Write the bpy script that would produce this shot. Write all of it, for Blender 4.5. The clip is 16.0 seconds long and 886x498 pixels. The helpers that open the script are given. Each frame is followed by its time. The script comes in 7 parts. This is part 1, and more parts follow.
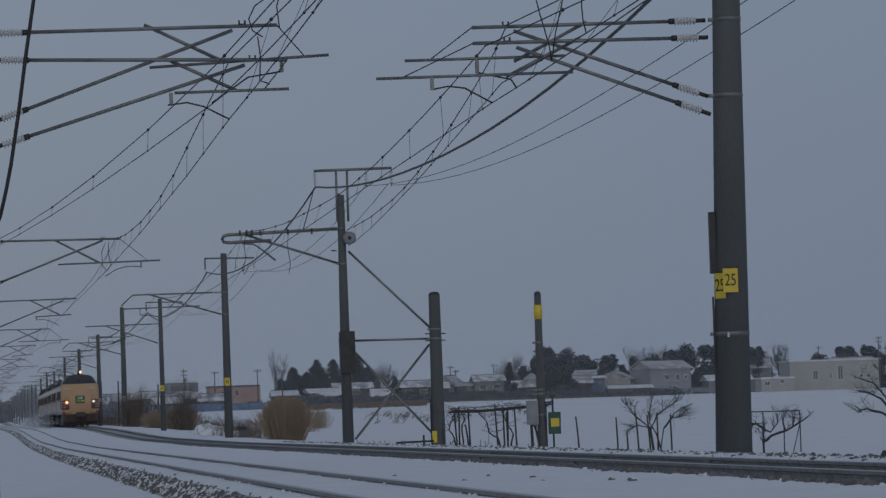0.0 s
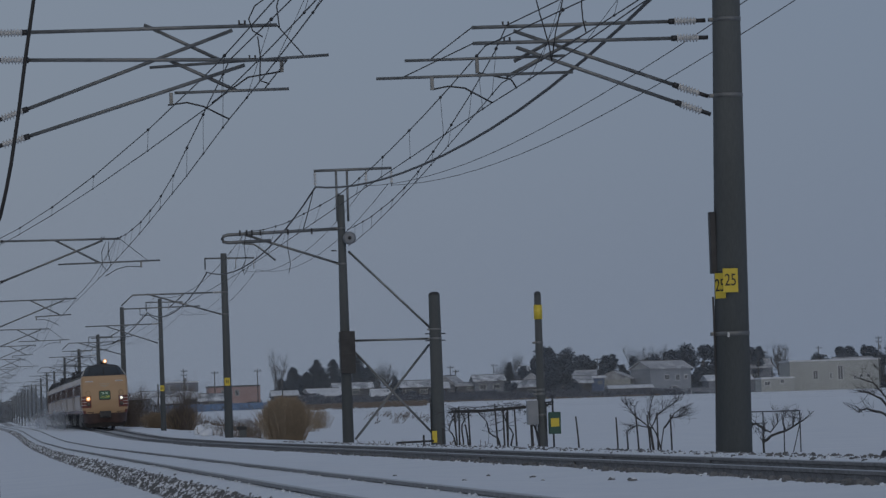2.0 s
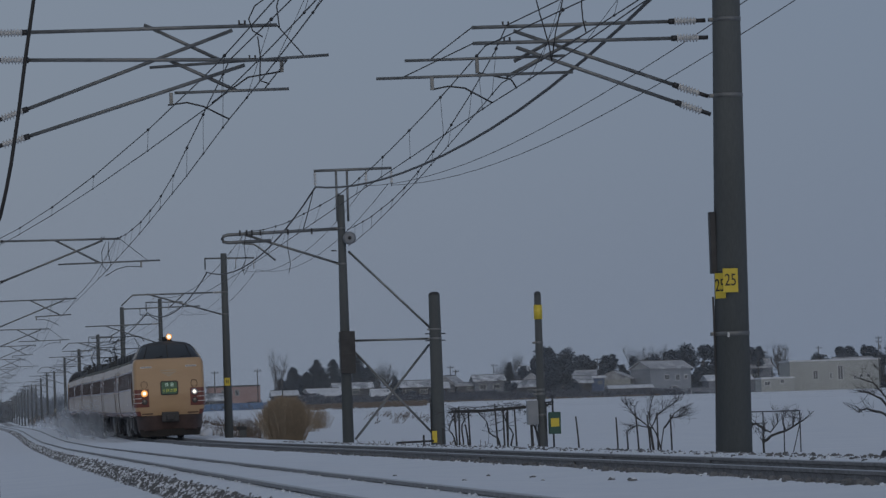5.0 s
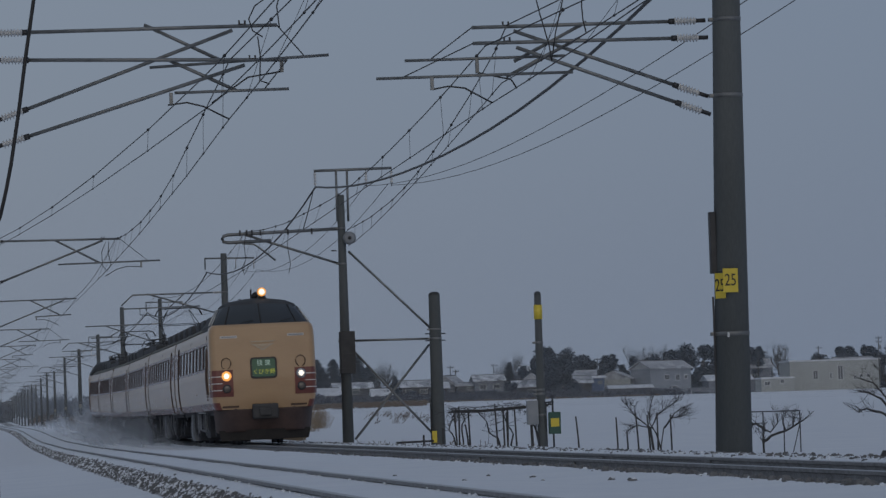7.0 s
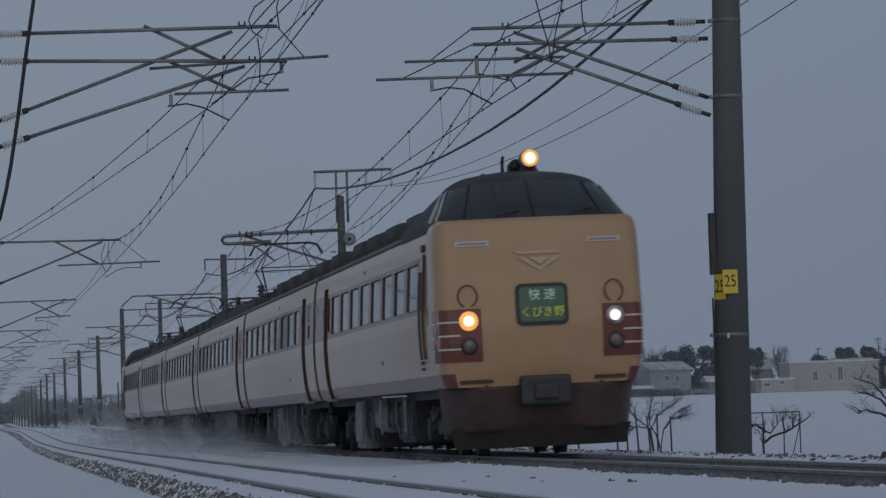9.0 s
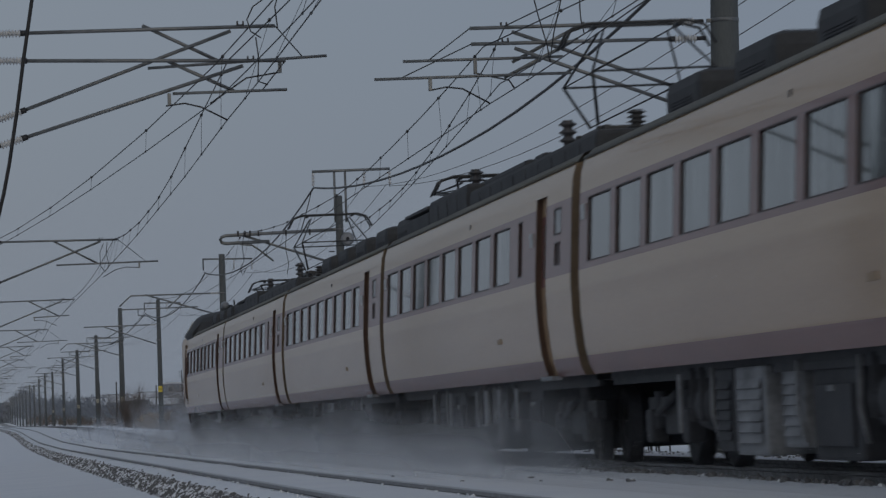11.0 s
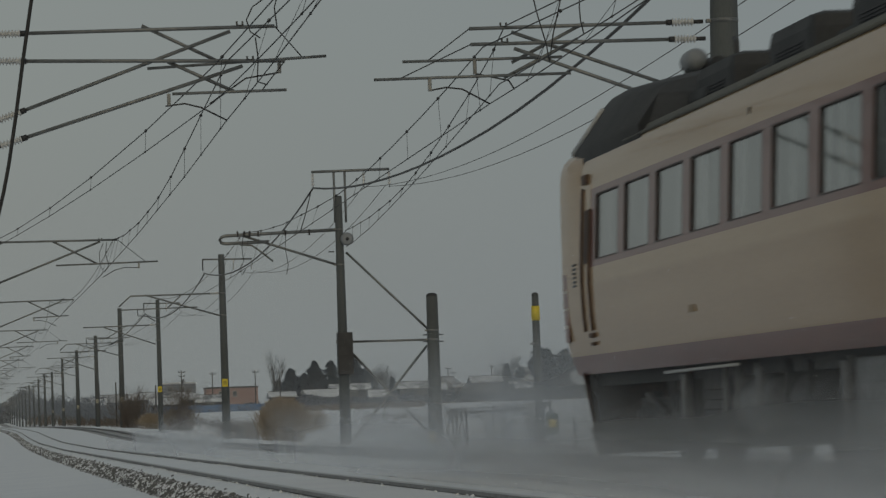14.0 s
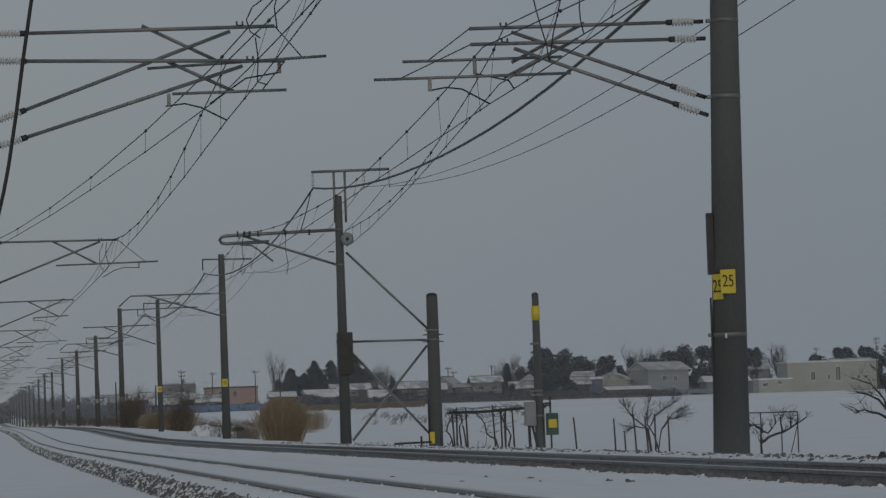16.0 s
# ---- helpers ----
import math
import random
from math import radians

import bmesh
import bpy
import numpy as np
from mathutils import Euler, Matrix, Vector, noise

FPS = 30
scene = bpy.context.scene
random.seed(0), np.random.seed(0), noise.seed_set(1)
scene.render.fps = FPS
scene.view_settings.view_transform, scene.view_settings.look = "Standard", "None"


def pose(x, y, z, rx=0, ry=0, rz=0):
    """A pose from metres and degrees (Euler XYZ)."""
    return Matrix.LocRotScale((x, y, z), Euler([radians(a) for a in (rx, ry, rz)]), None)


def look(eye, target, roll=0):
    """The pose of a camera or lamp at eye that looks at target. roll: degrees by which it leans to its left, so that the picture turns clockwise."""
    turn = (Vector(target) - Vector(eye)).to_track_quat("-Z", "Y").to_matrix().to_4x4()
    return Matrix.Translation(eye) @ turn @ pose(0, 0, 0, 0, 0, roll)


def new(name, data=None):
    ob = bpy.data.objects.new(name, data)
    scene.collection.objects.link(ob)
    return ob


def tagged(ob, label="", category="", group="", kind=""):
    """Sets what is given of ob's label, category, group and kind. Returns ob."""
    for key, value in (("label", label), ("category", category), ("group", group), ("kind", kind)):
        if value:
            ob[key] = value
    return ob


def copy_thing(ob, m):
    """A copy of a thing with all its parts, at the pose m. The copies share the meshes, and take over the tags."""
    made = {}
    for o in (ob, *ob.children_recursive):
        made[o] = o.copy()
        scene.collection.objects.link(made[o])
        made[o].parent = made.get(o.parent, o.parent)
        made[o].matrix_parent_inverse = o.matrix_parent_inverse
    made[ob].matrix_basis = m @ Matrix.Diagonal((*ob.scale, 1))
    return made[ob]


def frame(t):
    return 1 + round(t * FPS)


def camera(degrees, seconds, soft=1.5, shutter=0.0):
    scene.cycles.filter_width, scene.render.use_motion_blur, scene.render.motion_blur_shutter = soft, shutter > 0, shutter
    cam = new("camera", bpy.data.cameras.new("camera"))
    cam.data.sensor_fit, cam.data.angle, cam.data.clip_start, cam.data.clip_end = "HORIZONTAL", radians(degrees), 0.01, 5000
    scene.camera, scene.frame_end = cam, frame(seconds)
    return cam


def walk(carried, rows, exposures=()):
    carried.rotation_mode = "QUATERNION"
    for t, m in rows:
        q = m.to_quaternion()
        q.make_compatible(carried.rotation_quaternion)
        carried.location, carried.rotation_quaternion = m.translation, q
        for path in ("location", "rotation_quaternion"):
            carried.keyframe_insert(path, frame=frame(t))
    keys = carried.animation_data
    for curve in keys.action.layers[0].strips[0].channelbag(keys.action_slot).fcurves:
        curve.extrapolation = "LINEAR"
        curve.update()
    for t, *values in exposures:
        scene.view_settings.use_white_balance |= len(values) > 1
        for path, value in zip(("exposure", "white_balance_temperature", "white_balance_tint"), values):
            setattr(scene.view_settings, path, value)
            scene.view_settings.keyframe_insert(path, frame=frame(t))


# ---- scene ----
cam = camera(12.691, 16.0, soft=1.4, shutter=0.25)

TRACK_X, NEAR_X = 7.915, 3.29      # centre lines of the two tracks; y runs along them
EYE = Vector((0.0, 0.0, 0.56))


def aim(yaw, pitch):
    """The camera's pose: degrees right of the tracks and above the level."""
    a, b = radians(yaw), radians(pitch)
    way = Vector((math.sin(a) * math.cos(b), math.cos(a) * math.cos(b), math.sin(b)))
    return look(EYE, EYE + way * 100, -1.947)


YAW, PITCH = 6.711, 2.4255
walk(cam, [
    (0.0, aim(YAW, PITCH)),
    (7.0, aim(YAW, PITCH)),
    (8.0, aim(YAW, PITCH + 0.020)),
    (9.0, aim(YAW + 0.003, PITCH + 0.016)),
    (11.3, aim(YAW + 0.030, PITCH + 0.010)),
    (12.5, aim(YAW + 0.034, PITCH + 0.014)),
    (16.0, aim(YAW + 0.034, PITCH + 0.014)),
], [
    (0.0, 0.0, 6500, 10), (9.0, 0.0, 6500, 10), (11.3, 0.0, 7050, 9),
    (12.0, 0.0, 7400, 8), (12.5, 0.0, 7400, 8), (13.0, 0.0, 7750, 7), (13.5, 0.02, 7800, 7), (14.0, 0.05, 8600, 2), (15.0, 0.08, 8500, 3), (15.5, 0.08, 7700, 6), (16.0, 0.08, 7650, 6),
])

# ---------------------------------------------------------------- light: an overcast winter dusk
world = bpy.data.worlds.new("overcast_sky")
scene.world = world
world.use_nodes = True
wn, wl = world.node_tree.nodes, world.node_tree.links
wn.clear()
w_out, w_bg = wn.new("ShaderNodeOutputWorld"), wn.new("ShaderNodeBackground")
w_sky, w_mix = wn.new("ShaderNodeTexSky"), wn.new("ShaderNodeMix")
w_sky.sky_type, w_sky.sun_disc = 'NISHITA', False
w_sky.sun_elevation, w_sky.sun_rotation = radians(26), radians(178)
w_sky.dust_density = 4.0
w_mix.data_type, w_mix.blend_type = 'RGBA', 'MIX'
w_mix.inputs[0].default_value = 0.90            # the cloud layer over the clear sky
w_co, w_sep, w_side, w_cloud = (wn.new("ShaderNode" + k) for k in ("TexCoord", "SeparateXYZ", "MapRange", "Mix"))
w_cloud.data_type = 'RGBA'                      # paler cloud over the tracks, bluer over the town
w_cloud.inputs[6].default_value, w_cloud.inputs[7].default_value = (1.96, 2.36, 3.05, 1), (1.50, 1.95, 2.84, 1)
w_side.inputs[1].default_value, w_side.inputs[2].default_value = 0.0, 0.40
wl.new(w_co.outputs["Generated"], w_sep.inputs[0]), wl.new(w_sep.outputs[0], w_side.inputs[0])
wl.new(w_side.outputs[0], w_cloud.inputs[0]), wl.new(w_cloud.outputs[2], w_mix.inputs[7])
wl.new(w_sky.outputs[0], w_mix.inputs[6])
wl.new(w_mix.outputs[2], w_bg.inputs[0])
w_bg.inputs[1].default_value = 0.10
wl.new(w_bg.outputs[0], w_out.inputs[0])

sun = new("sun", bpy.data.lights.new("sun", 'SUN'))
sun.data.energy, sun.data.angle, sun.data.color = 0.32, radians(60), (1.0, 0.97, 0.93)
sun.matrix_world = look((6, -70, 48), (9, 30, 0))

# ---------------------------------------------------------------- materials


def mat(name, rough=0.6, metal=0.0):
    m = bpy.data.materials.new(name)
    m.use_nodes = True
    b = m.node_tree.nodes["Principled BSDF"]
    b.inputs["Roughness"].default_value, b.inputs["Metallic"].default_value = rough, metal
    return m, m.node_tree.nodes, m.node_tree.links, b


def surface(name, a, b, rough=0.6, metal=0.0, scale=6.0, fine=60.0, bump=0.15, spread=0.5, stretch=(1, 1, 1), coat=0.0,
            each=0.0, fine_mix=0.35, dist=0.01, coat_rough=0.12):
    """Two colours mixed by coarse and fine noise at real size, with relief."""
    m, n, l, bsdf = mat(name, rough, metal)
    co, mp = n.new("ShaderNodeTexCoord"), n.new("ShaderNodeMapping")
    mp.inputs["Scale"].default_value = stretch
    l.new(co.outputs["Object"], mp.inputs[0])
    big, small = n.new("ShaderNodeTexNoise"), n.new("ShaderNodeTexNoise")
    for node, s, d in ((big, scale, 4), (small, fine, 3)):
        node.inputs["Scale"].default_value, node.inputs["Detail"].default_value = s, d
        l.new(mp.outputs[0], node.inputs[0])
    blend = n.new("ShaderNodeMix")
    blend.inputs[0].default_value = fine_mix
    l.new(big.outputs[0], blend.inputs[2]), l.new(small.outputs[0], blend.inputs[3])
    ramp = n.new("ShaderNodeValToRGB")
    ramp.color_ramp.elements[0].position, ramp.color_ramp.elements[1].position = 0.5 - spread / 2, 0.5 + spread / 2
    ramp.color_ramp.elements[0].color, ramp.color_ramp.elements[1].color = (*a, 1), (*b, 1)
    l.new(blend.outputs[0], ramp.inputs[0])
    out = ramp.outputs[0]
    if each:
        info, hsv, mul = n.new("ShaderNodeObjectInfo"), n.new("ShaderNodeHueSaturation"), n.new("ShaderNodeMapRange")
        l.new(info.outputs["Random"], mul.inputs[0])
        mul.inputs[3].default_value, mul.inputs[4].default_value = 1 - each, 1 + each
        l.new(mul.outputs[0], hsv.inputs["Value"]), l.new(out, hsv.inputs["Color"])
        out = hsv.outputs[0]
    l.new(out, bsdf.inputs["Base Color"])
    if bump:
        bp = n.new("ShaderNodeBump")
        bp.inputs["Strength"].default_value, bp.inputs["Distance"].default_value = bump, dist
        l.new(blend.outputs[0], bp.inputs["Height"]), l.new(bp.outputs[0], bsdf.inputs["Normal"])
    bsdf.inputs["Coat Weight"].default_value, bsdf.inputs["Coat Roughness"].default_value = coat, coat_rough
    return m


def glow(name, colour, strength):
    m, n, l, b = mat(name, 0.3)
    b.inputs["Base Color"].default_value = (*colour, 1)
    b.inputs["Emission Color"].default_value, b.inputs["Emission Strength"].default_value = (*colour, 1), strength
    return m


SNOW = surface("snow", (0.61, 0.645, 0.70), (0.76, 0.78, 0.80), 0.75, scale=0.7, fine=9, bump=0.35, spread=0.7, dist=0.05)
BALLAST = surface("ballast", (0.20, 0.20, 0.205), (0.46, 0.47, 0.485), 0.85, scale=5, fine=28, bump=0.8, spread=0.5, dist=0.03)
STONE = surface("ballast_stone", (0.045, 0.045, 0.047), (0.21, 0.21, 0.21), 0.9, scale=9, fine=40, bump=0.4, spread=0.6)
RAIL = surface("rusty_rail_steel", (0.088, 0.084, 0.083), (0.34, 0.34, 0.347), 0.7, 0.1, scale=5, fine=45, bump=0.3, spread=0.45, fine_mix=0.5)
RAIL_TOP = surface("worn_rail_head", (0.25, 0.25, 0.26), (0.42, 0.42, 0.43), 0.35, 0.9, scale=2, fine=50, bump=0.05)
CONCRETE = surface("weathered_concrete", (0.059, 0.065, 0.066), (0.122, 0.132, 0.132), 0.85, scale=1.6, fine=40, bump=0.2, spread=0.6, stretch=(1, 1, 0.25))
ZINC = surface("galvanised_steel", (0.12, 0.125, 0.125), (0.27, 0.275, 0.27), 0.5, 0.6, scale=5, fine=60, bump=0.08)
DARK_STEEL = surface("dark_painted_steel", (0.025, 0.026, 0.028), (0.06, 0.06, 0.062), 0.55, 0.3, scale=4, fine=60, bump=0.1)
PORCELAIN = surface("grey_porcelain", (0.42, 0.43, 0.44), (0.60, 0.61, 0.61), 0.25, scale=6, fine=50, bump=0.03, coat=0.3)
WIRE = surface("dark_copper_wire", (0.018, 0.018, 0.019), (0.04, 0.04, 0.04), 0.6, 0.3, scale=4, fine=50, bump=0.0)
CABLE = surface("black_cable_sheath", (0.008, 0.008, 0.009), (0.02, 0.02, 0.02), 0.5, scale=4, fine=60, bump=0.05)
YELLOW = surface("yellow_enamel", (0.56, 0.42, 0.035), (0.70, 0.54, 0.055), 0.45, scale=4, fine=60, bump=0.03)
BLACK = surface("black_paint", (0.012, 0.012, 0.012), (0.025, 0.025, 0.025), 0.5, scale=5, fine=60, bump=0.03)
GREY_BOX = surface("grey_cabinet_paint", (0.17, 0.185, 0.20), (0.27, 0.285, 0.30), 0.5, scale=3, fine=40, bump=0.05)
GREEN_BOX = surface("dark_green_paint", (0.015, 0.06, 0.045), (0.03, 0.09, 0.065), 0.5, scale=3, fine=40, bump=0.05)
BARK = surface("dark_bark", (0.027, 0.027, 0.027), (0.082, 0.078, 0.074), 0.9, scale=12, fine=70, bump=0.5, stretch=(1, 1, 0.4))
REED = surface("dry_reed", (0.20, 0.158, 0.115), (0.37, 0.295, 0.212), 0.85, scale=5, fine=30, bump=0.1)
TWIG = surface("pale_winter_twigs", (0.085, 0.070, 0.060), (0.19, 0.158, 0.135), 0.9, scale=5, fine=30, bump=0.1)
SCRUB = surface("winter_scrub", (0.075, 0.06, 0.05), (0.21, 0.17, 0.135), 0.9, scale=5, fine=30, bump=0.1)
# needle colour carries the blue of the haze over the town
CONIFER = surface("haze_blue_needles", (0.022, 0.035, 0.054), (0.056, 0.079, 0.110), 0.85, scale=1.5, fine=12, bump=0.2)
CREAM = surface("cream_paint", (0.378, 0.242, 0.134), (0.456, 0.304, 0.174), 0.48, scale=1.3, fine=16, bump=0.22, coat=0.70, spread=0.6, stretch=(1, 0.18, 2.2), dist=0.004, coat_rough=0.09)
MAROON = surface("maroon_paint", (0.126, 0.039, 0.032), (0.190, 0.066, 0.052), 0.5, scale=1.4, fine=24, bump=0.10, coat=0.60, stretch=(1, 0.3, 1.5), coat_rough=0.08)
for paint in (CREAM, MAROON):
    paint.node_tree.nodes["Principled BSDF"].inputs["Coat IOR"].default_value = 1.38
    paint.node_tree.nodes["Principled BSDF"].inputs["Specular IOR Level"].default_value = 0.22
ROOF_CLOTH = surface("weathered_roof_canvas", (0.070, 0.069, 0.058), (0.155, 0.152, 0.130), 0.8, scale=1.2, fine=18, bump=0.15, stretch=(1, 0.3, 1))
ROOF_GREY = surface("sooty_roof_grey", (0.021, 0.023, 0.026), (0.060, 0.062, 0.065), 0.75, scale=1.6, fine=20, bump=0.15)
UNDER = surface("underfloor_black", (0.022, 0.023, 0.027), (0.066, 0.068, 0.075), 0.8, scale=3, fine=25, bump=0.3)
UNDER_GREY = surface("snow_dusted_equipment", (0.08, 0.082, 0.087), (0.34, 0.35, 0.365), 0.8, scale=2.2, fine=18, bump=0.3)
RUBBER = surface("rubber_gasket", (0.012, 0.010, 0.009), (0.03, 0.024, 0.02), 0.7, scale=6, fine=50, bump=0.05)
RUST = surface("rust_streaked_jamb", (0.046, 0.027, 0.021), (0.128, 0.074, 0.046), 0.7, scale=4, fine=30, bump=0.1, stretch=(1, 1, 0.3))
STEEL = surface("worn_bare_steel", (0.35, 0.35, 0.35), (0.55, 0.55, 0.55), 0.35, 0.9, scale=5, fine=40, bump=0.05)
LAMP = glow("headlamp_glow", (1.0, 0.90, 0.74), 1.05)
# emissive ring in place of the orange halo round a lit lamp
LAMP_HALO = glow("headlamp_rim_glow", (1.0, 0.42, 0.10), 0.75)

GLASS, gn, gl, gb = mat("tinted_window_glass", 0.035)
g_co, g_map, g_fold, g_ramp = (gn.new("ShaderNode" + k) for k in ("TexCoord", "Mapping", "TexNoise", "ValToRGB"))
g_map.inputs["Scale"].default_value = (1.0, 2.4, 0.22)      # drawn curtains and seats behind the tint
g_fold.inputs["Scale"].default_value, g_fold.inputs["Detail"].default_value = 1.3, 3
g_ramp.color_ramp.elements[0].position, g_ramp.color_ramp.elements[1].position = 0.38, 0.66
g_ramp.color_ramp.elements[0].color, g_ramp.color_ramp.elements[1].color = (0.09, 0.105, 0.105, 1), (0.23, 0.255, 0.255, 1)
gl.new(g_co.outputs["Object"], g_map.inputs[0]), gl.new(g_map.outputs[0], g_fold.inputs[0])
gl.new(g_fold.outputs[0], g_ramp.inputs[0]), gl.new(g_ramp.outputs[0], gb.inputs["Base Color"])
gb.inputs["Specular IOR Level"].default_value, gb.inputs["IOR"].default_value = 0.9, 1.65
FROSTED = surface("frosted_glass", (0.26, 0.27, 0.27), (0.40, 0.41, 0.41), 0.35, scale=3, fine=20, bump=0.03)
SLOT = surface("dark_vent_slot", (0.035, 0.022, 0.018), (0.075, 0.045, 0.036), 0.7, scale=3, fine=30, bump=0.1)
WINDSCREEN, sn, sl, sb = mat("dark_windscreen_glass", 0.12)
sb.inputs["Base Color"].default_value, sb.inputs["Specular IOR Level"].default_value = (0.040, 0.046, 0.052, 1), 0.42

# ---------------------------------------------------------------- mesh helpers


def mesh_ob(name, bm, material, smooth=False):
    me = bpy.data.meshes.new(name)
    if smooth:
        for f in bm.faces:
            f.smooth = True
    bm.to_mesh(me), bm.free()
    for m in (material if isinstance(material, (list, tuple)) else [material]):
        me.materials.append(m)
    return new(name, me)


def part(name, bm, material, parent, label="", smooth=False):
    ob = mesh_ob(name, bm, material, smooth)
    ob.parent = parent
    return tagged(ob, label)


def thing(name, label, category, group="", kind=""):
    return tagged(new(name), label, category, group, kind)


def box(bm, cx, cy, cz, sx, sy, sz, bevel=0.0, mi=0):
    vs = bmesh.ops.create_cube(bm, size=1.0, matrix=Matrix.Translation((cx, cy, cz)) @ Matrix.Diagonal((sx, sy, sz, 1)))["verts"]
    fs = {f for v in vs for f in v.link_faces}
    for f in fs:
        f.material_index = mi
    if bevel:
        es = list({e for v in vs for e in v.link_edges})
        bmesh.ops.bevel(bm, geom=es, offset=bevel, segments=2, affect='EDGES', profile=0.6)
    return bm


def tube(bm, pts, r, n=6, r_end=None, mi=0, cap=True):
    """A round bar along a polyline, tapering from r to r_end."""
    pts = [Vector(p) for p in pts]
    rings = []
    for i, p in enumerate(pts):
        d = (pts[min(i + 1, len(pts) - 1)] - pts[max(i - 1, 0)]).normalized()
        side = d.cross(Vector((0, 0, 1)) if abs(d.z) < 0.9 else Vector((0, 1, 0))).normalized()
        up = side.cross(d)
        k = i / max(1, len(pts) - 1)
        rr = r if r_end is None else r + (r_end - r) * k
        rings.append([bm.verts.new(p + (side * math.cos(a) + up * math.sin(a)) * rr)
                      for a in (2 * math.pi * j / n for j in range(n))])
    for a, b in zip(rings, rings[1:]):
        for j in range(n):
            f = bm.faces.new((a[j], a[(j + 1) % n], b[(j + 1) % n], b[j]))
            f.material_index, f.smooth = mi, n > 5
    if cap:
        bm.faces.new(rings[0][::-1]).material_index = mi
        bm.faces.new(rings[-1]).material_index = mi
    return bm


def lathe(bm, p0, p1, profile, n=10, mi=0):
    """A turned body from p0 to p1: profile rows (share of the length, radius)."""
    p0, p1 = Vector(p0), Vector(p1)
    d = (p1 - p0)
    u = d.normalized()
    side = u.cross(Vector((0, 0, 1)) if abs(u.z) < 0.9 else Vector((0, 1, 0))).normalized()
    up = side.cross(u)
    rings = [[bm.verts.new(p0 + d * k + (side * math.cos(a) + up * math.sin(a)) * r)
              for a in (2 * math.pi * j / n for j in range(n))] for k, r in profile]
    for a, b in zip(rings, rings[1:]):
        for j in range(n):
            f = bm.faces.new((a[j], a[(j + 1) % n], b[(j + 1) % n], b[j]))
            f.material_index, f.smooth = mi, True
    bm.faces.new(rings[0][::-1]), bm.faces.new(rings[-1])
    return bm


def sheds(count, core, rim):
    """The profile of a ribbed insulator."""
    rows = [(0.0, core * 1.25)]
    for i in range(count):
        a = (i + 0.5) / count
        rows += [(a - 0.34 / count, core), (a - 0.06 / count, rim), (a + 0.06 / count, rim), (a + 0.34 / count, core)]
    return rows + [(1.0, core * 1.25)]


# ---------------------------------------------------------------- the lie of the land


def track_z(y):
    return float(np.interp(y, (-400, 130, 180, 210, 255, 300, 350, 450, 600, 1000, 5000), (0, 0, 0.10, 0.27, 0.60, 0.80, 0.95, 1.2, 1.5, 2.2, 22)))


CROSS = ((-6, -0.55), (0.0, -0.42), (1.6, -0.34), (2.22, -0.30), (2.50, -0.11), (2.64, -0.05), (4.6, -0.045), (5.6, -0.10),
         (6.3, -0.075), (6.72, -0.06), (6.90, -0.12), (9.25, -0.12), (9.45, -0.05), (9.8, -0.03), (10.9, -0.08))


def field_z(x, y):
    return -1.40 + 0.0066 * min(y, 1500) - 0.003 * min(max(x - 10, 0), 300) * min(1, max(0, y / 900)) - 0.010 * min(80.0, max(0.0, 100 - x)) * min(1, max(0, (y - 300) / 600)) * min(1, max(0, (x - 14) / 20))


def ground_z(x, y):
    t = track_z(y)
    if x < -6:
        k = min(1, (-6 - x) / 20)
        z = (t - 0.55) * (1 - k) + field_z(0, y) * k
    elif x <= 10.9:
        z = t + float(np.interp(x, [c[0] for c in CROSS], [c[1] for c in CROSS]))
    else:
        k = min(1, (x - 10.9) / 2.6)
        k = k * k * (3 - 2 * k)
        z = (t - 0.08) * (1 - k) + field_z(x, y) * k
    far = min(1.0, max(0.0, (x - 10.5) / 3))
    z += 0.03 * noise.noise((x * 0.5, y * 0.22, 3.1)) * (0.35 + far) + 0.10 * far * noise.noise((x * 0.07, y * 0.05, 8.0))
    return z


def make_ground():
    xs = [-3000, -1200, -500, -200, -80, -40, -26, -16, -10, -6, -4, -2.5, -1, 0, 0.8, 1.3, 1.7, 1.95, 2.12, 2.22, 2.32, 2.42, 2.50, 2.56, 2.62,
          2.75, 3.0, 3.4, 3.8, 4.2, 4.6, 4.95, 5.3, 5.6, 5.95, 6.3, 6.5, 6.62, 6.72, 6.80, 6.90, 7.2, 8.0, 8.8, 9.1, 9.25, 9.35, 9.45, 9.6, 9.8, 10.1, 10.5,
          10.9, 11.3, 11.7, 12.1, 12.6, 13.1, 13.6, 14.5, 16, 18, 20, 23, 26, 30, 35, 40, 47, 55, 65, 80, 100, 130, 170, 220, 300, 450, 700, 1200, 3000]
    ys, y = [], -2600.0
    while y < 4800:
        ys.append(y)
        y += 0.5 if 24 < y < 110 else (1.0 if 0 < y < 200 else max(2.0, abs(y) * 0.03))
    bm = bmesh.new()
    grid = [[bm.verts.new((x, y, ground_z(x, y))) for x in xs] for y in ys]
    for r0, r1, y in zip(grid, grid[1:], ys):
        for i in range(len(xs) - 1):
            f = bm.faces.new((r0[i], r0[i + 1], r1[i + 1], r1[i]))
            f.smooth = True
            mid = (xs[i] + xs[i + 1]) / 2
            if 6.85 < mid < 9.3 or (2.23 < mid < 2.47 and y > 0):
                f.material_index = 1
    ob = mesh_ob("ground", bm, [SNOW, BALLAST])
    tagged(ob, "wide snow-covered ground with ballast showing under the rails", "ground", kind="structure")


make_ground()


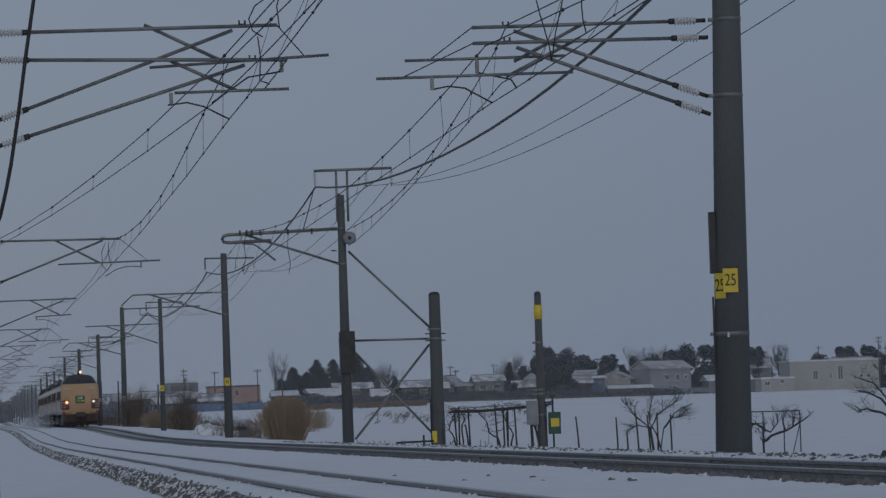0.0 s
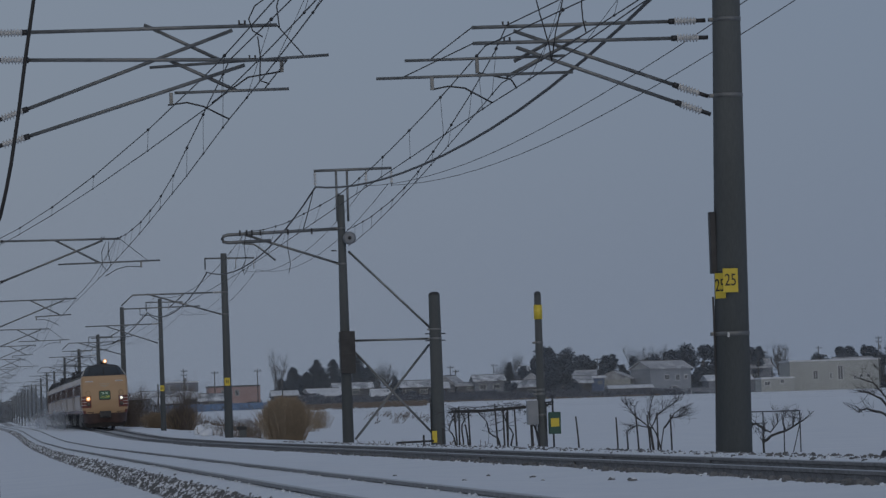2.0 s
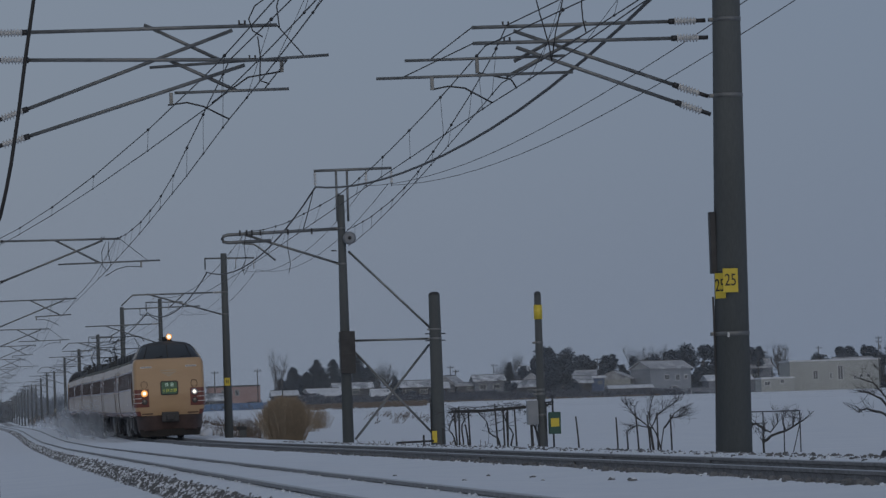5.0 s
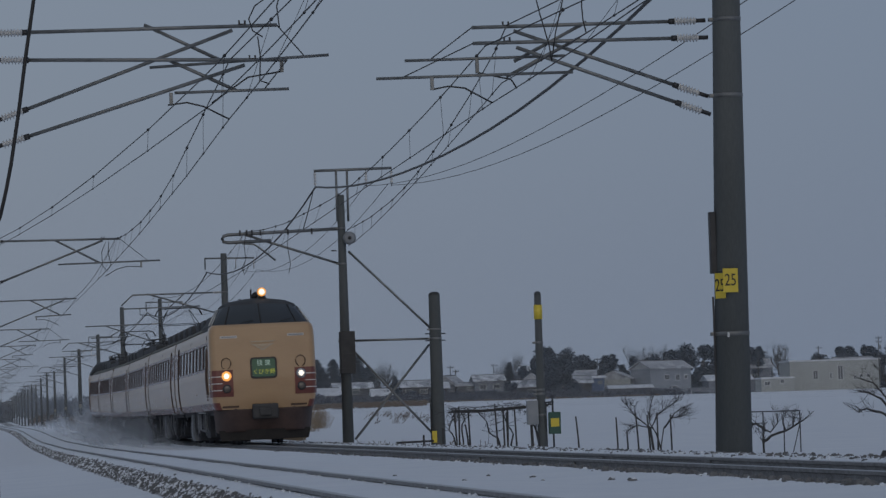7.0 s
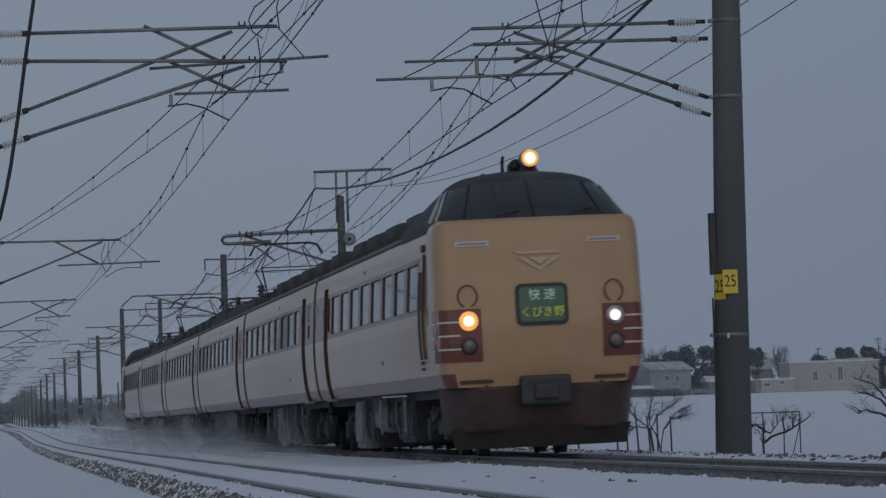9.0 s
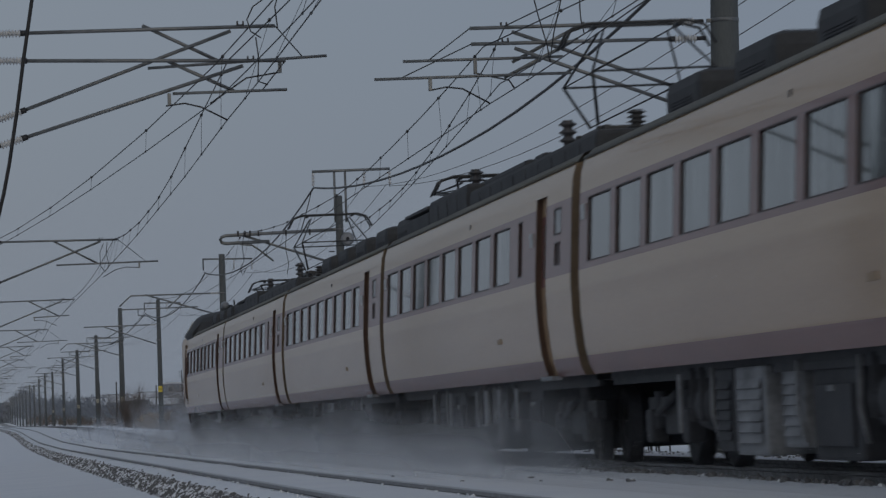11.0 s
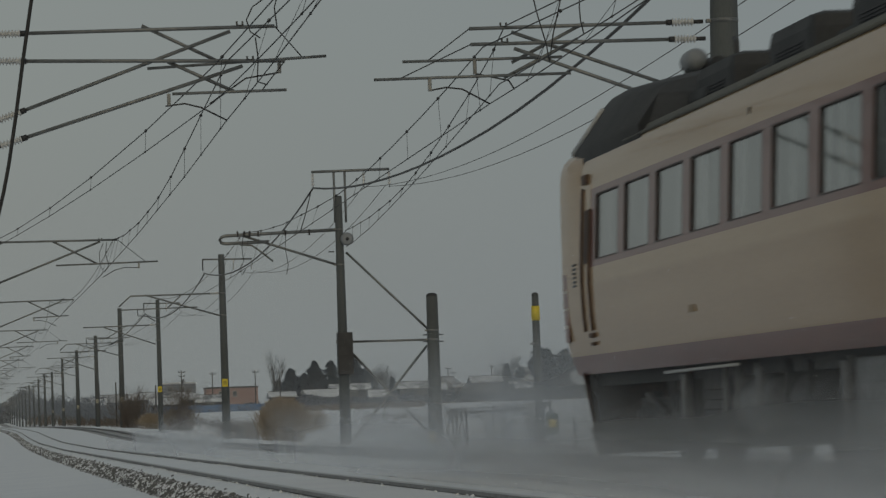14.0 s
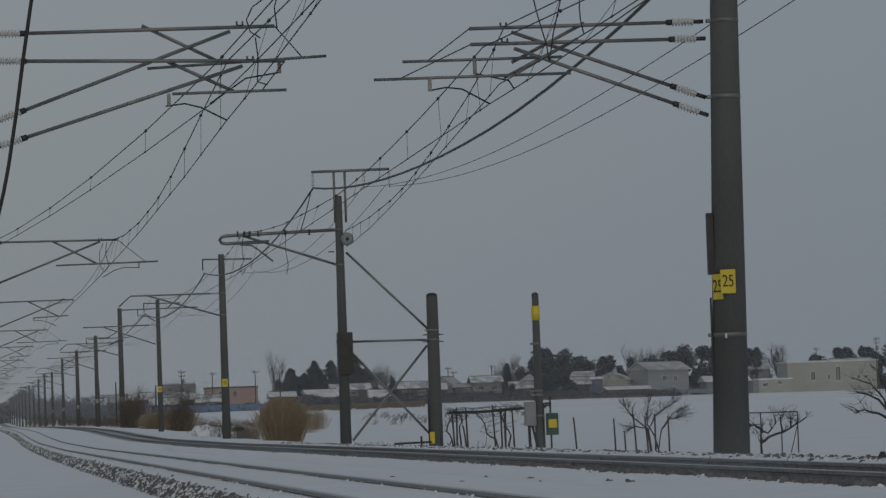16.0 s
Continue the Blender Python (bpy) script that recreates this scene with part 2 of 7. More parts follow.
def rail_line(x, name):
    """One rail: foot, web and head, swept along the track."""
    prof = ((-0.062, -0.150), (0.062, -0.150), (0.062, -0.138), (0.010, -0.118), (0.010, -0.045), (0.032, -0.036), (0.032, -0.006), (0.024, 0.0),
            (-0.024, 0.0), (-0.032, -0.006), (-0.032, -0.036), (-0.010, -0.045), (-0.010, -0.118), (-0.062, -0.138))
    ys, y = [], -400.0
    while y < 1500:
        ys.append(y)
        y += 6 if y < 400 else 30
    bm = bmesh.new()
    rings = [[bm.verts.new((x + px, y, track_z(y) + pz)) for px, pz in prof] for y in ys]
    n = len(prof)
    for a, b in zip(rings, rings[1:]):
        for j in range(n):
            f = bm.faces.new((a[j], b[j], b[(j + 1) % n], a[(j + 1) % n]))
            f.material_index = 1 if j in (6, 7, 8) else 0
    ob = mesh_ob(name, bm, [RAIL, RAIL_TOP])
    return tagged(ob, "long rusty steel rail with a worn head, half sunk in snow", "rail", "rails of the double track", "structure")


for rx in (NEAR_X - 0.535, NEAR_X + 0.535, TRACK_X - 0.535, TRACK_X + 0.535):
    rail_line(rx, "rail")


def fishplate(x, y):
    t = thing("fishplate", "rusty bolted rail joint plate", "rail joint", "rail joints")
    t.location = (x, y, track_z(y))
    for s in (-1, 1):
        bm = bmesh.new()
        box(bm, s * 0.026, 0, -0.08, 0.022, 0.56, 0.075, 0.006)
        part("plate", bm, RAIL, t)
        for k in (-0.2, -0.07, 0.07, 0.2):
            bm = bmesh.new()
            tube(bm, [(s * 0.03, k, -0.08), (s * 0.062, k, -0.08)], 0.016, 6)
            part("bolt", bm, RAIL, t)


for fx, fy in ((TRACK_X - 0.535, 59.0), (TRACK_X - 0.535, 49.5), (TRACK_X + 0.535, 66.0), (TRACK_X + 0.535, 54.0), (TRACK_X + 0.535, 46.0)):
    fishplate(fx, fy)


def stones():
    """Ballast stones showing along the shoulders."""
    rnd = random.Random(4)
    shapes = []
    for k in range(6):
        bm = bmesh.new()
        bmesh.ops.create_icosphere(bm, subdivisions=1, radius=1.0)
        vs = [tuple(v.co * (0.65 + 0.6 * rnd.random())) for v in bm.verts]
        bm.verts.ensure_lookup_table()
        fs = [tuple(v.index for v in f.verts) for f in bm.faces]
        shapes.append((vs, fs))
        bm.free()

    def strip(name, label, count, place, material=STONE):
        verts, faces = [], []
        for i in range(count):
            x, y, r, sink = place()
            vs, fs = rnd.choice(shapes)
            q = Euler((rnd.random() * 6, rnd.random() * 6, rnd.random() * 6)).to_matrix()
            z = ground_z(x, y) - sink * r
            o = len(verts)
            verts += [tuple(q @ Vector((a * r, b * r, c * r * 0.8)) + Vector((x, y, z))) for a, b, c in vs]
            faces += [tuple(v + o for v in f) for f in fs]
        me = bpy.data.meshes.new(name)
        me.from_pydata(verts, [], faces)
        me.materials.append(material)
        tagged(new(name, me), label, "gravel", kind="stuff")

    def along(y0, y1):
        u = rnd.random()
        return y0 * (y1 / y0) ** u

    def shoulder_x():
        return 2.36 + rnd.gauss(0, 0.055)

    strip("ballast_shoulder", "dark ballast stones bare of snow on the track shoulder", 24000,
          lambda: (shoulder_x(), along(24, 320), 0.009 + 0.024 * rnd.random() ** 2.0, 0.10))
    strip("ballast_rim", "scattered stones along the edge of the snow", 1500,
          lambda: (rnd.gauss(9.72, 0.17), along(28, 130), 0.012 + 0.038 * rnd.random() ** 3, 0.25))
    strip("ballast_edge", "dark jagged stones at the edge of the swept track", 4200,
          lambda: (rnd.gauss(6.82, 0.07), along(28, 140), 0.012 + 0.044 * rnd.random() ** 2.6, -0.05))
    strip("shoulder_snow", "snow lodged between the shoulder stones", 3200,
          lambda: (shoulder_x(), along(26, 320), 0.014 + 0.035 * rnd.random() ** 2, 0.15), SNOW)
    strip("snow_crumbs", "crumbs of snow along the edges of the swept track", 1100,
          lambda: (rnd.choice((rnd.gauss(6.78, 0.09), rnd.gauss(9.5, 0.2), rnd.gauss(9.5, 0.2))), along(28, 140), 0.011 + 0.030 * rnd.random() ** 3, 0.2), SNOW)
    strip("rail_snow", "crumbs of snow lodged along the near rails", 1300,
          lambda: (NEAR_X + rnd.choice((-0.535, 0.535)) + rnd.choice((-1, 1)) * (0.036 + abs(rnd.gauss(0, 0.03))), along(22, 160), 0.006 + 0.018 * rnd.random() ** 3, 0.0), SNOW)
    strip("track_ballast", "grey ballast between the rails of the swept track", 3200,
          lambda: (rnd.uniform(6.9, 9.2), along(30, 120), 0.02 + 0.02 * rnd.random(), 0.3), BALLAST)


stones()

# ---------------------------------------------------------------- overhead line


def bar(parent, name, pts, r, material, n=8, label=""):
    bm = bmesh.new()
    tube(bm, pts, r, n)
    return part(name, bm, material, parent, label, True)


def insulator(parent, p0, p1, count=7, core=0.032, rim=0.062, n=12, material=PORCELAIN):
    bm = bmesh.new()
    lathe(bm, p0, p1, sheds(count, core, rim), n)
    return part("insulator", bm, material, parent, "ribbed grey porcelain insulator" if material == PORCELAIN else "sooty ribbed insulator", True)


def pole(parent, height, r0, r1, base=-0.6, bands=(), material=CONCRETE, n=20, lean=0.0, foot=0.0):
    bm = bmesh.new()
    lathe(bm, (foot + lean * base, 0, base), (foot + lean * height, 0, height), [(0, r0), (0.5, (r0 + r1) / 2), (0.995, r1), (1.0, r1 * 0.93)], n)
    part("pole", bm, material, parent, "weathered dark concrete pole", True)
    for z in bands:
        r = r0 + (r1 - r0) * (z - base) / (height - base) + 0.006
        bm = bmesh.new()
        x = foot + lean * z
        lathe(bm, (x, 0, z - 0.03), (x, 0, z + 0.03), [(0, r), (1, r)], n)
        box(bm, x - r - 0.02, 0, z, 0.07, 0.10, 0.05, 0.005)
        part("clamp", bm, ZINC, parent, "galvanised clamp band", True)


def cantilever(parent, side, face, top, foot, arm_end, stay_end, cross, register, drop, steady, dy=0.0, r=0.027, n=8, ribs=7):
    """A hinged bracket: top tube, stay, cross brace and register arm. All places are (x, z) in the mast's space; side is +1 for arms that reach to -x."""
    def v(p, q=0.0):
        return (p[0], dy + q, p[1])

    def inset(a, b, d):
        a, b = Vector(v(a)), Vector(v(b))
        return a + (b - a).normalized() * d
    for a, b, name in (((face, top), arm_end, "top_tube"), ((face, foot), stay_end, "stay_tube")):
        insulator(parent, inset(a, b, 0.14), inset(a, b, 0.46), ribs, n=max(8, n))
        bar(parent, "end_fitting", [inset(a, b, 0.0), inset(a, b, 0.15)], 0.03, DARK_STEEL, 8)
        bar(parent, "ferrule", [inset(a, b, 0.45), inset(a, b, 0.53)], 0.042, DARK_STEEL, 8)
        bar(parent, name, [inset(a, b, 0.5), v(b)], r, ZINC, n)
    bar(parent, "cross_brace", [v(cross[0], 0.05), v(cross[1], 0.05)], r * 0.95, ZINC, n)
    bar(parent, "register_tube", [v(register[0]), v(register[1])], r * 0.8, ZINC, n)
    bm = bmesh.new()
    box(bm, drop[0], dy, drop[1], 0.05, 0.06, drop[2], 0.006)
    part("drop_bracket", bm, ZINC, parent)
    bar(parent, "steady_arm", [v(p) for p in steady], 0.013, DARK_STEEL, 6)
    tip = Vector(v(arm_end))
    end = Vector(v(register[0]))
    bar(parent, "tie_wire", [tip, end + Vector((side * 0.35, 0, 0.0))], 0.009, DARK_STEEL, 5)
    bm = bmesh.new()
    box(bm, arm_end[0] + side * 0.45, dy, arm_end[1] + 0.045, 0.03, 0.04, 0.07, 0.005)
    box(bm, arm_end[0] + side * 0.53, dy, arm_end[1] + 0.045, 0.03, 0.04, 0.07, 0.005)
    box(bm, arm_end[0] + side * 0.49, dy, arm_end[1] + 0.02, 0.09, 0.05, 0.02)
    bmesh.ops.remove_doubles(bm, verts=bm.verts, dist=0.012)
    part("wire_clamp", bm, DARK_STEEL, parent)


def number_plate(parent, x, y, z, w, h, turn, text):
    bm = bmesh.new()
    box(bm, 0, 0, 0, w, 0.008, h, 0.002)
    p = part("number_plate", bm, YELLOW, parent, "yellow enamel number plate")
    p.matrix_basis = pose(x, y, z, 0, 0, turn)
    cu = bpy.data.curves.new("digits", 'FONT')
    cu.body, cu.size, cu.align_x, cu.align_y, cu.extrude = text, h * 0.62, 'CENTER', 'CENTER', 0.002
    ob = new("digits", cu)
    dep = bpy.context.evaluated_depsgraph_get()
    me = bpy.data.meshes.new_from_object(ob.evaluated_get(dep))
    bpy.data.objects.remove(ob)
    me.materials.clear(), me.materials.append(BLACK)
    d = new("digits", me)
    d.parent = p
    d.matrix_basis = pose(0, -0.008, 0, 90, 0, 0) @ Matrix.Diagonal((0.82, 1.15, 1, 1))


MAST_GROUP = "masts along the far track"
PX = 10.68                          # centre line of the masts beyond the far track


def big_mast():
    t = thing("catenary_mast", "tall dark concrete mast with paired bracket arms and yellow number plates", "mast", MAST_GROUP)
    t.location = (PX, 55.9, 0)
    pole(t, 9.6, 0.266, 0.165, -0.5, (6.11, 5.02, 1.62), n=32, lean=0.019, foot=-0.03)
    o = -PX
    cantilever(t, 1, 10.47 + o, 6.11, 5.02, (7.10 + o, 6.08), (7.70 + o, 6.02), ((8.76 + o, 6.13), (7.70 + o, 5.59)),
               ((6.13 + o, 5.63), (8.42 + o, 5.65)), (7.16 + o, 5.53, 0.20), [(7.16 + o, 5.44), (7.64 + o, 5.33), (7.72 + o, 5.20)], 0.06, n=10)
    cantilever(t, 1, 10.47 + o, 5.85, 4.75, (7.09 + o, 5.84), (7.71 + o, 5.77), ((8.63 + o, 5.89), (7.56 + o, 5.36)),
               ((5.70 + o, 5.37), (8.51 + o, 5.40)), (6.49 + o, 5.28, 0.18), [(6.49 + o, 5.20), (6.72 + o, 5.24), (6.95 + o, 5.21), (7.34 + o, 4.99)], -0.10, n=10)
    # cable cover on the pole's flank
    bm = bmesh.new()
    box(bm, -0.235, -0.02, 2.92, 0.09, 0.14, 0.88, 0.012)
    part("cable_guard", bm, DARK_STEEL, t, "dark steel cable guard")
    bm = bmesh.new()
    box(bm, -0.262, -0.04, 1.05, 0.025, 0.035, 2.2, 0.004)
    part("earth_strip", bm, DARK_STEEL, t)
    number_plate(t, -0.175, -0.166, 2.30, 0.19, 0.36, -52, "25")
    number_plate(t, -0.045, -0.268, 2.37, 0.215, 0.34, 0, "25")
    for z in (2.22, 2.52):
        bar(t, "plate_strap", [(0.236 * math.sin(a), -0.236 * math.cos(a) - 0.0, z) for a in (-0.9, -0.5, 0, 0.5, 0.9, 1.3)], 0.007, ZINC, 5)
    bm = bmesh.new()
    box(bm, -0.10, -0.25, 1.60, 0.03, 0.03, 0.07, 0.005)
    part("tag", bm, PORCELAIN, t, "small pale tag")


def top_frame(t, z, x0, x1, legs, hang):
    """A small gantry on a mast's head that carries the feeders."""
    bar(t, "top_beam", [(x0, 0, z), (x1, 0, z + 0.03)], 0.045, ZINC, 6)
    for x in legs:
        bar(t, "leg", [(x, 0.0, z), (x, 0.0, z - 1.5)], 0.035, ZINC, 6)
    for x in hang:
        insulator(t, (x, 0, z - 0.05), (x, 0, z - 0.42), 4, 0.025, 0.055, 8)
        bar(t, "hanger", [(x, 0, z), (x, 0, z - 0.5)], 0.012, DARK_STEEL, 5)


def second_mast():
    t = thing("catenary_mast", "concrete mast with a feeder gantry, tension box and round pulley", "mast", MAST_GROUP)
    t.location = (PX, 116, 0)
    pole(t, 7.18, 0.17, 0.105, -0.4, (6.19, 5.16, 2.9), n=20)
    top_frame(t, 7.9, 9.92 - PX, 12.21 - PX, (10.57 - PX, 10.89 - PX), (9.95 - PX, 11.45 - PX, 12.2 - PX))
    o = -PX
    bar(t, "hoop_arm", [(10.62 + o, 0, 6.19), (7.34 + o, 0, 6.10), (7.22 + o, 0, 6.06), (7.18 + o, 0, 5.98), (7.22 + o, 0, 5.90), (7.34 + o, 0, 5.87), (8.6 + o, 0, 5.90)], 0.05, ZINC, 8)
    bar(t, "stay_tube", [(10.60 + o, 0.04, 5.16), (7.71 + o, 0.04, 6.14)], 0.036, ZINC, 8)
    bar(t, "steady_arm", [(7.75 + o, -0.05, 5.83), (8.1 + o, -0.05, 5.80), (8.35 + o, -0.05, 5.62), (8.71 + o, -0.05, 5.32)], 0.03, ZINC, 6)
    for x in (7.7, 7.9, 8.05, 8.3, 9.1, 9.8):
        bm = bmesh.new()
        box(bm, x + o, 0, 6.14, 0.05, 0.12, 0.17, 0.01)
        part("clip", bm, DARK_STEEL, t)
    bm = bmesh.new()
    lathe(bm, (10.88 + o, -0.30, 5.90), (10.88 + o, -0.16, 5.90), [(0, 0.10), (0.1, 0.19), (0.4, 0.17), (0.6, 0.17), (0.9, 0.19), (1, 0.10)], 20)
    w = part("tension_pulley", bm, GREY_BOX, t, "pale round tension pulley", True)
    bm = bmesh.new()
    lathe(bm, (10.88 + o, -0.34, 5.90), (10.88 + o, -0.30, 5.90), [(0, 0.05), (1, 0.05)], 12)
    part("hub", bm, DARK_STEEL, w, "", True)
    bm = bmesh.new()
    box(bm, 10.73 + o, -0.05, 2.56, 0.44, 0.42, 1.24, 0.02)
    b = part("weight_box", bm, DARK_STEEL, t, "stack of dark tension weights")
    for i in range(5):
        bm = bmesh.new()
        box(bm, 10.73 + o, -0.055, 2.08 + 0.22 * i, 0.455, 0.425, 0.03, 0.004)
        part("band", bm, DARK_STEEL, b)
    for x0, z0, x1, z1 in ((10.86, 5.52, 13.15, 3.18), (10.9, 2.90, 13.15, 2.88), (10.9, 2.62, 13.15, 0.07), (13.15, 2.72, 10.84, 0.02)):
        bar(t, "brace", [(x0 + o, 0.0, z0), (x1 + o, -0.5, z1)], 0.037, ZINC, 6)
    bar(t, "pole_step", [(-0.17, 0, 5.55), (-0.33, 0, 5.55)], 0.02, DARK_STEEL, 6)
    return t


def anchor_post():
    t = thing("anchor_post", "short thick concrete anchor post with a yellow foot marker", "post")
    t.location = (13.27, 115.4, 0)
    pole(t, 4.18, 0.205, 0.165, -0.9, (2.88, 3.15), n=20)
    bm = bmesh.new()
    box(bm, -0.14, -0.19, 0.02, 0.14, 0.02, 0.34, 0.004)
    part("marker", bm, YELLOW, t, "yellow marker plate")
    bar(t, "conduit", [(-0.21, -0.03, -0.5), (-0.215, -0.03, 1.15)], 0.02, DARK_STEEL, 6)
    for z in (2.82, 3.02):
        bar(t, "clamp_bolt", [(-0.30, 0, z), (0.30, 0, z)], 0.018, DARK_STEEL, 6)
    bm = bmesh.new()
    lathe(bm, (0, 0, 4.14), (0, 0, 4.24), [(0, 0.17), (0.6, 0.15), (1, 0.08)], 16)
    part("cap", bm, DARK_STEEL, t, "dark cap", True)


FADED = surface("faded_plate_enamel", (0.30, 0.29, 0.24), (0.44, 0.42, 0.34), 0.6, scale=4, fine=60, bump=0.03)


def line_mast(y, height, gantry, yellow, r0=0.19, label="slim dark concrete mast with a bracket arm over the track", n=14, style=0):
    t = thing("catenary_mast", label, "mast", MAST_GROUP)
    t.location = (PX, y, track_z(y))
    pole(t, height, r0, r0 * 0.70, -0.6, (6.22, 5.27), n=n)
    o = -PX
    if style == 0:
        bar(t, "top_tube", [(10.5 + o, 0, 6.22), (6.71 + o, 0, 6.21), (6.21 + o, 0, 5.77)], 0.038, ZINC, 6)
        bar(t, "stay_tube", [(10.5 + o, 0, 5.27), (7.32 + o, 0, 6.24)], 0.038, ZINC, 6)
        bar(t, "register_tube", [(6.21 + o, 0.05, 5.62), (9.6 + o, 0.05, 5.66)], 0.03, ZINC, 6)
        bar(t, "cross_brace", [(8.9 + o, 0, 6.18), (8.3 + o, 0, 5.66)], 0.03, ZINC, 6)
        bar(t, "steady_arm", [(7.0 + o, -0.05, 5.60), (7.0 + o, -0.05, 5.35), (7.4 + o, -0.05, 5.32), (7.75 + o, -0.05, 5.10)], 0.022, DARK_STEEL, 5)
    else:
        bar(t, "top_tube", [(10.5 + o, 0, 6.18), (6.3 + o, 0, 6.14)], 0.038, ZINC, 6)
        bar(t, "stay_tube", [(10.5 + o, 0, 5.05), (7.5 + o, 0, 6.12)], 0.038, ZINC, 6)
        bar(t, "cross_brace", [(8.9 + o, 0, 6.2), (7.6 + o, 0, 5.45)], 0.03, ZINC, 6)
        bar(t, "register_tube", [(6.6 + o, 0.05, 5.45), (9.0 + o, 0.05, 5.5)], 0.03, ZINC, 6)
        bar(t, "steady_arm", [(8.6 + o, -0.05, 5.45), (8.6 + o, -0.05, 5.28), (8.2 + o, -0.05, 5.26), (7.8 + o, -0.05, 5.06)], 0.022, DARK_STEEL, 5)
    insulator(t, (10.50 + o, 0, 6.22 if style == 0 else 6.18), (10.15 + o, 0, 6.22 if style == 0 else 6.18), 5, 0.035, 0.065, 8)
    if gantry:
        z = height - 0.2
        bar(t, "top_beam", [(9.85 + o, 0, z), (12.0 + o, 0, z - 0.03)], 0.04, ZINC, 6)
        for x in (9.87, 11.2, 11.98):
            bar(t, "hanger", [(x + o, 0, z), (x + o, 0, z - 0.48)], 0.028, PORCELAIN if x > 10 else DARK_STEEL, 6)
    if yellow:
        bm = bmesh.new()
        box(bm, -0.02, -r0 * 0.96, yellow, 0.24, 0.012, 0.34, 0.003)
        p = part("number_plate", bm, YELLOW if y < 240 else FADED, t, "small yellow plate" if y < 240 else "small faded plate")
        bm = bmesh.new()
        for dx in (-0.06, 0.02):
            box(bm, dx, -r0 * 0.96 - 0.008, yellow, 0.035, 0.006, 0.15, 0.001)
        part("lettering", bm, BLACK, p)
    return t


big_mast()
second_mast()
anchor_post()
line_mast(172, 7.9, True, 2.35, 0.19)
line_mast(233.4, 7.65, True, 2.4, 0.16, style=1)
line_mast(295, 8.75, False, 2.0, 0.22)
line_mast(356, 8.05, True, 2.2, 0.22, style=1)
MAST_Y = [424, 496, 566, 628, 690, 752, 815, 880, 945, 1010, 1080, 1150, 1220, 1290]
for i, y in enumerate(MAST_Y):
    line_mast(y, 8.0 + 0.4 * math.sin(i * 2.3), i % 2 == 0, 2.0 if i < 3 else 0, 0.24 if i == 0 else 0.21, n=10, style=i % 2)


LEFT_GROUP = "masts along the near track"


def near_mast(y, full, inward=False):
    t = thing("catenary_mast", "dark concrete mast whose bracket arms reach over the near track", "mast", LEFT_GROUP)
    t.location = (0.0, y, track_z(y))
    pole(t, 8.6, 0.262, 0.17, -0.9, (6.15, 5.0), n=20)
    n = 10 if full else 6
    r = 0.027 if full else 0.034
    rt = 0.30
    if full:
        cantilever(t, -1, rt, 6.15, 4.90, (4.33, 6.18), (3.70, 6.12), ((2.46, 6.23), (3.55, 5.69)), ((5.05, 5.74), (2.52, 5.62)),
                   (4.38, 5.61, 0.20), [(4.37, 5.52), (3.90, 5.45), (3.38, 5.10)], 0.06, n=n)
        cantilever(t, -1, rt, 5.76, 4.53, (4.45, 5.67), (3.85, 5.61), ((2.80, 5.70), (3.72, 5.26)), ((4.46, 5.26), (2.85, 5.24)),
                   (2.80, 5.16, 0.17), [(2.75, 5.07), (3.02, 5.10), (3.25, 5.04), (3.61, 4.85)], -0.10, n=n)
    elif inward:
        cantilever(t, -1, rt, 6.1, 4.75, (4.3, 6.14), (3.75, 6.08), ((2.3, 6.12), (3.6, 5.44)), ((4.05, 5.46), (2.5, 5.40)),
                   (2.55, 5.34, 0.18), [(2.55, 5.27), (2.8, 5.29), (3.1, 5.22), (3.5, 5.02)], 0.0, r=r, n=n, ribs=5)
    else:
        cantilever(t, -1, rt, 6.1, 4.75, (4.2, 6.08), (3.7, 6.04), ((2.3, 6.1), (3.6, 5.4)), ((5.35, 5.42), (2.4, 5.38)),
                   (4.8, 5.32, 0.18), [(4.8, 5.25), (4.4, 5.27), (4.1, 5.2), (3.75, 5.0)], 0.0, r=r, n=n, ribs=5)
    return t


near_mast(55.9, True)
for k, y in enumerate((116, 172, 233.4, 295, 356, 424, 496, 566, 628, 690)):
    near_mast(y, False, k % 2 == 1)


def sag(p, q, depth, n=14):
    p, q = Vector(p), Vector(q)
    return [p.lerp(q, k / n) - Vector((0, 0, depth * 4 * (k / n) * (1 - k / n))) for k in range(n + 1)]


def wire(name, label, pts, r, material=WIRE, n=5, group=""):
    bm = bmesh.new()
    tube(bm, pts, r, n)
    return tagged(mesh_ob(name, bm, material, True), label, "cable", group)


SUPPORTS = [0, 55.9, 116, 172, 233.4, 295, 356, 424, 496, 566, 628, 690, 752, 815, 880]


def dropper(p, q):
    t = thing("dropper", "thin dropper wire between catenary and contact wire", "wire", "droppers of the overhead line")
    t.location = q
    d = Vector(p) - Vector(q)
    bm = bmesh.new()
    tube(bm, [(0, 0, 0), d], 0.0035, 4)
    part("rod", bm, WIRE, t)
    for name, r, at in (("clamp", 0.03, (0, 0, 0)), ("clip", 0.02, d)):
        bm = bmesh.new()
        bmesh.ops.create_icosphere(bm, subdivisions=1, radius=r, matrix=Matrix.Translation(at))
        part(name, bm, DARK_STEEL, t)


